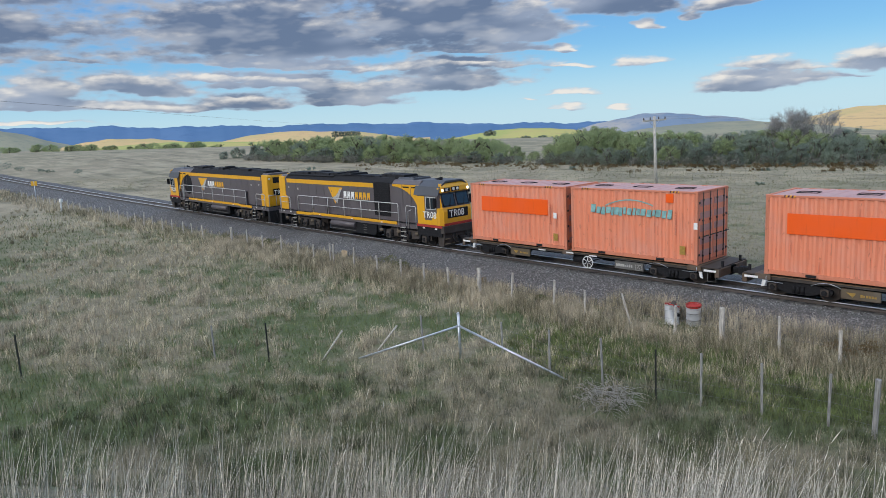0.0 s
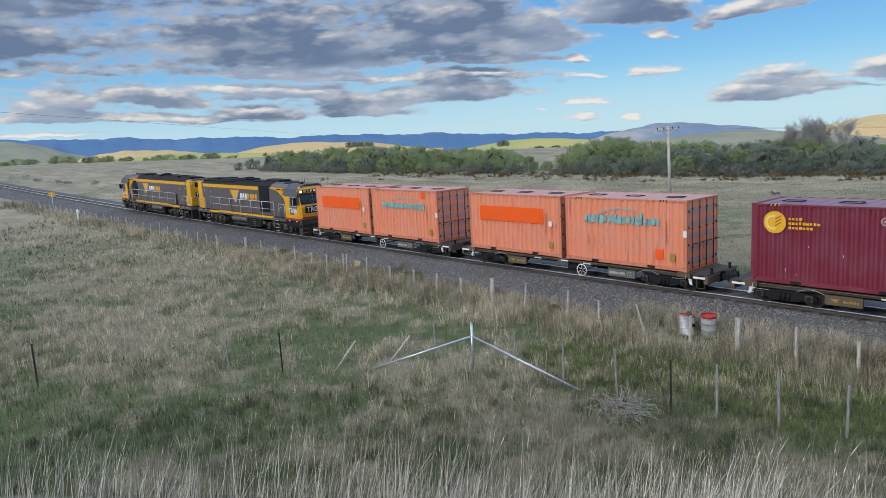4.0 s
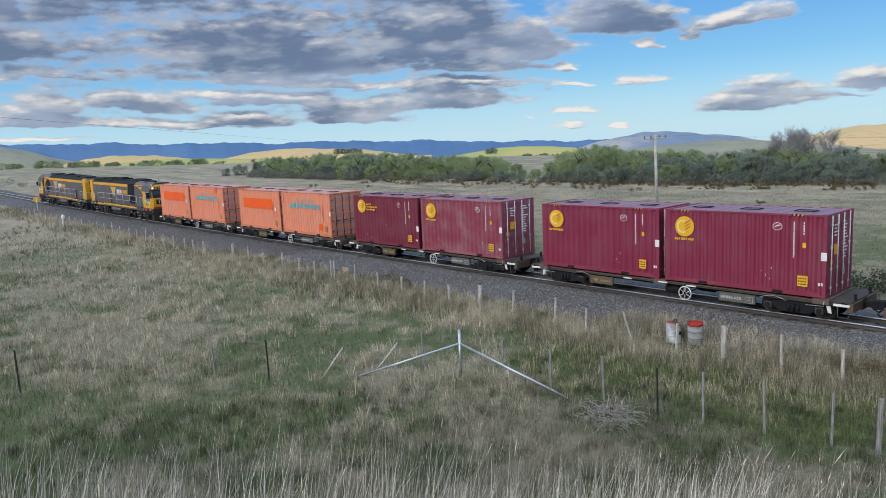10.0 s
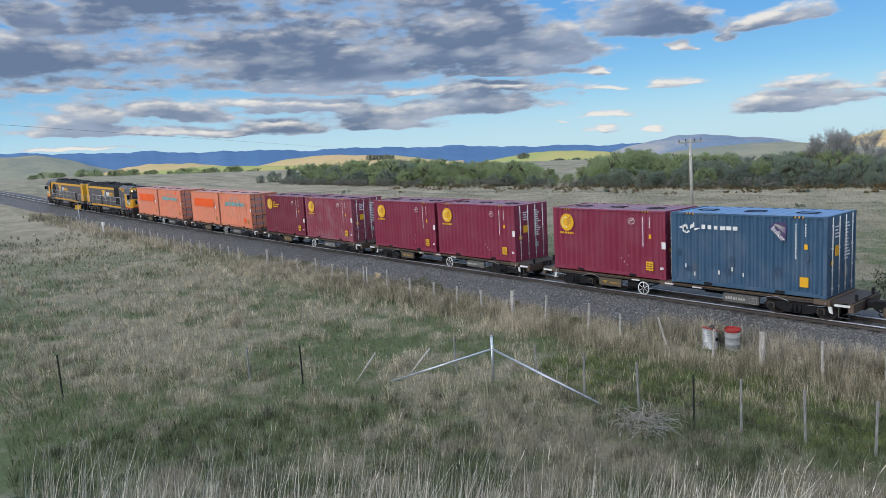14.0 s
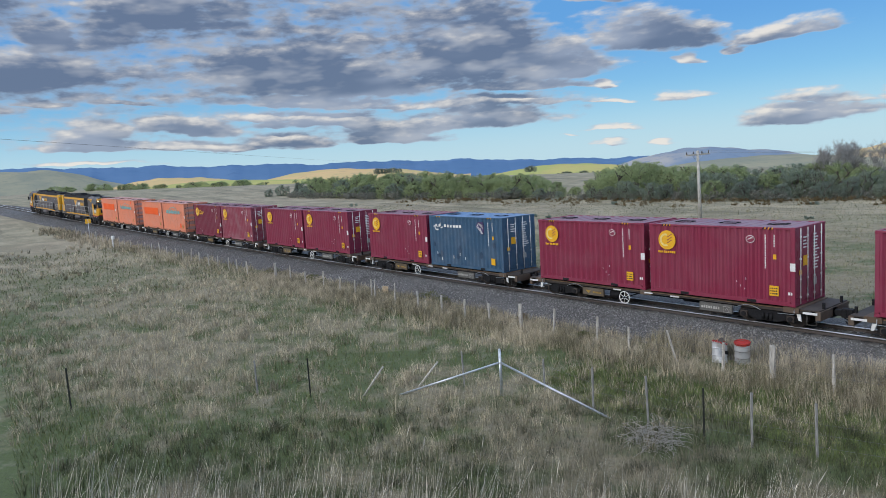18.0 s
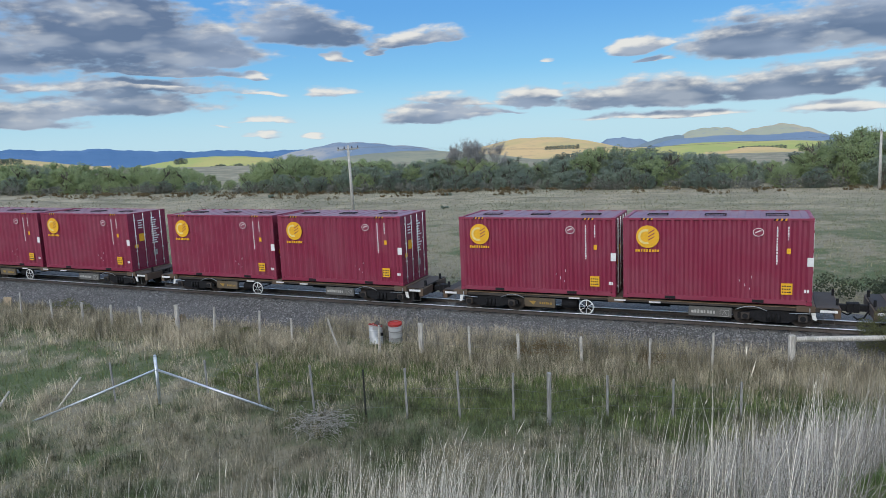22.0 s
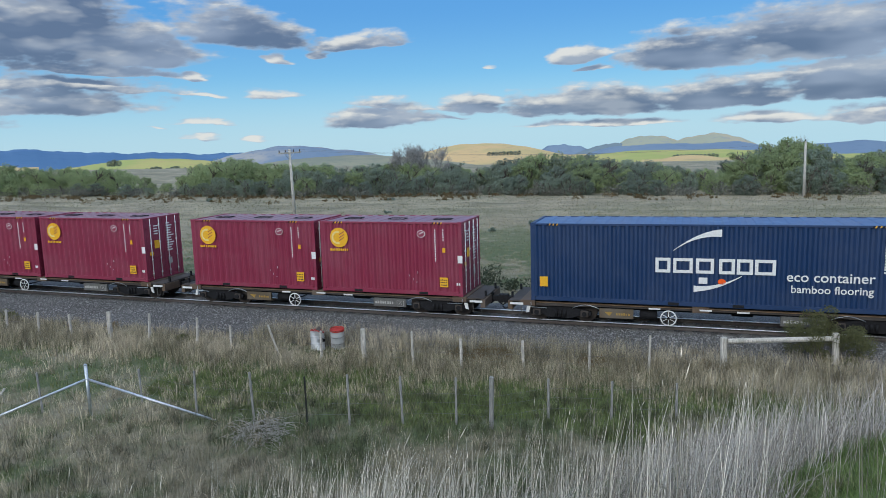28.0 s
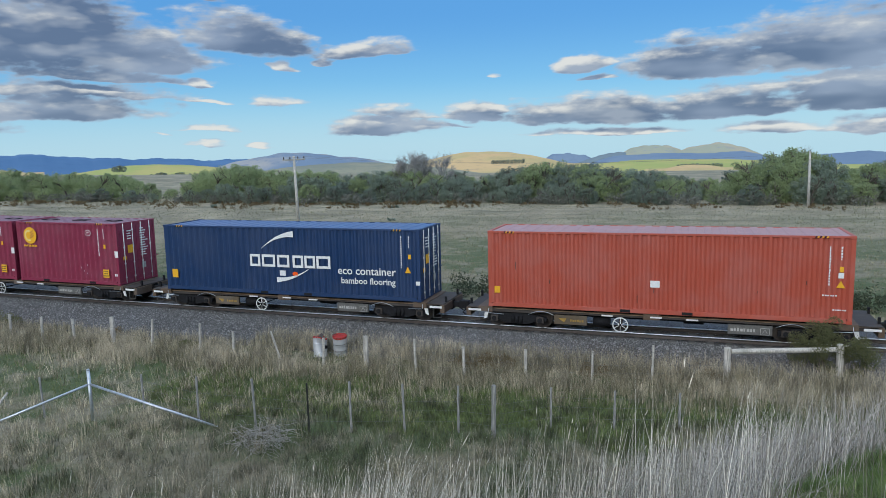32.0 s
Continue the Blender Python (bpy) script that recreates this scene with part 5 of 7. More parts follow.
def locomotive(label):
    """A cab-at-one-end diesel; x = 0 at its middle, cab towards +x, rail head at z = 0."""
    L = thing("diesel_locomotive", label, "locomotive", "locomotives")
    e, R, F = 8.62, -8.5, 8.5          # headstocks, hood end, cab front
    part("underframe", Geo().box(-e, e, -1.18, 1.18, 1.0, 1.28), "loco_grey", L, bevel=0.01)
    part("walkway", Geo().box(-e, 6.5, -1.22, 1.22, 1.28, 1.31), "black", L)
    # long hood: charcoal sides, black sloping shoulders and a cluttered black roof
    part("hood", Geo().prism([(-1.02, 1.31), (1.02, 1.31), (1.02, 3.50), (0.80, 3.72), (-0.80, 3.72), (-1.02, 3.50)], "x", R + 0.1, 6.6), "loco_grey", L, bevel=0.015)
    for s in (-1, 1):
        part("hood_shoulder", Geo().prism([(s * 1.05, 3.50), (s * 0.74, 3.80), (s * 0.66, 3.80), (s * 0.66, 3.72), (s * 0.98, 3.46)], "x", R + 0.9, 4.2), "black", L, "black roof shoulder")
    rr = random.Random(77)
    x = R + 0.7
    while x < 4.0:
        w, h = rr.uniform(0.7, 1.5), rr.uniform(0.06, 0.20)
        a, b = rr.uniform(0.50, 0.78), rr.uniform(0.55, 0.80)
        part("roof_hatch", Geo().prism([(-a, 3.72), (b, 3.72), (b - 0.12, 3.78 + h), (-a + 0.12, 3.78 + h)], "x", x, x + w), "black", L, bevel=0.015)
        part("lifting_eye", Geo().ring((x + w * 0.5, -a + 0.06, 3.84 + h * 0.3), 0.055, 0.014), "black", L)
        x += w + rr.uniform(0.02, 0.14)
    part("exhaust_stack", Geo().box(-1.2, -0.72, -0.35, 0.35, 3.9, 4.06), "black", L, bevel=0.03)
    for x in (2.85, 3.65):
        f = part("radiator_fan", Geo().rod((x, 0, 3.78), (x, 0, 3.98), 0.40, seg=20), "black", L)
        part("fan_grille", Geo().ring((x, 0, 4.0), 0.34, 0.016, "z").ring((x, 0, 4.0), 0.18, 0.016, "z"), "roof_grey", f)
    part("roof_pipe", Geo().pipe([(R + 1.0, -0.86, 3.74), (-2.0, -0.86, 3.74), (-1.8, -0.74, 3.86), (2.0, -0.74, 3.86)], 0.035), "black", L)
    part("air_conditioner", Geo().prism([(-0.75, 3.70), (0.75, 3.70), (0.62, 3.84), (-0.62, 3.84)], "x", 4.35, 5.75), "roof_grey", L, "pale grey roof plant behind the cab", 0.03)
    for k in range(4):
        part("plant_vent", Geo().box(4.5 + 0.31 * k, 4.70 + 0.31 * k, -0.5, 0.5, 3.84, 3.86), "black", L)
    # hood end: yellow corner posts round a recessed yellow end
    for y in (-1.0, 1.0):
        part("end_corner", Geo().prism([(R, 1.31), (R + 1.05, 1.31), (R + 1.05, 2.2), (R + 0.80, 2.3), (R + 0.80, 3.62), (R + 0.1, 3.62), (R, 3.5)], "y", *sorted((y * 1.055, y * 0.72))), "yellow", L, "yellow corner post of the hood end", 0.015)
        part("corner_lamp", Geo().rod((R, y * 0.88, 3.34), (R - 0.03, y * 0.88, 3.34), 0.075, seg=12), "lamp", L)
    part("hood_end", Geo().box(R + 0.06, R + 0.16, -0.72, 0.72, 1.31, 3.58), "yellow", L, "yellow hood end", 0.02)
    part("end_door", Geo().box(R + 0.03, R + 0.06, -0.40, 0.40, 1.40, 2.9), "yellow", L, bevel=0.01)
    # black panel added to tone down the bright yellow end
    part("end_recess", Geo().box(R + 0.035, R + 0.06, -0.55, 0.55, 3.0, 3.42), "black", L, "black panel added to darken the hood end")
    part("number_panel", Geo().box(R + 0.02, R + 0.03, -0.58, 0.58, 2.08, 2.58), "black", L)
    lettering("TR08", 0.46, 0.0, 0.0, L, "white").matrix_basis = pose(R + 0.015, 0.54, 2.16, 90, 0, -90)
    for s in (-1, 1):
        def skin(a, b):
            return sorted((s * a, s * b))
        band_end = 2.40 if s < 0 else 4.7
        part("yellow_band", Geo().box(R + 1.0, band_end, *skin(1.022, 1.030), 3.20, 3.47), "yellow", L, "yellow band along the hood top")
        for k in range(11):
            x = R + 1.08 + k * 0.92
            d = part("hood_door", Geo().box(x + 0.03, x + 0.87, *skin(1.020, 1.030), 1.40, 3.17), "loco_grey", L, bevel=0.004)
            for z in (1.7, 2.75):
                part("door_latch", Geo().box(x + 0.76, x + 0.82, *skin(1.030, 1.046), z, z + 0.10), "plate_grey", d)
        for x, w, z in ((R + 1.75, 0.42, 2.68), (R + 1.2, 0.12, 2.82), (R + 2.35, 0.14, 2.75), (1.85, 0.16, 1.75)):
            part("inspection_plate", Geo().box(x, x + w, *skin(1.031, 1.045), z, z + (0.5 if w > 0.3 else 0.12)), "loco_grey" if w > 0.3 else "dull_white", L, bevel=0.004)
        # emblem and the blocks of the name; they read from the viewer's left on either side
        ex, ew = (-2.40, 1) if s < 0 else (2.85, -1)
        part("emblem", Geo().prism([(ex, 3.08), (ex + ew * 1.62, 3.08), (ex + ew * 0.72, 2.02)], "y", *skin(1.034, 1.042)), "yellow", L, "yellow triangular emblem")
        part("emblem_slash", Geo().prism([(ex + ew * 0.45, 2.42), (ex + ew * 0.95, 2.05), (ex + ew * 1.52, 3.0), (ex + ew * 1.36, 3.0), (ex + ew * 0.80, 2.5)], "y", *skin(1.044, 1.050)), "dull_white", L, "pale slash across the emblem")
        g1, g2 = Geo(), Geo()
        for k in range(7):
            x = ex + ew * (1.68 + k * 0.405)
            block = [(x + ew * u, w) for u, w in ((0, 2.42), (0.09, 2.42), (0.14, 2.56), (0.22, 2.56), (0.22, 2.42), (0.31, 2.42), (0.33, 2.86), (0.06, 2.86))]
            (g1 if k < 3 else g2).prism(block, "y", *skin(1.034, 1.042))
        part("name_block", g1, "white", L, "pale blocks of the railway's name")
        part("name_block", g2, "yellow", L, "yellow blocks of the railway's name")
        if s < 0:
            part("radiator_panel", Geo().box(2.46, 3.98, *skin(1.030, 1.06), 1.55, 3.56), "black", L, "black radiator intake panel", 0.01)
            g = Geo()
            for k in range(14):
                g.box(2.55, 3.90, *skin(1.062, 1.075), 1.66 + k * 0.13, 1.71 + k * 0.13)
            part("radiator_louvre", g, "black", L)
        else:
            part("dark_roundel", Geo().prism([(4.95 + 0.78 * math.cos(2 * math.pi * i / 24), 2.45 + 0.85 * math.sin(2 * math.pi * i / 24)) for i in range(24)], "y", *skin(1.032, 1.042)), "black", L, "dark round-topped intake")
        # yellow swoop behind the cab, its lower edge a quarter round
        arc = [(4.25 + 2.25 * math.sin(k * math.pi / 20), 3.36 - 1.55 * (1 - math.cos(k * math.pi / 20))) for k in range(11)]
        part("swoop_panel", Geo().prism(arc + [(6.58, 1.81), (6.58, 3.48), (4.25, 3.48)], "y", *skin(1.046, 1.056)), "yellow", L, "yellow swoop behind the cab")
        for x in (5.1, 5.85):
            part("swoop_seam", Geo().box(x, x + 0.03, *skin(1.057, 1.062), 2.2, 3.44), "loco_grey", L)
        part("vent_slot", Geo().box(5.2, 5.75, *skin(1.057, 1.064), 3.30, 3.38), "black", L)
        part("vent_slot", Geo().box(5.95, 6.45, *skin(1.057, 1.064), 3.30, 3.38), "black", L)
        # sill: yellow along the walkway, dipped over the tank, red below the cab
        sill = [(-6.2, 1.10), (-4.6, 1.10), (-4.2, 1.16), (4.7, 1.16), (4.7, 1.32), (-4.1, 1.32), (-4.5, 1.27), (-6.2, 1.27)]
        part("sill_stripe", Geo().prism(sill, "y", *skin(1.19, 1.225)), "yellow", L, "yellow sill stripe")
        part("red_sill", Geo().box(6.5, F + 0.05, *skin(1.19, 1.245), 1.22, 1.36), "red", L, "red sill under the cab")
        part("cab_skirt", Geo().box(6.5, F, *skin(1.10, 1.20), 0.72, 1.22), "black", L)
        for x in (-7.9, -7.0, -3.4, 0.2, 3.2, 7.0, 8.0):
            part("reflector", Geo().box(x, x + 0.16, *skin(1.228, 1.238) if x < 6 else skin(1.246, 1.252), 1.17 if x < 6 else 1.12, 1.23 if x < 6 else 1.2), "white", L)
        # equipment case on the walkway
        case = (-5.9, -2.5) if s < 0 else (-5.4, 0.8)
        part("equipment_case", Geo().box(*case, *skin(1.04, 1.17), 1.31, 2.30), "loco_grey", L, "charcoal case along the walkway", 0.015)
        for k in range(4):
            x = case[0] + 0.1 + k * (case[1] - case[0] - 0.2) / 4
            part("case_door", Geo().box(x + 0.02, x + (case[1] - case[0] - 0.2) / 4 - 0.03, *skin(1.171, 1.178), 1.38, 2.24), "loco_grey", L)
        # walkway railings
        def railing(x0, x1, top, step, both=True):
            n = max(1, round((x1 - x0) / step))
            for i in range(1, n):
                x = x0 + (x1 - x0) * i / n
                part("stanchion", Geo().rod((x, s * 1.2, 1.28), (x, s * 1.2, top), 0.022, seg=6), "rail_grey", L)
            part("handrail", Geo().pipe([(x0, s * 1.2, 1.12), (x0, s * 1.2, top - 0.08), (x0 + 0.06, s * 1.2, top), (x1 - 0.06, s * 1.2, top), (x1, s * 1.2, top - 0.08), (x1, s * 1.2, 1.12)], 0.027, 6), "rail_grey", L, "pale tubular handrail")
            if both:
                part("mid_rail", Geo().rod((x0, s * 1.2, 1.84), (x1, s * 1.2, 1.84), 0.02, seg=6), "rail_grey", L)
        railing(case[0], 4.85 if s < 0 else 5.7, 2.38, 1.8)
        railing(R + 0.3, -6.95, 2.2, 1.2)
        railing(5.55, 6.4, 2.30, 1.0, False)
        part("cab_grab_rail", Geo().pipe([(5.75, s * 1.22, 1.0), (5.75, s * 1.22, 2.0), (6.05, s * 1.22, 2.1)], 0.02), "rail_grey", L)
        for x in (5.25, -6.5):
            for dx in (-0.24, 0.24):
                part("ladder_stile", Geo().box(x + dx - 0.02, x + dx + 0.02, *skin(1.12, 1.20), 0.22, 1.2), "black", L)
            for k in range(4):
                part("step", Geo().box(x - 0.23, x + 0.23, *skin(1.10, 1.25), 0.26 + 0.25 * k, 0.29 + 0.25 * k), "dull_white", L, "pale-edged step")
        # bogies
        for bx in (-5.35, 5.35):
            o = [(bx - 2.15, 0.46), (bx - 1.9, 0.36), (bx - 1.2, 0.46), (bx - 0.4, 0.36), (bx + 0.4, 0.36), (bx + 1.2, 0.46), (bx + 1.9, 0.36), (bx + 2.15, 0.46), (bx + 2.15, 0.70), (bx + 1.3, 0.86), (bx - 1.3, 0.86), (bx - 2.15, 0.70)]
            f = part("bogie_frame", Geo().prism(o, "y", *skin(0.96, 1.06)), "brown", L)
            for k in (-1.6, 0.0, 1.6):
                part("axle_box", Geo().box(bx + k - 0.2, bx + k + 0.2, *skin(1.06, 1.17), 0.28, 0.66), "brown", f, bevel=0.03)
                part("axle_cap", Geo().rod((bx + k, s * 1.17, 0.47), (bx + k, s * 1.21, 0.47), 0.11, seg=12), "black", f)
                for u in (-0.34, 0.34):
                    part("coil_spring", Geo().rod((bx + k + u, s * 1.11, 0.40), (bx + k + u, s * 1.11, 0.80), 0.085, seg=10), "black", f)
                part("brake_cylinder", Geo().rod((bx + k - 0.75, s * 1.12, 0.72), (bx + k - 0.45, s * 1.12, 0.72), 0.09, seg=10), "tan", f)
            part("damper", Geo().rod((bx - 0.7, s * 1.13, 0.45), (bx - 0.7, s * 1.13, 0.95), 0.05, seg=8), "tan", f)
            part("sand_box", Geo().box(bx - 2.55, bx - 2.2, *skin(0.85, 1.15), 0.55, 1.0), "black", L, bevel=0.02)
        part("fuel_tank_side", Geo().prism([(-2.2, 0.30), (2.4, 0.30), (2.55, 0.5), (2.55, 0.98), (-2.35, 0.98), (-2.35, 0.5)], "y", *skin(0.8, 1.08)), "black", L, bevel=0.03)
        part("air_reservoir", Geo().rod((-2.1, s * 1.06, 0.78), (0.5, s * 1.06, 0.78), 0.20, seg=18), "loco_grey", L, "rounded charcoal air reservoir")
        part("tank_step", Geo().box(-2.1, 0.5, *skin(1.08, 1.14), 0.42, 0.45), "plate_grey", L)
        for z in (0.4, 0.55, 0.7, 0.85):
            part("tank_rung", Geo().box(1.3, 1.62, *skin(1.08, 1.12), z, z + 0.03), "plate_grey", L)
    # cab: charcoal sides, yellow rear pillar and apron, a wide sloping grey roof
    shell = [(-1.24, 1.31), (1.24, 1.31), (1.24, 2.98), (1.06, 3.40), (0.6, 3.68), (-0.6, 3.68), (-1.06, 3.40), (-1.24, 2.98)]
    cab = part("cab", Geo().prism(shell, "x", 6.58, 8.20), "loco_grey", L, "charcoal cab body", 0.015)
    roof = [(-1.275, 2.97), (-1.09, 3.45), (-0.63, 3.755), (0.63, 3.755), (1.09, 3.45), (1.275, 2.97), (1.225, 2.97), (1.04, 3.40), (0.6, 3.67), (-0.6, 3.67), (-1.04, 3.40), (-1.225, 2.97)]
    part("cab_roof", Geo().prism(roof, "x", 6.35, 8.34), "roof_grey", L, "grey sloping cab roof")
    part("horn", Geo().rod((7.2, -0.3, 3.80), (7.7, -0.3, 3.84), 0.03, 0.09, seg=10), "black", L)
    part("aerial", Geo().rod((7.0, 0.3, 3.74), (7.0, 0.3, 4.15), 0.012, seg=5), "black", L)
    front = [(8.19, 1.31), (8.55, 1.31), (8.55, 2.10), (8.46, 2.34), (8.26, 3.10), (8.42, 3.14), (8.40, 3.42), (8.28, 3.60), (8.19, 3.62)]
    nz = part("nose", Geo().prism(front, "y", -1.06, 1.06), "yellow", L, "yellow cab front", 0.015)
    for s in (-1, 1):
        cheek = [(8.19, s * 1.235), (8.36, s * 1.22), (8.50, s * 1.062), (8.19, s * 1.062)]
        part("nose_cheek", Geo().prism(cheek, "z", 1.33, 2.30), "yellow", nz, "rounded yellow corner of the cab front")
        part("screen_pillar", Geo().prism([(8.19, s * 1.235), (8.24, s * 1.22), (8.30, s * 1.062), (8.19, s * 1.062)], "z", 2.30, 3.12), "loco_grey", nz)
        part("brow_corner", Geo().prism([(8.19, s * 1.0), (8.40, s * 0.98), (8.40, s * 1.062), (8.19, s * 1.16)], "z", 3.12, 3.40), "yellow", nz)
    q = [(8.478, -1.055, 2.33), (8.478, 1.055, 2.33), (8.278, 1.055, 3.09), (8.278, -1.055, 3.09)]
    part("windscreen_surround", Geo().face(q).face([(x - 0.012, y, z) for x, y, z in q[::-1]]), "loco_grey", nz)
    for y0, y1 in ((-0.98, -0.08), (0.08, 0.98)):
        q = [(8.478, y0, 2.40), (8.478, y1, 2.40), (8.31, y1, 3.04), (8.31, y0, 3.04)]
        part("windscreen", Geo().face(q).face([(x - 0.03, y, z) for x, y, z in q[::-1]]), "glass", nz, "sloping dark windscreen")
        part("windscreen_seal", Geo().pipe([(x + 0.005, y, z) for x, y, z in q + q[:1]], 0.025), "black", nz)
        part("wiper", Geo().rod((8.50, (y0 + y1) / 2, 2.40), (8.40, (y0 + y1) / 2 + 0.2, 2.80), 0.012, seg=5), "black", nz)
    part("number_box", Geo().box(8.41, 8.43, -0.85, -0.42, 3.17, 3.38), "black", nz)
    lettering("08", 0.22, 0, 0, nz, "lamp").matrix_basis = pose(8.435, -0.76, 3.20, 90, 0, 90)
    part("headlight_box", Geo().box(8.41, 8.43, -0.30, 0.30, 3.17, 3.40), "black", nz)
    for y in (-0.15, 0.15):
        part("headlight", Geo().rod((8.42, y, 3.285), (8.46, y, 3.285), 0.085, seg=14), "lamp", nz, "round headlight")
    for y in (-0.96, 0.96):
        part("marker_light", Geo().rod((8.38, y, 3.26), (8.43, y, 3.26), 0.085, seg=12), "lit_lamp", nz, "lit round marker lamp")
    part("number_panel", Geo().box(8.552, 8.562, -0.78, 0.78, 1.72, 2.22), "black", nz, "dark panel behind the number")
    lettering("TR08", 0.52, 0, 0, nz, "white").matrix_basis = pose(8.564, -0.66, 1.80, 90, 0, 90)
    part("red_nose_band", Geo().box(8.552, 8.57, -1.06, 1.06, 1.32, 1.46), "red", nz, "dark red band across the nose")
    part("buffer_beam", Geo().box(e - 0.2, e + 0.06, -1.22, 1.22, 0.92, 1.31), "brown", L, "rusty brown front beam", 0.01)
    part("pilot", Geo().prism([(8.1, 0.20), (8.50, 0.20), (8.62, 0.92), (8.1, 0.92)], "y", -1.12, 1.12), "brown", L, "rusty brown pilot plate")
    for y in (-0.95, -0.35, 0.35, 0.95):
        part("pilot_step", Geo().box(8.55, 8.74, y - 0.16, y + 0.16, 0.34, 0.37).box(8.60, 8.74, y - 0.16, y + 0.16, 0.62, 0.65), "tan", L)
    part("snow_plough", Geo().prism([(-e - 0.10, 0.18), (-e + 0.25, 0.18), (-e + 0.25, 1.0), (-e, 1.0)], "y", -1.15, 1.15), "black", L)
    for y in (-0.62, -0.36, 0.36, 0.62):
        for x, d in ((e, 1), (-e, -1)):
            part("air_hose", Geo().pipe([(x + d * 0.06, y, 0.86), (x + d * 0.22, y, 0.62), (x + d * 0.30, y, 0.42), (x + d * 0.36, y * 0.9, 0.36)], 0.03), "black", L)
    for y in (-1.05, -0.45, 0.45, 1.05):
        part("end_stanchion", Geo().rod((-e + 0.06, y, 1.3), (-e + 0.06, y, 2.15), 0.022, seg=6), "rail_grey", L)
    for s in (-1, 1):
        part("end_rail", Geo().rod((-e + 0.06, s * 0.45, 2.13), (-e + 0.06, s * 1.05, 2.13), 0.022, seg=6), "rail_grey", L)
        def skin(a, b):
            return sorted((s * a, s * b))
        part("rear_pillar", Geo().box(6.60, 7.22, *skin(1.241, 1.249), 1.37, 2.92), "yellow", cab, "yellow rear part of the cab side")
        apron = [(7.22, 1.37), (8.19, 1.37), (8.19, 2.02)] + [(8.19 - 0.40 * math.sin(k * math.pi / 12), 1.62 + 0.40 * math.cos(k * math.pi / 12)) for k in range(1, 7)] + [(7.22, 1.62)]
        part("yellow_apron", Geo().prism(apron, "y", *skin(1.241, 1.249)), "yellow", cab, "yellow strip along the cab foot")
        wf = part("cab_window", Geo().box(7.34, 8.12, *skin(1.242, 1.256), 2.24, 2.88), "glass", cab, "cab side window in a pale frame")
        for x in (7.32, 7.68, 8.10):
            part("window_bar", Geo().box(x, x + 0.04, *skin(1.256, 1.27), 2.22, 2.9), "rail_grey", wf)
        for z in (2.21, 2.87):
            part("window_bar", Geo().box(7.32, 8.14, *skin(1.256, 1.27), z, z + 0.035), "rail_grey", wf)
        lettering("TR08", 0.50, 7.06 if s < 0 else 8.18, 1.74, cab, "white", -1.256, -s)
        part("mirror", Geo().box(8.16, 8.22, *skin(1.27, 1.50), 2.35, 2.85), "black", cab)
    part("fuel_tank", Geo().box(-2.3, 2.5, -0.8, 0.8, 0.30, 0.98), "black", L)
    for bx in (-5.35, 5.35):
        part("bogie_bolster", Geo().box(bx - 0.9, bx + 0.9, -0.9, 0.9, 0.5, 0.98), "black", L)
        for k in (-1.6, 0.0, 1.6):
            wheelset(L, bx + k, 0.47)
    for s, r in ((1, 0.98), (-1, 0.72)):
        part("coupler", Geo().box(*sorted((s * (e - 0.1), s * (e + r - 0.08))), -0.09, 0.09, 0.50, 0.72).box(*sorted((s * (e + r - 0.2), s * (e + r))), -0.15, 0.15, 0.46, 0.78), "black", L, bevel=0.02)
    return L


# places along the train, in metres behind the first container's front
PITCH = 14.95
MOVERS = []            # thing, offset of its middle, height over rail, turned round


def couple(ob, at, up=0.0, turned=False):
    ob.matrix_basis = track_pose(START + at, up) @ (pose(0, 0, 0, 0, 0, 180) if turned else pose(0, 0, 0))
    MOVERS.append((ob, at, up, turned))
    return ob


START = -25.96


def travelled(t):
    """How far the train has gone: just under 4 m/s, gathering a little speed."""
    return 3.9936 * t + 0.00307 * t * t


def make_train():
    loco_label = "charcoal and yellow diesel locomotive with white cab number"
    loco = locomotive(loco_label)
    couple(loco, -10.9)
    couple(copy_thing(loco, pose(0, 0, 0)), -29.6, 0, True)
    kinds = {
        "a": coral_container(False, 1), "b": coral_container(True, 2), "c": coral_container(True, 3, True),
        "w": leased_container("dark_maroon", "dark maroon container with yellow leasing emblem and wording", True, 4, (2.86, 1.0)),
        "k": leased_container("chalky", "chalk-streaked maroon container with yellow leasing emblem", False, 5),
        "r": leased_container("maroon", "maroon container with round yellow leasing emblem", False, 6),
        "h": horse_container(), "n": navy_container(), "o": rust_container()}
    near = container_wagon("brown skeletal container wagon with white handbrake wheel", -1.22, 1)
    mid = container_wagon("brown skeletal container wagon with white handbrake wheel", 1.0, 2)
    used = set()

    def take(ob):
        if ob.name in used:
            return copy_thing(ob, pose(0, 0, 0))
        used.add(ob.name)
        return ob

    rakes = ["ab", "ac", "wk", "rr", "rh", "rr", "rr", "rr", "rr", "n", "o", ""]
    handbrake = [mid, mid, mid, mid, near, near, near, near, near, near, near, near]
    for i, (load, kind) in enumerate(zip(rakes, handbrake)):
        at = i * PITCH
        couple(take(kind), at + 6.20)
        if len(load) == 2:
            couple(take(kinds[load[0]]), at + 3.03, 0.87)
            couple(take(kinds[load[1]]), at + 6.32 + 3.03, 0.87)
        elif load:
            couple(take(kinds[load]), at + 0.09 + 6.096, 0.87)


make_train()


# ---- fences and trackside things ----
def ground_at(s, l):
    x, y = to_world(s, l)
    return x, y, float(ground_z(x, y))


def rail_fence_l(s):
    return 21.05 + float(bend(s)) + float(np.interp(s, [-8, -3, 1, 4.3, 30], [0, 0.75, 1.75, 2.75, 11]))


POST_MESH = {}


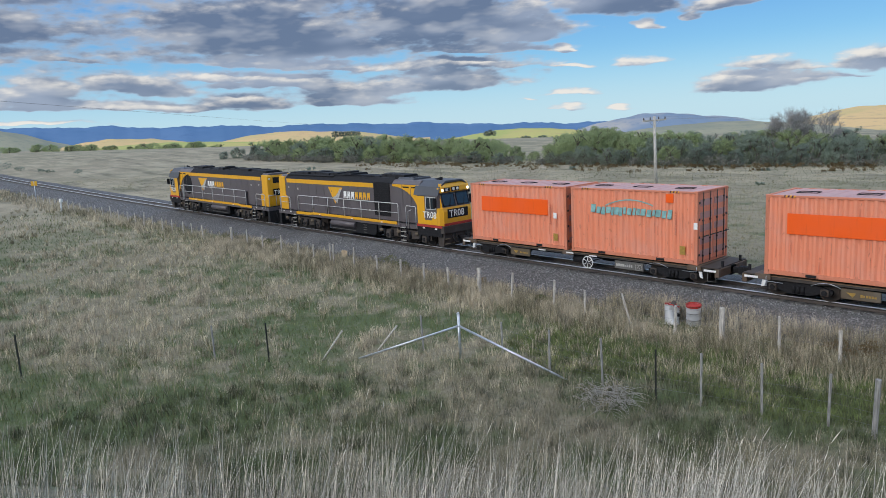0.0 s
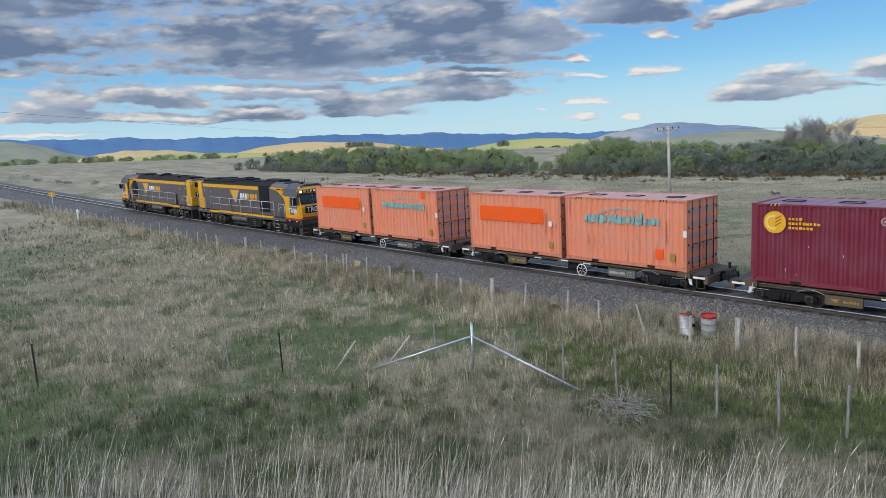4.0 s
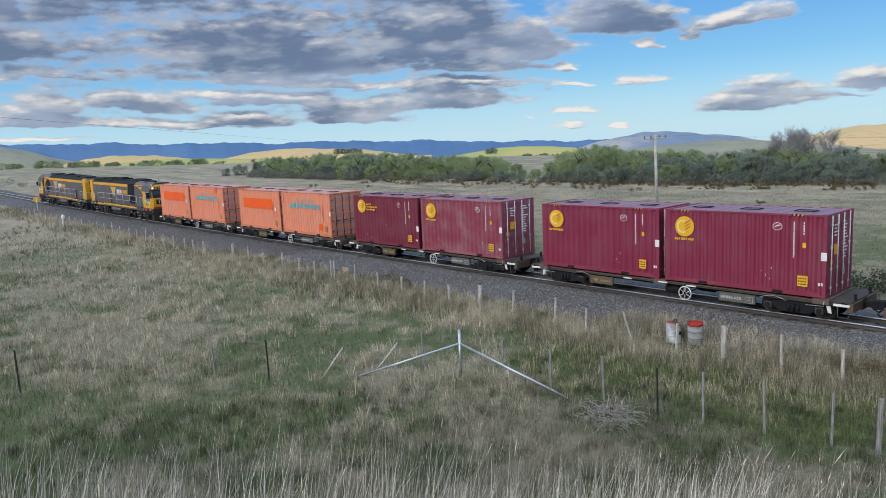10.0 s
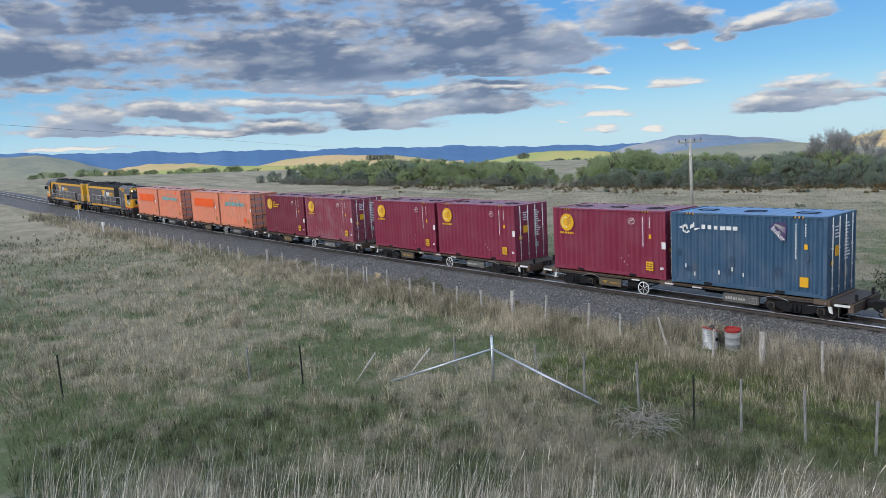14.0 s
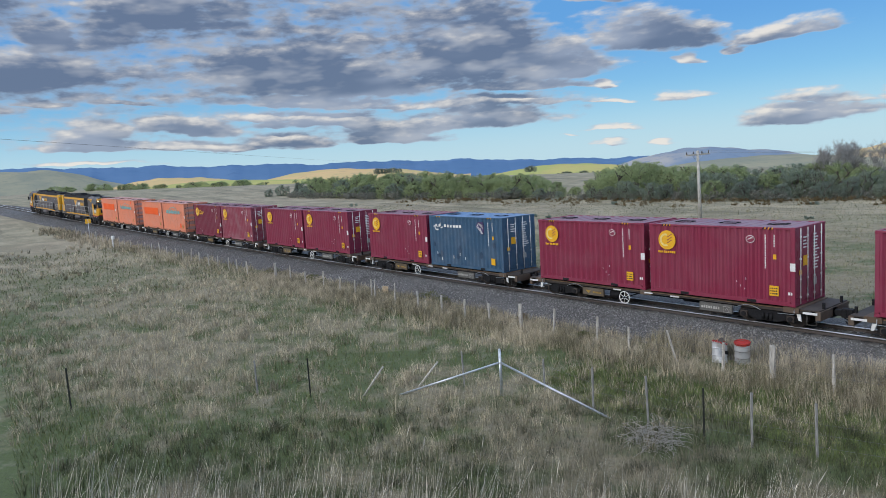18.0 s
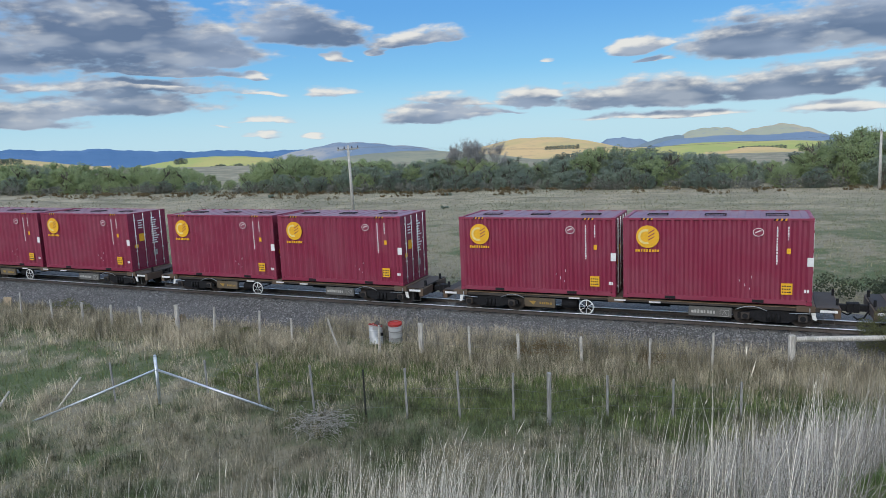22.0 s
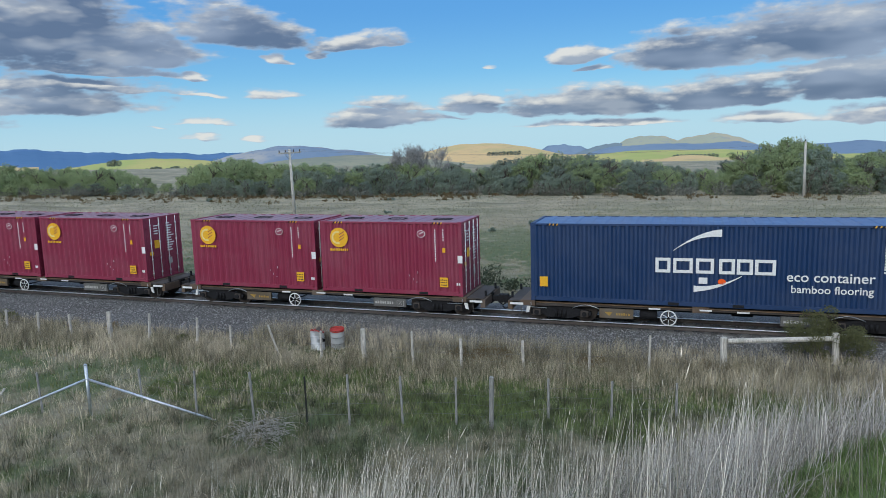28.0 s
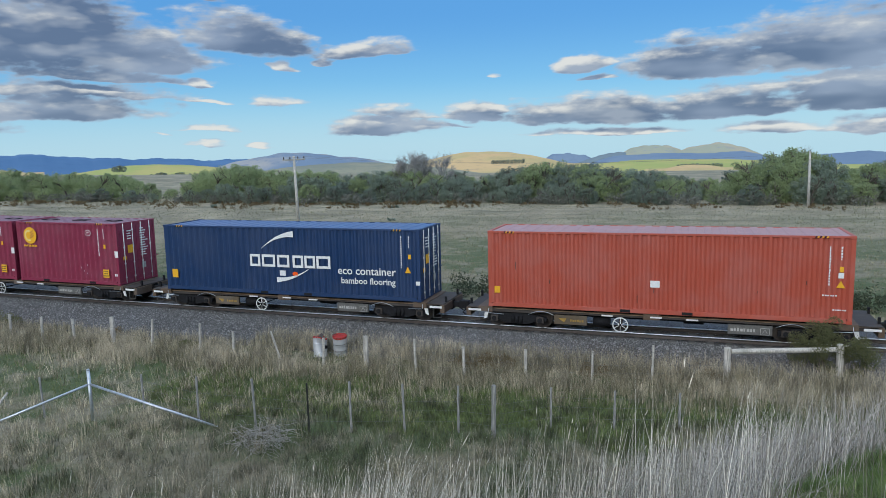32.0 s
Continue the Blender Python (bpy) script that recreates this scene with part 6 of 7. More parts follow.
def timber_post(s, l, h, thick, lean=(0, 0), rng=random):
    """A split timber post; a few shared shapes, set at different heights and leans."""
    key = (round(h * 5) / 5, thick)
    if key not in POST_MESH:
        g, n, r = Geo(), 7, thick
        rr = random.Random(int(h * 100) + int(thick * 1000))
        rings = []
        for k, z in enumerate((-0.35, 0.25, key[0] * 0.6, key[0] - 0.02, key[0])):
            f = 0.8 if k == 4 else 1.0
            rings.append([(r * f * (0.85 + 0.3 * rr.random()) * math.cos(2 * math.pi * i / n), r * f * (0.85 + 0.3 * rr.random()) * math.sin(2 * math.pi * i / n), z + (0.015 * rr.random() if k > 2 else 0)) for i in range(n)])
        v = [p for q in rings for p in q]
        f = [(k * n + i, k * n + (i + 1) % n, (k + 1) * n + (i + 1) % n, (k + 1) * n + i) for k in range(4) for i in range(n)] + [tuple(4 * n + i for i in range(n))]
        POST_MESH[key] = g.mesh_faces(v, f).mesh("fence_post", M["wood"])
    x, y, z = ground_at(s, l)
    ob = new("fence_post", POST_MESH[key])
    ob.matrix_basis = pose(x, y, z, lean[0], lean[1], rng.uniform(0, 360))
    return tagged(ob, "pale weathered split-timber fence post in long dry grass" if thick < 0.07 else "thick grey timber strainer post in dry grass", "post", "posts of the railway fence")


def wire(points, r=0.004, sag=0.0):
    pts = [Vector(points[0])]
    for a, b in zip(points, points[1:]):
        a, b = Vector(a), Vector(b)
        n = 8 if sag else 1
        pts += [a.lerp(b, i / n) - Vector((0, 0, sag * 4 * (i / n) * (1 - i / n))) for i in range(1, n + 1)]
    return Geo().pipe(pts, r, 4)


def railway_fence():
    rng = random.Random(3)
    spots = [-63.0, -61.4, -59.6, -57.7, -55.8, -54.0, -52.0, -50.5, -48.7, -44.3, -42.2, -40.2, -38.0, -36.1, -34.45, -32.8, -32.5, -30.6, -28.6, -26.7, -25.0, -23.3, -21.35, -19.5, -17.3, -15.8, -13.8, -12.1, -10.45, -8.65, -7.0, -5.0, -2.95, -1.15]
    spots += [-65.0 - 2.0 * k + rng.uniform(-0.25, 0.25) for k in range(16)] + [6.4, 8.5, 10.6]
    tall = {-44.3, -21.35, -10.45}
    bent = {-13.8: (0, -15), -59.6: (0, -7), -17.3: (0, -6), -19.5: (0, -7), -25.0: (2, -4), -7.0: (0, -8)}
    for s in spots:
        lean = bent[s] if s in bent else (rng.uniform(-2, 2), rng.uniform(-2.5, 1.5))
        timber_post(s, rail_fence_l(s), 1.2 if s in tall or rng.random() < 0.4 else 1.0, 0.088 if s in tall else rng.choice((0.04, 0.046, 0.05)), lean, rng)
    order = sorted(spots)
    for z in (0.3, 0.55, 0.8, 0.98):
        pts = []
        for s in order:
            x, y, g = ground_at(s, rail_fence_l(s) - 0.06)
            pts.append((x, y, g + z))
        solid("fence_wire", wire(pts, 0.0035), "wire", "thin plain wire strung along timber fence posts", "wire", "wires of the railway fence")
    # strainer assembly with a timber rail
    a, b = ground_at(1.05, 22.75), ground_at(4.3, 23.75)
    for p, h in ((a, 1.15), (b, 1.2)):
        g = Geo().prism([(0.11 * math.cos(math.pi * k / 4 + 0.2), 0.11 * math.sin(math.pi * k / 4 + 0.2)) for k in range(8)], "z", -0.3, h)
        solid("strainer_post", g, "wood", "thick grey timber strainer post carrying a rail", "post", "strainer posts", "", pose(*p), 0.015)
    g = Geo().prism([(0.085 * math.cos(math.pi * k / 4), 0.085 * math.sin(math.pi * k / 4)) for k in range(8)], "x", 0.11, math.dist(a[:2], b[:2]) - 0.11)
    solid("strainer_rail", g, "wood", "pale round timber rail between two strainer posts", "rail", "", "", pose(a[0], a[1], a[2] + 1.02, 0, 0, math.degrees(math.atan2(b[1] - a[1], b[0] - a[0]))), 0.01)


railway_fence()


def steel_post(s, l, h, kind):
    x, y, z = ground_at(s, l)
    if kind == "star":
        g = Geo()
        for k in range(3):
            t = k * 2 * math.pi / 3
            c, n = math.cos(t), math.sin(t)
            g.prism([(0.004 * -n, 0.004 * c), (0.004 * n, -0.004 * c), (0.03 * c + 0.004 * n, 0.03 * n - 0.004 * c), (0.03 * c - 0.004 * n, 0.03 * n + 0.004 * c)], "z", -0.3, h)
        return solid("star_post", g, "dark_post", "dark steel star picket standing in grass", "post", "posts of the paddock fence", "", pose(x, y, z, 0, 0, 40 * s))
    g = Geo().prism([(r * math.cos(math.pi * k / 4), r * math.sin(math.pi * k / 4)) for k in range(8) for r in ((0.062 if kind == "thick" else 0.034),)], "z", -0.3, h)
    return solid("paddock_post", g, "grey_wood", "grey round timber fence post in green grass" if kind != "thick" else "thick grey timber corner post in green grass", "post", "posts of the paddock fence", "", pose(x, y, z, (s * 7) % 3 - 1.5, (l * 5) % 3 - 1.5), 0.01)


def paddock_fence():
    line = [(-17.5, 14.4, 1.2, "post"), (-15.2, 15.8, 1.05, "post"), (-12.97, 15.45, 1.32, "post"), (-11.2, 15.6, 1.4, "post"), (-9.6, 15.7, 1.37, "star"), (-8.49, 16.0, 1.4, "post"), (-7.1, 16.35, 1.34, "post"), (-5.72, 16.7, 1.28, "post"), (-4.75, 16.65, 1.40, "thick"), (-3.46, 17.65, 1.12, "post"), (-1.86, 17.95, 1.08, "post"), (-0.26, 18.5, 1.0, "post")]
    for p in line:
        steel_post(*p)
    for p in ((-25.45, 4.15, 1.5, "star"), (-22.4, 9.3, 1.2, "post"), (-20.7, 10.4, 1.33, "star")):
        steel_post(*p)
    for s, l, dx, h in ((-19.45, 11.6, 0.78, 0.95), (-18.75, 13.3, 0.80, 0.84)):
        x, y, z = ground_at(s, l)
        solid("leaning_post", Geo().rod((0, 0, -0.1), (dx, 0.05, h), 0.032, seg=7), "wood", "pale loose fence post leaning over in the grass", "post", "leaning posts", "", pose(x, y, z))
    # galvanised corner assembly
    x, y, z = ground_at(-15.95, 14.63)
    c = thing("corner_post_assembly", "galvanised pipe corner post with two long braces, standing in grass", "fence corner", "", pose(x, y, z))
    part("corner_pipe", Geo().rod((0, 0, -0.3), (0, 0, 1.48), 0.048, seg=12), "silver", c)
    part("pipe_cap", Geo().rod((0, 0, 1.48), (0, 0, 1.51), 0.052, 0.03, seg=12), "silver", c)
    for s, l in ((-18.6, 12.53), (-12.27, 15.36)):
        bx, by, bz = ground_at(s, l)
        br = part("brace_pipe", Geo().rod((0, 0, 1.07), (bx - x, by - y, bz - z - 0.02), 0.036, seg=10), "silver", c)
        part("brace_clamp", Geo().ring((0, 0, 1.07), 0.052, 0.014, "z", 14, 6), "silver", br)
    for z0 in (0.3, 0.6, 0.85):
        pts = []
        for s, l, h, kind in [(-15.95, 14.63, 1, "")] + line[1:]:
            px, py, pz = ground_at(s, l)
            pts.append((px, py, pz + z0))
        solid("fence_wire", wire(pts, 0.003), "wire", "thin plain wire strung along the paddock fence", "wire", "wires of the paddock fence")


paddock_fence()


def drum(s, l, crushed):
    x, y, z = ground_at(s, l)
    d = thing("steel_drum", "dented silver drum with torn red top, in dry grass" if crushed else "silver steel drum with red top rim, in dry grass", "drum", "drums beside the track", pose(x, y, z, -6 if crushed else 3, 7 if crushed else -4, 30))
    n, r, tall = 30, 0.275, 0.80
    rings = [(0.0, 1.0), (0.02, 1.02), (0.25, 1.0), (0.275, 1.04), (0.30, 1.0), (0.40, 0.995), (0.52, 1.0), (0.545, 1.04), (0.57, 1.0), (0.70, 1.0), (tall, 1.0)]
    v, f = [], []
    rr = random.Random(5 if crushed else 6)
    for z0, k in rings:
        for i in range(n):
            t = 2 * math.pi * i / n
            dent = 1 - (0.30 * max(0, math.cos(t - 4.3)) ** 2 * math.sin(math.pi * z0 / tall) + 0.10 * max(0, math.cos(2 * t + 9 * z0)) ** 2 if crushed else 0.012 * rr.random())
            sag = 0.11 * max(0.0, math.cos(t - 5.2)) * (z0 / tall) ** 2 if crushed else 0.0
            v.append((r * k * dent * math.cos(t), r * k * dent * math.sin(t), z0 - sag))
    for a in range(len(rings) - 1):
        for i in range(n):
            f.append((a * n + i, a * n + (i + 1) % n, (a + 1) * n + (i + 1) % n, (a + 1) * n + i))
    f.append(tuple(range(n - 1, -1, -1)))
    part("shell", Geo().mesh_faces(v, f, not crushed), "drum", d)
    # grey rings added as the shade below the hoops
    for z0 in (0.275, 0.545):
        if not crushed:
            part("hoop_shadow", Geo().ring((0, 0, z0 - 0.035), r * 1.0, 0.007, "z", 26, 5), "plate_grey", d)
    if crushed:
        rim = [(0.27 * math.cos(2 * math.pi * i / 24) * (1 - 0.12 * max(0, math.cos(4 * math.pi * i / 24 + 1))), 0.27 * math.sin(2 * math.pi * i / 24), 0.79 - 0.11 * max(0.0, math.cos(2 * math.pi * i / 24 - 5.2)) + 0.02 * math.sin(i * 2.2)) for i in range(22)]
        part("top_rim", Geo().pipe(rim, 0.022), "red", d, "bent red top rim")
        part("torn_label", Geo().prism([(-0.16, 0.34), (0.12, 0.30), (0.15, 0.42), (-0.02, 0.46), (-0.18, 0.43)], "y", -0.262, -0.255), "black", d, "dark patch on the dented side")
        part("lid", Geo().rod((0.02, 0, 0.69), (0, 0.01, 0.70), 0.24, seg=20), "brown", d)
    else:
        part("top_rim", Geo().ring((0, 0, tall + 0.01), r * 0.99, 0.022, "z", 26, 6), "red", d, "red top rim")
        part("red_band", Geo().rod((0, 0, 0.735), (0, 0, 0.785), r * 1.012, seg=30, caps=False), "red", d)
        part("lid", Geo().rod((0, 0, 0.76), (0, 0, 0.785), 0.262, seg=24), "red", d)
    return d


for d in (drum(-12.78, 22.0, True), drum(-12.16, 22.38, False)):
    d.scale = (0.92, 0.92, 0.92)


def trackside_sign():
    x, y, z = ground_at(-89.0, 20.9 + float(bend(-89)))
    p = thing("track_sign", "yellow trackside sign on a thin grey post", "sign", "", pose(x, y, z, 0, 0, -70))
    part("sign_post", Geo().rod((0, 0, -0.2), (0, 0, 2.5), 0.035), "silver", p)
    part("sign_plate", Geo().box(-0.02, 0.02, -0.3, 0.3, 2.0, 2.5), "sign", p, "yellow plate", 0.01)
    x, y, z = ground_at(-78.3, 20.2 + float(bend(-78)))
    p = thing("marker_post", "short white marker post with a dark side box", "marker post", "", pose(x, y, z, 0, 5, -30))
    part("marker_stake", Geo().box(-0.06, 0.06, -0.06, 0.06, -0.2, 1.1), "white", p, "", 0.01)
    part("marker_head", Geo().box(-0.12, 0.24, -0.1, 0.1, 0.95, 1.3), "white", p, "", 0.02)


trackside_sign()


def power_pole(x, y, h, turn, arms=True):
    z = float(ground_z(x, y))
    p = thing("power_pole", "tall pale timber power pole with a crossarm" if arms else "tall pale timber power pole in the far paddock", "power pole", "power poles", pose(x, y, z, 0, -1.0, turn))
    part("pole", Geo().rod((0, 0, -0.3), (0, 0, h), 0.17, 0.11, seg=12), "wood", p)
    if arms:
        arm = part("crossarm", Geo().box(-1.25, 1.25, -0.06, 0.06, h - 0.42, h - 0.28), "wood", p, "", 0.01)
        for k in (-1.15, -0.45, 0.45, 1.15):
            part("insulator", Geo().rod((k, 0, h - 0.28), (k, 0, h - 0.06), 0.06, 0.035, seg=10), "brown", arm)
        for k in (-0.6, 0.6):
            part("arm_brace", Geo().rod((k, 0.07, h - 0.36), (0, 0.12, h - 0.95), 0.02, seg=5), "silver", arm)
    else:
        part("pole_cap_insulator", Geo().rod((0, 0, h), (0, 0, h + 0.2), 0.05, seg=8), "brown", p)
    return Vector((x, y, z + h - 0.08))


def power_line():
    p1 = power_pole(*to_world(-35.4, 58.2), 6.95, 20)
    p2 = power_pole(*to_world(12.1, 88.4), 6.2, 20, False)
    ax, ay, bx, by = 80 * math.sin(radians(-42)), 80 * math.cos(radians(-42)), 1500 * math.sin(radians(-4.2)), 1500 * math.cos(radians(-4.2))
    p0 = power_pole(ax, ay, el(4.75, 80) - float(ground_z(ax, ay)), 25)
    solid("power_line", wire([p0, Vector((bx, by, el(0.30, 1500)))], 0.022, 2.0), "wire", "thin power line hanging across the sky to a far hill", "power line", "power lines")
    for k in (-1.0, 1.0):
        o = Vector((k, k * 0.3, 0))
        solid("power_line", wire([p1 + o, p2 + o * 0.1], 0.009, 0.9), "wire", "thin power line hanging between poles", "power line", "power lines")


power_line()


def twig_heap(s, l):
    """A dead bush rolled against the fence: a heap of bent bare twigs."""
    x, y, z = ground_at(s, l)
    rng = random.Random(9)
    g = Geo()
    for k in range(230):
        a = rng.uniform(0, 2 * math.pi)
        rad = 0.75 * math.sqrt(rng.random())
        p = Vector((rad * math.cos(a), rad * math.sin(a), rng.uniform(0, 0.16)))
        d = Vector((rng.uniform(-1, 1), rng.uniform(-1, 1), rng.uniform(0.1, 0.9))).normalized()
        pts = [p]
        for j in range(4):
            d = (d + Vector((rng.uniform(-0.5, 0.5), rng.uniform(-0.5, 0.5), -0.28))).normalized()
            pts.append(pts[-1] + d * rng.uniform(0.1, 0.2))
        pts = [Vector((q.x, q.y, max(0.0, min(q.z, 0.62 * (1 - (q.length_squared - q.z * q.z) / 1.6) + 0.05)))) for q in pts]
        g.pipe(pts, 0.006, 3)
    solid("dead_bush", g, "twig", "grey heap of dead tangled twigs against the fence", "dead bush", "", "", pose(x, y, z))


twig_heap(-10.46, 14.84)


def board(s, l):
    x, y, z = ground_at(s, l)
    b = thing("plywood_board", "weathered tan plywood board leaning in dry grass", "board", "", pose(x, y, z - 0.03, -14, 0, math.degrees(HEAD)))
    part("sheet", Geo().box(-0.28, 0.28, 0, 0.02, 0, 0.62), "tan_board", b, bevel=0.004)
    part("batten", Geo().box(-0.25, 0.25, 0.02, 0.05, 0.30, 0.36), "grey_wood", b)


board(-33.3, 21.9)


# ---- trees and scrub ----
def leaf_cloud(rng, centres, radii, n, size, droop=0.0):
    """Small leaf sprays scattered through uneven clumps: arrays of quads."""
    c = np.asarray(centres)[rng.randint(0, len(centres), n)]
    idx = rng.randint(0, len(centres), n)
    c, r = np.asarray(centres)[idx], np.asarray(radii)[idx]
    d = rng.normal(size=(n, 3))
    d /= np.linalg.norm(d, axis=1)[:, None]
    p = c + d * (r * rng.uniform(0.45, 1.08, n) ** 0.6)[:, None] * np.array([1, 1, 0.85])
    p[:, 2] -= droop * rng.rand(n) * r
    a = rng.normal(size=(n, 3))
    a /= np.linalg.norm(a, axis=1)[:, None]
    b = np.cross(a, rng.normal(size=(n, 3)))
    b /= np.linalg.norm(b, axis=1)[:, None]
    w, h = size * rng.uniform(0.5, 1.3, n)[:, None], size * rng.uniform(0.35, 0.8, n)[:, None]
    v = np.stack([p - a * w, p - b * h, p + a * w, p + b * h], 1).reshape(-1, 3)
    return v, np.arange(4 * n).reshape(-1, 4)


def limbs(rng, g, p, d, length, r, depth, tips, spread=0.6, thin=0.6):
    q = p + d * length
    g.rod(p, q, r, r * 0.62, seg=4 if depth < 2 else 6, caps=False)
    if depth == 0:
        tips.append(q)
        return
    for k in range(rng.randint(2, 4) + (1 if thin > 0.7 else 0)):
        e = (d + Vector((rng.uniform(-1, 1), rng.uniform(-1, 1), rng.uniform(-0.25, 0.7))) * spread).normalized()
        limbs(rng, g, p.lerp(q, rng.uniform(0.65, 1.0)), e, length * rng.uniform(0.55, 0.8), r * thin, depth - 1, tips, spread, thin)


def tree(name, label, height, width, leaf, seed, leaves, depth=3, size=0.090, group="", droop=0.0):
    """A trunk with limbs and a crown of leaf sprays gathered round the branch ends."""
    rng, nr = random.Random(seed), np.random.RandomState(seed)
    t = thing(name, label, "tree", group)
    g, tips = Geo(), []
    for k in range(rng.randint(1, 3)):
        d = Vector((rng.uniform(-0.5, 0.5), rng.uniform(-0.5, 0.5), 1)).normalized()
        limbs(rng, g, Vector((rng.uniform(-0.2, 0.2), rng.uniform(-0.2, 0.2), -0.2)), d, height * 0.34, height * (0.026 if leaf else 0.0055), depth, tips, 0.75 if leaf else 0.95, 0.6 if leaf else 0.74)
    top = max(p.z for p in tips)
    wide = max(max(abs(p.x), abs(p.y)) for p in tips)
    g.v = [(x * width / wide, y * width / wide, z * height * 0.93 / top) for x, y, z in g.v]
    tips = [(p.x * width / wide, p.y * width / wide, p.z * height * 0.93 / top) for p in tips]
    part("trunk", g, "grey_bark" if leaf is None else "bark", t)
    if leaf:
        radii = [height * rng.uniform(0.07, 0.16) for _ in tips]
        low = []
        while len(low) < 150:
            u, v0, w0 = rng.uniform(-1, 1), rng.uniform(-1, 1), rng.uniform(-1, 1)
            d = u * u + v0 * v0 + max(w0, w0 * -0.8) ** 2
            lump = 1 + 0.16 * math.sin(3.1 * u + seed) * math.sin(2.7 * v0 + 2 * seed) + 0.10 * math.sin(7 * u - 5 * v0 + seed)
            if 0.30 < d < lump:
                low.append((u * width, v0 * width, height * (0.44 + 0.50 * w0)))
        tips = [q for q in tips if rng.random() < 0.35]
        radii = radii[:len(tips)]
        v, f = leaf_cloud(nr, tips + low, [0.7 * q for q in radii] + [height * rng.uniform(0.05, 0.11) for _ in low], leaves, size, droop)
        ob = new("crown", soup("crown", v, [f], leaf))
        ob.parent = t
    return t


def scatter_trees():
    rng = random.Random(21)
    W, D, K = "willow with fresh yellow-green leaves, in a belt across the paddock", "dull grey-green bushy tree in a belt across the paddock", "dark green bushy tree in a belt across the paddock"
    G = "trees of the belt"
    protos = [tree("willow_tree", W, 5.0, 2.6, "willow", 31, 9000, group=G), tree("willow_tree", W, 5.0, 3.0, "willow", 32, 9500, group=G, droop=0.6), tree("willow_tree", W, 5.0, 2.2, "willow", 33, 8500, group=G),
              tree("bushy_tree", D, 5.0, 2.6, "dull_leaf", 34, 9000, group=G), tree("bushy_tree", D, 5.0, 2.9, "dull_leaf", 35, 9000, group=G), tree("bushy_tree", K, 5.0, 2.4, "dark_leaf", 36, 8500, group=G)]
    bare = [tree("bare_tree", "leafless grey tree with fine upright branches", 6.0, 2.6, None, 41, 0, 5, group=G), tree("bare_tree", "leafless grey tree with fine upright branches", 6.0, 2.2, None, 42, 0, 5, group=G)]
    used = set()

    def plant(ob, s, l, h, base=5.0):
        x, y = to_world(s, l)
        k = h / base
        m = pose(x, y, float(ground_z(x, y)), 0, 0, rng.uniform(0, 360))
        if ob.name not in used:
            used.add(ob.name)
            ob.matrix_basis = m
        else:
            ob = copy_thing(ob, m)
        ob.scale = (k * rng.uniform(0.95, 1.2), k * rng.uniform(0.95, 1.2), k)
        return ob

    front = lambda s: float(np.interp(s, [-140, -131, -100, -81, -66, -41, -32, 11, 40], [62, 64.5, 73, 81, 84, 87, 92, 91, 90]))
    # how high the belt stands, by the bearing from the road bank
    bearing = [-20, -16, -12, -8.7, -3, -1.3, 1.5, 3.3, 5.0, 6.5, 7.6, 8.3, 9.8, 12.2, 14.3, 18.2, 19.9, 20.5, 21.7, 23.5, 25.5, 28.0, 31.4, 33, 35.3, 37.5, 40.9, 42.2, 44.3, 46, 47.5, 48.7, 50, 51.7, 52.9, 54.2, 56, 57.4, 58, 59.2, 61, 66]
    height = [-0.6, 0.0, -0.08, 0.10, -0.2, -0.60, -0.52, -0.7, -1.27, -2.05, -2.25, -1.5, -0.56, -0.45, -0.92, -0.92, -1.44, -2.0, -1.3, -1.25, -1.2, -1.35, -2.0, -1.5, -1.03, -0.9, -1.12, -1.72, -1.35, -2.05, -2.64, -2.5, -1.95, -1.37, -0.6, -0.32, -0.6, -1.24, -1.76, -1.55, -1.35, -1.4]

    def tall(s, l):
        x, y = to_world(s, l)
        r = math.hypot(x, y)
        top = CAM_Z + r * math.tan(radians(float(np.interp(math.degrees(math.atan2(x, y)), bearing, height))))
        return max(1.2, top - float(ground_z(x, y)))

    s = -136.0
    while s < 48:
        for row in range(4):
            q = s + rng.uniform(-1, 1)
            light = 0.92 if q < -55 else 0.40 if q < 4 else 0.6
            if row == 0:
                light *= 0.5 if q < -80 else 0.25
            ob = rng.choice(protos[:3]) if rng.random() < light else rng.choice(protos[3:])
            l = front(q) + 1.0 + row * 3.8 + rng.uniform(-1.2, 1.2)
            plant(ob, q, l, tall(q, l) * (rng.uniform(0.38, 0.58), rng.uniform(0.62, 0.90), rng.uniform(0.82, 1.0), rng.uniform(0.84, 1.02))[row])
        s += rng.uniform(2.5, 3.6) * (1.15 if s < -80 else 1.0)
    for q, h in ((-42.2, 6.6), (-40.4, 7.4), (-38.4, 7.3), (-36.4, 7.2), (-14, 4.6), (12.5, 7.0)):
        plant(rng.choice(bare), q, front(q) + 12 + rng.uniform(-2.5, 1), h * 1.06, 6.0)
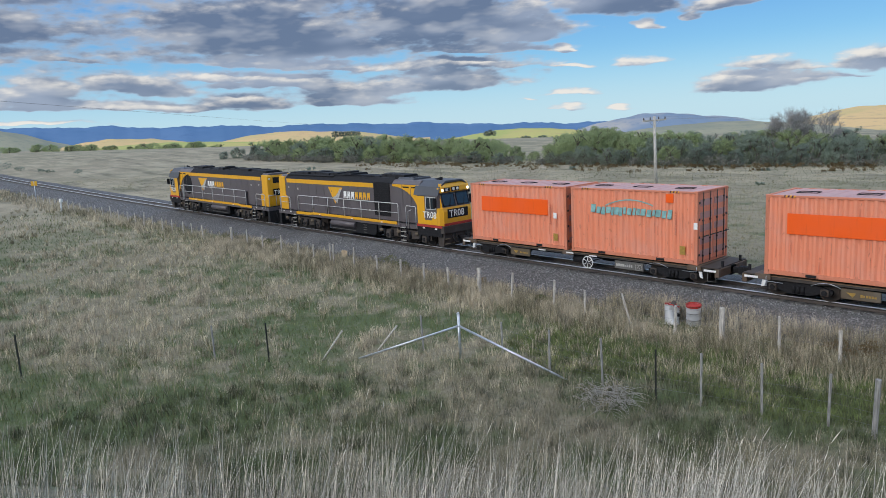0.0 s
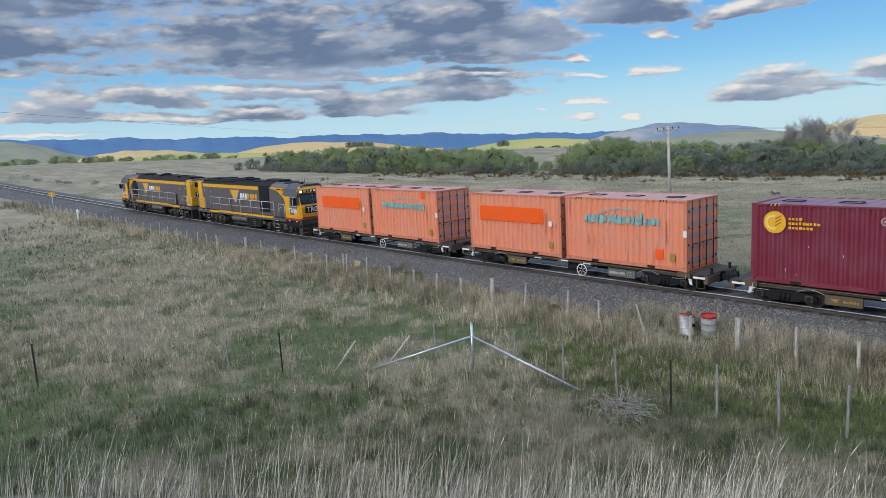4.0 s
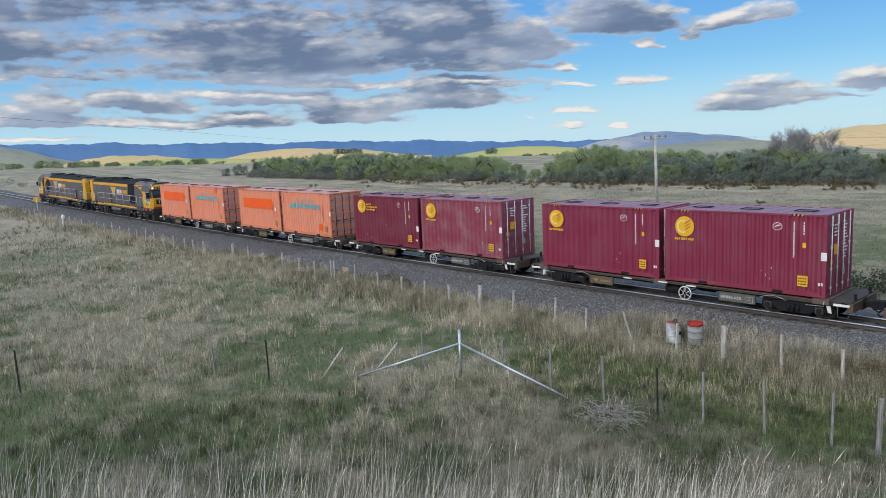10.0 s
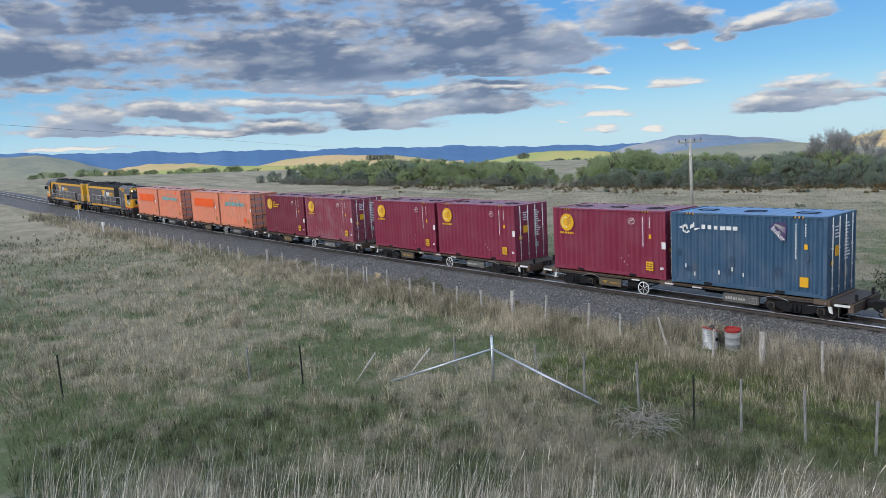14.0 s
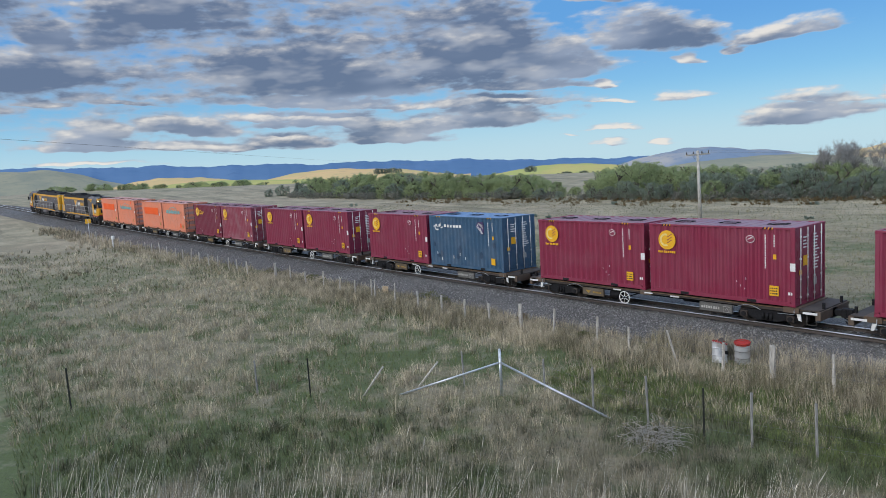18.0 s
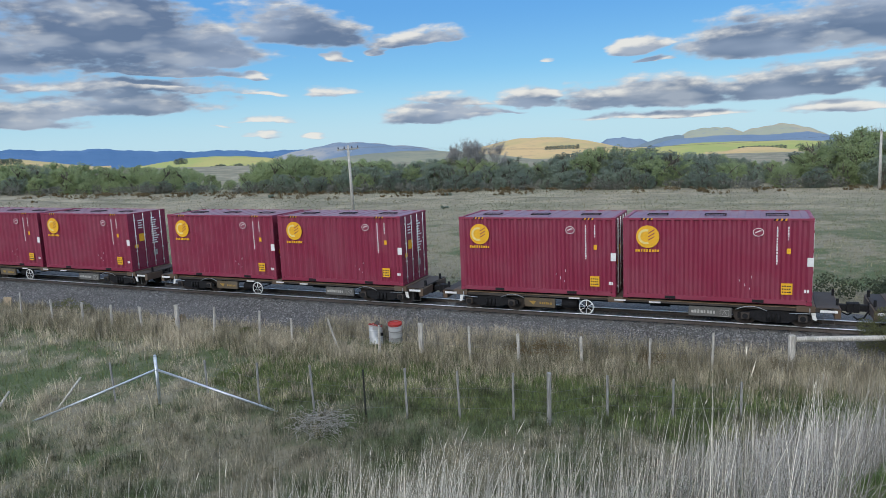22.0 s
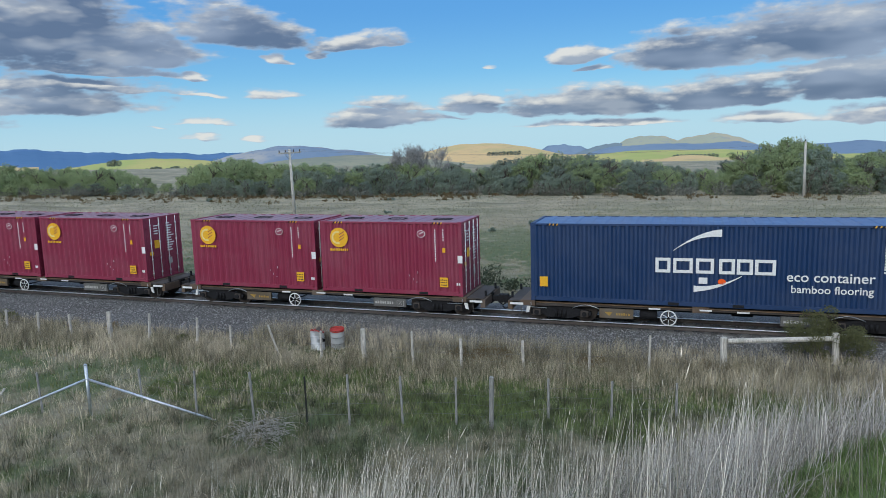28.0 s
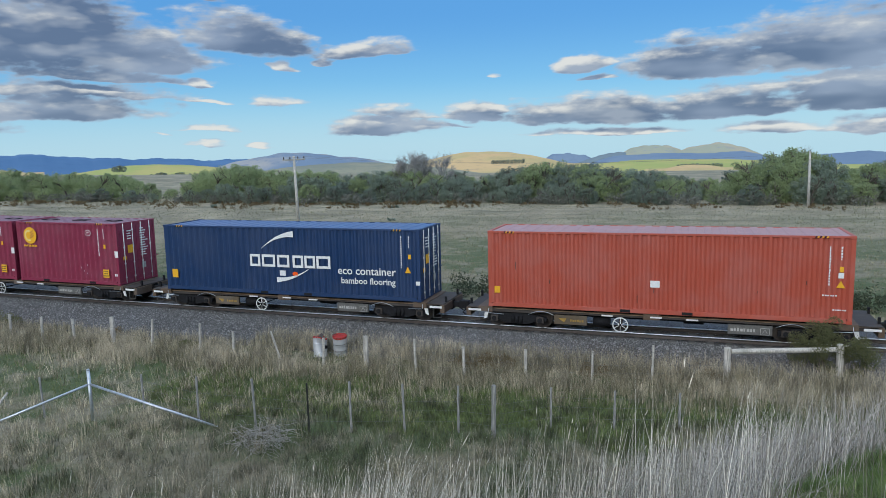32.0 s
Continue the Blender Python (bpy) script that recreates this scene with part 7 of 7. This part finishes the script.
    # a thin far row on the plain; dark clumps at heights fitting the view
    for az, r, h in [(-33 + 0.62 * k + rng.uniform(-0.5, 0.5), rng.uniform(240, 300), rng.uniform(1.8, 3.6)) for k in range(26)] + [(-8.9 + 0.27 * k, 900, rng.uniform(5.0, 7.5)) for k in range(8)] + [(a, 700, h) for a, h in ((3.2, 5.0), (3.5, 6.2), (3.8, 5.2), (5.4, 3.0), (5.7, 3.6), (6.1, 4.6), (6.35, 5.2), (6.6, 4.4), (7.1, 3.0), (7.4, 3.8), (7.65, 4.6), (7.9, 4.2), (8.4, 3.0), (9.0, 2.6))] + [(32.1 + 0.30 * k, 1200, rng.uniform(6.5, 7.5)) for k in range(9)] + [(24.6 + 0.9 * k, 500, rng.uniform(3, 5)) for k in range(5)] + [(46.4 + 0.28 * k, 1000, rng.uniform(4.0, 5.5)) for k in range(12)]:
        x, y = r * math.sin(radians(az)), r * math.cos(radians(az))
        ob = rng.choice(protos[3:] if r > 400 else protos[:3])
        m = pose(x, y, float(ground_z(x, y)) - (0.3 * h if r < 400 else 0), 0, 0, rng.uniform(0, 360))
        if r > 800:
            m = pose(x, y, el(-0.10 if az < 0 else -1.10 if az < 40 else -1.72, r) - 1, 0, 0, rng.uniform(0, 360))
        elif r > 600:
            m = pose(x, y, el(-0.80 if az < 4 else -1.34, r), 0, 0, rng.uniform(0, 360))
        ob = copy_thing(ob, m)
        k = h / 5.0
        ob.scale = (k * 1.5, k * 1.5, k) if r < 400 else (k, k, k)
        tagged(ob, "small dark tree far off on the plain", group="far trees")


scatter_trees()


def scrub(name, label, mat, spots, seed, size=0.10, per=260):
    """Low bushes too many to count, in one sheet of leaf sprays."""
    nr = np.random.RandomState(seed)
    vs, fs, n = [], [], 0
    for s, l, w, h in spots:
        x, y = to_world(s, l)
        z = float(ground_z(x, y))
        k = 5
        cs = [(x + nr.uniform(-w, w), y + nr.uniform(-w, w), z + h * nr.uniform(0.2, 0.62)) for _ in range(k)]
        v, f = leaf_cloud(nr, cs, [h * 0.42] * k, per, size)
        v[:, 2] = np.maximum(v[:, 2], z)
        vs.append(v)
        fs.append(f + n)
        n += len(v)
    return tagged(new(name, soup(name, np.concatenate(vs), [np.concatenate(fs)], mat)), label, "scrub", kind="stuff")


def make_scrub():
    rng = random.Random(5)
    fr = lambda s: float(np.interp(s, [-131, -100, -81, -66, -41, -32, 11, 45], [64.5, 73, 81, 84, 87, 92, 91, 90]))
    scrub("gorse_scrub", "low brown and rust-coloured gorse along the tree belt", "gorse", [(s, fr(s) - rng.uniform(0.5, 12) * rng.random() - 0.5, rng.uniform(0.4, 1.3), rng.uniform(0.25, 0.65)) for s in [rng.uniform(-100, -25) if rng.random() < 0.8 else rng.uniform(-25, 15) for _ in range(150)]], 1, 0.08, 150)
    scrub("grey_scrub", "low grey-green scrub at the foot of the tree belt", "grey_scrub", [(s, fr(s) + rng.uniform(-1.2, 2.5), rng.uniform(0.6, 1.3), rng.uniform(0.9, 1.9)) for s in [rng.uniform(-130, 46) for _ in range(190)]], 2, 0.13, 170)
    scrub("paddock_shrubs", "small dark shrubs scattered over the far paddock", "dark_leaf", [(-128.4, 33.9, 0.5, 0.95), (-139.5, 31.0, 0.5, 0.7), (-137, 31.6, 0.5, 0.7), (-148, 27.0, 1.0, 1.7), (-151, 26, 1.1, 1.8), (-146.5, 29, 0.7, 0.9), (-98, 60, 0.6, 0.6)] + [(rng.uniform(-90, 5), rng.uniform(52, 86), 0.35, rng.uniform(0.25, 0.5)) for _ in range(12)], 3, 0.10, 160)
    scrub("trackside_scrub", "dark low scrub on the far side of the line", "shade_scrub", [(rng.uniform(-12.0, 13), 32.6 + rng.uniform(0, 2.6), 0.8, rng.uniform(0.7, 1.35)) for _ in range(48)], 4, 0.06, 380)
    scrub("fence_shrubs", "small green shrubs in the rank grass by the railway fence", "bush_leaf", [(-41.2, 21.4, 0.5, 0.75), (-40.2, 21.6, 0.5, 0.6), (-29.4, 22.2, 0.5, 0.75), (-28.5, 22.3, 0.4, 0.65), (-47.0, 21.5, 0.5, 0.6), (-18.2, 21.6, 0.4, 0.5)], 6, 0.04, 500)
    scrub("brown_scrub", "dark brown reeds in the rank grass beside the track", "gorse", [(-7.2, 22.0, 0.35, 0.55), (-6.6, 22.1, 0.35, 0.6), (-6.0, 22.2, 0.35, 0.55), (-3.0, 22.3, 0.3, 0.45), (0.6, 22.7, 0.3, 0.5), (-22.4, 21.9, 0.3, 0.45)], 7, 0.03, 700)
    # one green bush by the strainer fence
    x, y = to_world(4.1, 23.95)
    z = float(ground_z(x, y))
    b = thing("green_bush", "olive-green feathery bush beside the strainer fence", "bush", "", pose(x, y, z))
    nr = np.random.RandomState(8)
    cs = [(u, nr.uniform(-0.45, 0.45), nr.uniform(0.2, 1.85 - 0.6 * u * u)) for u in nr.uniform(-1.05, 1.05, 40)]
    v, f = leaf_cloud(nr, cs, [0.28] * 40, 15000, 0.027)
    m = Matrix.Rotation(HEAD, 3, "Z")
    v = v @ np.array(m).T
    v[:, 2] = np.maximum(v[:, 2], 0.0)
    ob = new("foliage", soup("foliage", v, [f], "bush_leaf"))
    ob.parent = b
    g, tips = Geo(), []
    rr = random.Random(3)
    for k in range(4):
        limbs(rr, g, Vector((rr.uniform(-0.4, 0.4), rr.uniform(-0.2, 0.2), -0.05)), Vector((rr.uniform(-0.6, 0.6), rr.uniform(-0.3, 0.3), 1)).normalized(), 0.62, 0.02, 2, tips)
    part("trunk", g, "bark", b)


make_scrub()


# ---- grass ----
def blades(name, label, mat, x, y, h, w, lean, rng, bend_k=0.5, heading=None):
    """Curved tapering blades: a quad below and a triangle above, two triangles and one more each."""
    n = len(x)
    z = ground_z(x, y) - 0.02
    t = rng.uniform(0, 2 * math.pi, n)
    sx, sy = np.cos(t) * w * 0.5, np.sin(t) * w * 0.5
    q = rng.uniform(0, 2 * math.pi, n) if heading is None else heading
    lx, ly = np.cos(q) * lean * h, np.sin(q) * lean * h
    p0 = np.stack([x, y, z], 1)
    p1 = np.stack([x + lx * bend_k * 0.6, y + ly * bend_k * 0.6, z + h * 0.58], 1)
    p2 = np.stack([x + lx, y + ly, z + h * np.sqrt(np.maximum(1 - (lean * 0.8) ** 2, 0.2))], 1)
    side = np.stack([sx, sy, np.zeros(n)], 1)
    v = np.stack([p0 - side, p0 + side, p1 + side * 0.75, p1 - side * 0.75, p2], 1).reshape(-1, 3)
    k = 5 * np.arange(n)[:, None]
    quads = np.concatenate([k, k + 1, k + 2, k + 3], 1)
    tris = np.concatenate([k + 3, k + 2, k + 4], 1)
    return tagged(new(name, soup(name, v, [quads, tris], mat)), label, "grass", kind="stuff")


def tufts(rng, cx, cy, per, spread):
    n = len(cx)
    a, r = rng.uniform(0, 2 * math.pi, (n, per)), spread * np.sqrt(rng.rand(n, per))
    x, y = cx[:, None] + r * np.cos(a), cy[:, None] + r * np.sin(a)
    return x.ravel(), y.ravel(), a.ravel()


def sector(rng, n, r0, r1, a0=-37.0, a1=66.0):
    r = r0 * (r1 / r0) ** rng.rand(n)
    a = np.radians(rng.uniform(a0, a1, n))
    return r * np.sin(a), r * np.cos(a)


def lane(x, y):
    s, l = x * UX + y * UY, x * NX + y * NY
    return s, l - bend(s), x * BANK_X + y * BANK_Y


def wild(x, y, k):
    """Smooth patchiness between 0 and 1."""
    v = np.sin(x * 0.31 * k + 1.3 * np.sin(y * 0.17 * k)) + np.sin(y * 0.43 * k + 1.7 * np.sin(x * 0.23 * k + 2)) + 0.6 * np.sin((x + y) * 0.9 * k)
    return np.clip(0.5 + v / 5.2, 0, 1)


DRUM_X, DRUM_Y = to_world(-12.6, 21.6)


def lush(az, r):
    """Green bank corner close to the road, outlined to fit the camera's view."""
    return (az > 53.8 + 0.5 * np.sin(r * 2.3)) & (r < 7.6 + 0.72 * (az - 54) + 0.5 * np.sin(az * 2.1))


def make_grass():
    rng = np.random.RandomState(11)
    # sward of the paddock, darker grey-green within about 18 m
    x, y = sector(rng, 190000, 11.5, 80)
    s, l, b = lane(x, y)
    keep = (b > TOE - 1.0) & (l < 22.0)
    x, y = x[keep], y[keep]
    r = np.hypot(x, y)
    n = len(x)
    near = r < 18.5 + 2.2 * np.sin(np.arctan2(x, y) * 9.0) + rng.uniform(-2.5, 2.5, n)
    hh, wd = rng.uniform(0.10, 0.30, n) * (0.7 + 0.7 * wild(x, y, 1.0)), np.maximum(0.009, r * 0.0006)
    blades("damp_grass", "short grey-green grass below the bank", "damp_grass", x[near], y[near], hh[near], wd[near], rng.uniform(0.2, 0.8, near.sum()), rng)
    far = ~near
    blades("meadow_grass", "short mixed green and straw meadow grass", "short_grass", x[far], y[far], hh[far], wd[far], rng.uniform(0.2, 0.8, far.sum()), rng)
    # grey-olive tussocks below the bank
    cx, cy = sector(rng, 3600, 11.5, 21)
    s, l, b = lane(cx, cy)
    keep = (b > TOE - 1.5) & (l < 19.0)
    x, y, a = tufts(rng, cx[keep], cy[keep], 14, 0.12)
    r = np.hypot(x, y)
    n = len(x)
    blades("olive_tussocks", "grey-olive grass tussocks below the bank", "damp_grass", x, y, rng.uniform(0.18, 0.42, n), np.maximum(0.007, r * 0.00055), rng.uniform(0.1, 0.6, n), rng, 0.6, a)
    # straw tussocks
    cx, cy = sector(rng, 15000, 12, 85)
    s, l, b = lane(cx, cy)
    w = wild(cx, cy, 0.8)
    keep = (b > TOE - 0.5) & (l < 21.5) & (rng.rand(len(cx)) < (0.10 + 0.8 * w) * (0.10 + 0.90 * sm(17, 27, np.hypot(cx, cy))))
    cx, cy = cx[keep], cy[keep]
    x, y, a = tufts(rng, cx, cy, 15, 0.13)
    r = np.hypot(x, y)
    n = len(x)
    blades("straw_tussocks", "dry straw-coloured tussocks", "tall_grass", x, y, rng.uniform(0.20, 0.52, n), np.maximum(0.007, r * 0.0005), rng.uniform(0.15, 0.75, n), rng, 0.5, a)
    # big pale tussocks
    cx, cy = sector(rng, 1500, 14, 70, -37, 45)
    s, l, b = lane(cx, cy)
    keep = (b > TOE + 1) & (l < 15.5) & (rng.rand(len(cx)) < wild(cx, cy, 0.8) * (0.12 + 0.88 * sm(17, 26, np.hypot(cx, cy))))
    x, y, a = tufts(rng, cx[keep], cy[keep], 46, 0.20)
    n = len(x)
    blades("pale_tussocks", "large pale seeding tussocks", "tall_grass", x, y, rng.uniform(0.25, 0.62, n), np.maximum(0.006, np.hypot(x, y) * 0.0004), rng.uniform(0.1, 0.7, n), rng, 0.5, a)
    # tall rank grass along the railway fence
    n0 = 6500
    s = np.where(rng.rand(n0) < 0.8, rng.uniform(-46, 13, n0), rng.uniform(-110, 13, n0))
    l = 21.2 + np.interp(s, [-8, 4.3, 14], [0, 1.0, 2.0]) + rng.normal(-0.25, 0.9, n0)
    l = np.minimum(l, MID - 4.0)
    cx, cy = to_world(s, l + bend(s))
    x, y, a = tufts(rng, cx, cy, 14, 0.16)
    r = np.hypot(x, y)
    n = len(x)
    blades("rank_dry_grass", "tall rank brown grass along the railway fence", "tall_grass", x, y, np.where(np.abs(x - DRUM_X) + np.abs(y - DRUM_Y) < 1.6, 0.45, 1.0) * rng.uniform(0.22, 0.62, n), np.maximum(0.007, r * 0.00045), rng.uniform(0.08, 0.5, n), rng, 0.45, a)
    # thin dry grass creeping over the ballast shoulder
    s = rng.uniform(-16, 14, 2600)
    l = MID - 2.3 - 1.9 * rng.rand(len(s)) ** 0.55
    cx, cy = to_world(s, l)
    x, y, a = tufts(rng, cx, cy, 7, 0.12)
    n = len(x)
    blades("shoulder_grass", "thin dry grass creeping over the ballast shoulder", "tall_grass", x, y, rng.uniform(0.45, 0.80, n), np.full(n, 0.010), rng.uniform(0.05, 0.5, n), rng, 0.5, a)
    # fresh strip between the fences
    s = rng.uniform(-16, 10, 52000)
    l = 18.4 + np.interp(s, [-16, 10], [-0.6, 1.6]) + rng.uniform(-1.9, 1.6, len(s)) + 0.5 * np.sin(s * 1.1)
    x, y = to_world(s, l)
    n = len(x)
    blades("fresh_grass", "fresh green grass between the two fences", "green_grass", x, y, rng.uniform(0.06, 0.22, n), np.full(n, 0.014), rng.uniform(0.2, 0.8, n), rng)
    # pale dry stems on the road bank
    x, y = sector(rng, 80000, 2.6, 18)
    s, l, b = lane(x, y)
    az = np.degrees(np.arctan2(x, y))
    r = np.hypot(x, y)
    green = lush(az + rng.normal(0, 0.9, len(az)), r + rng.normal(0, 0.4, len(az))) & (rng.rand(len(az)) < 0.93)
    keep = (b < TOE + 0.6) & (b > 1.6) & ~green & (rng.rand(len(x)) < (0.25 + 0.75 * wild(x, y, 2.2) ** 1.5) * np.maximum(sm(9.0, 6.2, r), np.maximum(sm(34, 46, az), 0.06)))
    xs, ys = x[keep], y[keep]
    n = len(xs)
    rr = np.hypot(xs, ys)
    hh = rng.uniform(0.30, 0.95, n) ** 1.2 * (0.75 + 0.5 * wild(xs, ys, 1.7)) * np.where(rr < 5, 0.55, 1.0) * (1 + 0.35 * sm(46, 58, np.degrees(np.arctan2(xs, ys))))
    blades("bank_grass", "dense pale dry grass on the road bank", "bank_grass", xs, ys, hh, np.maximum(0.0038, rr * 0.00050 * (0.7 + 1.5 * rng.rand(n) ** 2.5)), rng.uniform(0.02, 0.85, n) ** 1.2, rng, 0.8, rng.normal(0.15, 0.8, n))
    # short dark grass added beneath the stems to give shaded-looking gaps
    x, y = sector(rng, 42000, 2.4, 15)
    s, l, b = lane(x, y)
    keep = (b < TOE + 0.5) & (b > 1.0)
    x, y = x[keep], y[keep]
    n = len(x)
    blades("bank_thatch", "dull matted grass under the tall bank stems", "damp_grass", x, y, rng.uniform(0.06, 0.24, n), np.maximum(0.005, np.hypot(x, y) * 0.0009), rng.uniform(0.2, 0.9, n), rng)
    # scattered taller stems, many with seed heads
    x, y = sector(rng, 15000, 3.6, 11.5)
    s, l, b = lane(x, y)
    keep = (b < TOE) & (b > 2.2) & (rng.rand(len(x)) < 0.08 + wild(x, y, 2.7) ** 2.2) & ~lush(np.degrees(np.arctan2(x, y)), np.hypot(x, y))
    x, y = x[keep][:3000], y[keep][:3000]
    n = len(x)
    h, lean, way_to = rng.uniform(0.70, 1.50, n), np.abs(rng.normal(0.20, 0.20, n)), rng.normal(0.15, 0.6, n)
    w = np.maximum(0.0045, np.hypot(x, y) * 0.00085)
    blades("tall_stems", "tall single bleached stems standing over the bank", "pale_stem", x, y, h, w, lean, rng, 0.8, way_to)
    # seed heads: slim spindles at the tips of one stem in twenty
    k = rng.rand(n) < 0.05
    x, y, h, lean, way_to, w = x[k], y[k], h[k], lean[k], way_to[k], w[k]
    n = len(x)
    tip = np.stack([x + np.cos(way_to) * lean * h, y + np.sin(way_to) * lean * h, ground_z(x, y) - 0.02 + h * np.sqrt(np.maximum(1 - (lean * 0.8) ** 2, 0.2))], 1)
    d = np.stack([np.cos(way_to) * (lean + 0.25), np.sin(way_to) * (lean + 0.25), np.ones(n)], 1)
    d /= np.linalg.norm(d, axis=1)[:, None]
    long = rng.uniform(0.05, 0.10, n)[:, None]
    t = rng.uniform(0, 2 * math.pi, n)
    v = []
    for q in (0.0, math.pi / 2):
        side = np.stack([np.cos(t + q), np.sin(t + q), np.zeros(n)], 1) * (w * 0.8)[:, None]
        v += [tip - d * long * 0.6, tip + side, tip + d * long * 0.7, tip - side]
    v = np.stack(v, 1).reshape(-1, 3)
    tagged(new("seed_heads", soup("seed_heads", v, [np.arange(8 * n).reshape(-1, 4)], "pale_stem")), "pale feathery seed heads on the tall stems", "grass", kind="stuff")
    # green grass of the bank close by
    x, y = sector(rng, 80000, 2.2, 17, 53, 68)
    az, r = np.degrees(np.arctan2(x, y)), np.hypot(x, y)
    s, l, b = lane(x, y)
    keep = lush(az + 0.8, r - 0.5) & (b > 0.8)
    x, y, r = x[keep], y[keep], r[keep]
    n = len(x)
    blades("bank_green_grass", "lush green grass low on the road bank", "bank_green", x, y, rng.uniform(0.08, 0.26, n), np.maximum(0.004, r * 0.0008), rng.uniform(0.2, 0.85, n), rng)
    # the far paddock
    x, y = sector(rng, 120000, 33, 120)
    s, l, b = lane(x, y)
    keep = (l > MID + 5.0) & (l < 92)
    x, y = x[keep], y[keep]
    r = np.hypot(x, y)
    n = len(x)
    blades("far_paddock_grass", "dull straw and olive grass of the far paddock", "far_grass", x, y, rng.uniform(0.06, 0.17, n), r * 0.0009, rng.uniform(0.2, 0.8, n), rng)


make_grass()


# ---- sleepers: many alike pieces, built last ----
def lay_sleepers():
    me = Geo().prism([(-0.95, -0.20), (0.95, -0.20), (0.98, -0.34), (-0.98, -0.34)], "x", -0.11, 0.11).mesh("sleeper", M["sleeper"])
    for k in range(296):
        ob = new("sleeper", me)
        ob.parent = track
        ob.matrix_basis = track_pose(18.0 - 0.62 * k, 0.045)


lay_sleepers()


# ---- what moves ----
def motions():
    steps = [0.0, 0.5] + [float(k) for k in range(1, 32)] + [31.5, 32.0]
    for ob, at, up, turned in MOVERS:
        flip = pose(0, 0, 0, 0, 0, 180) if turned else pose(0, 0, 0)
        walk(ob, [(t, track_pose(START + at - travelled(t), up) @ flip) for t in steps])
        for w in ob.children:
            if w.name.startswith("wheelset"):
                c = w.matrix_basis.translation.copy()
                n = int(math.degrees(travelled(32.0) / c.z) / 80) + 1
                way = 1 if turned else -1
                walk(w, [(32.0 * k / n, pose(*c, 0, way * math.degrees(travelled(32.0 * k / n) / c.z) % 360, 0)) for k in range(n + 1)])


motions()
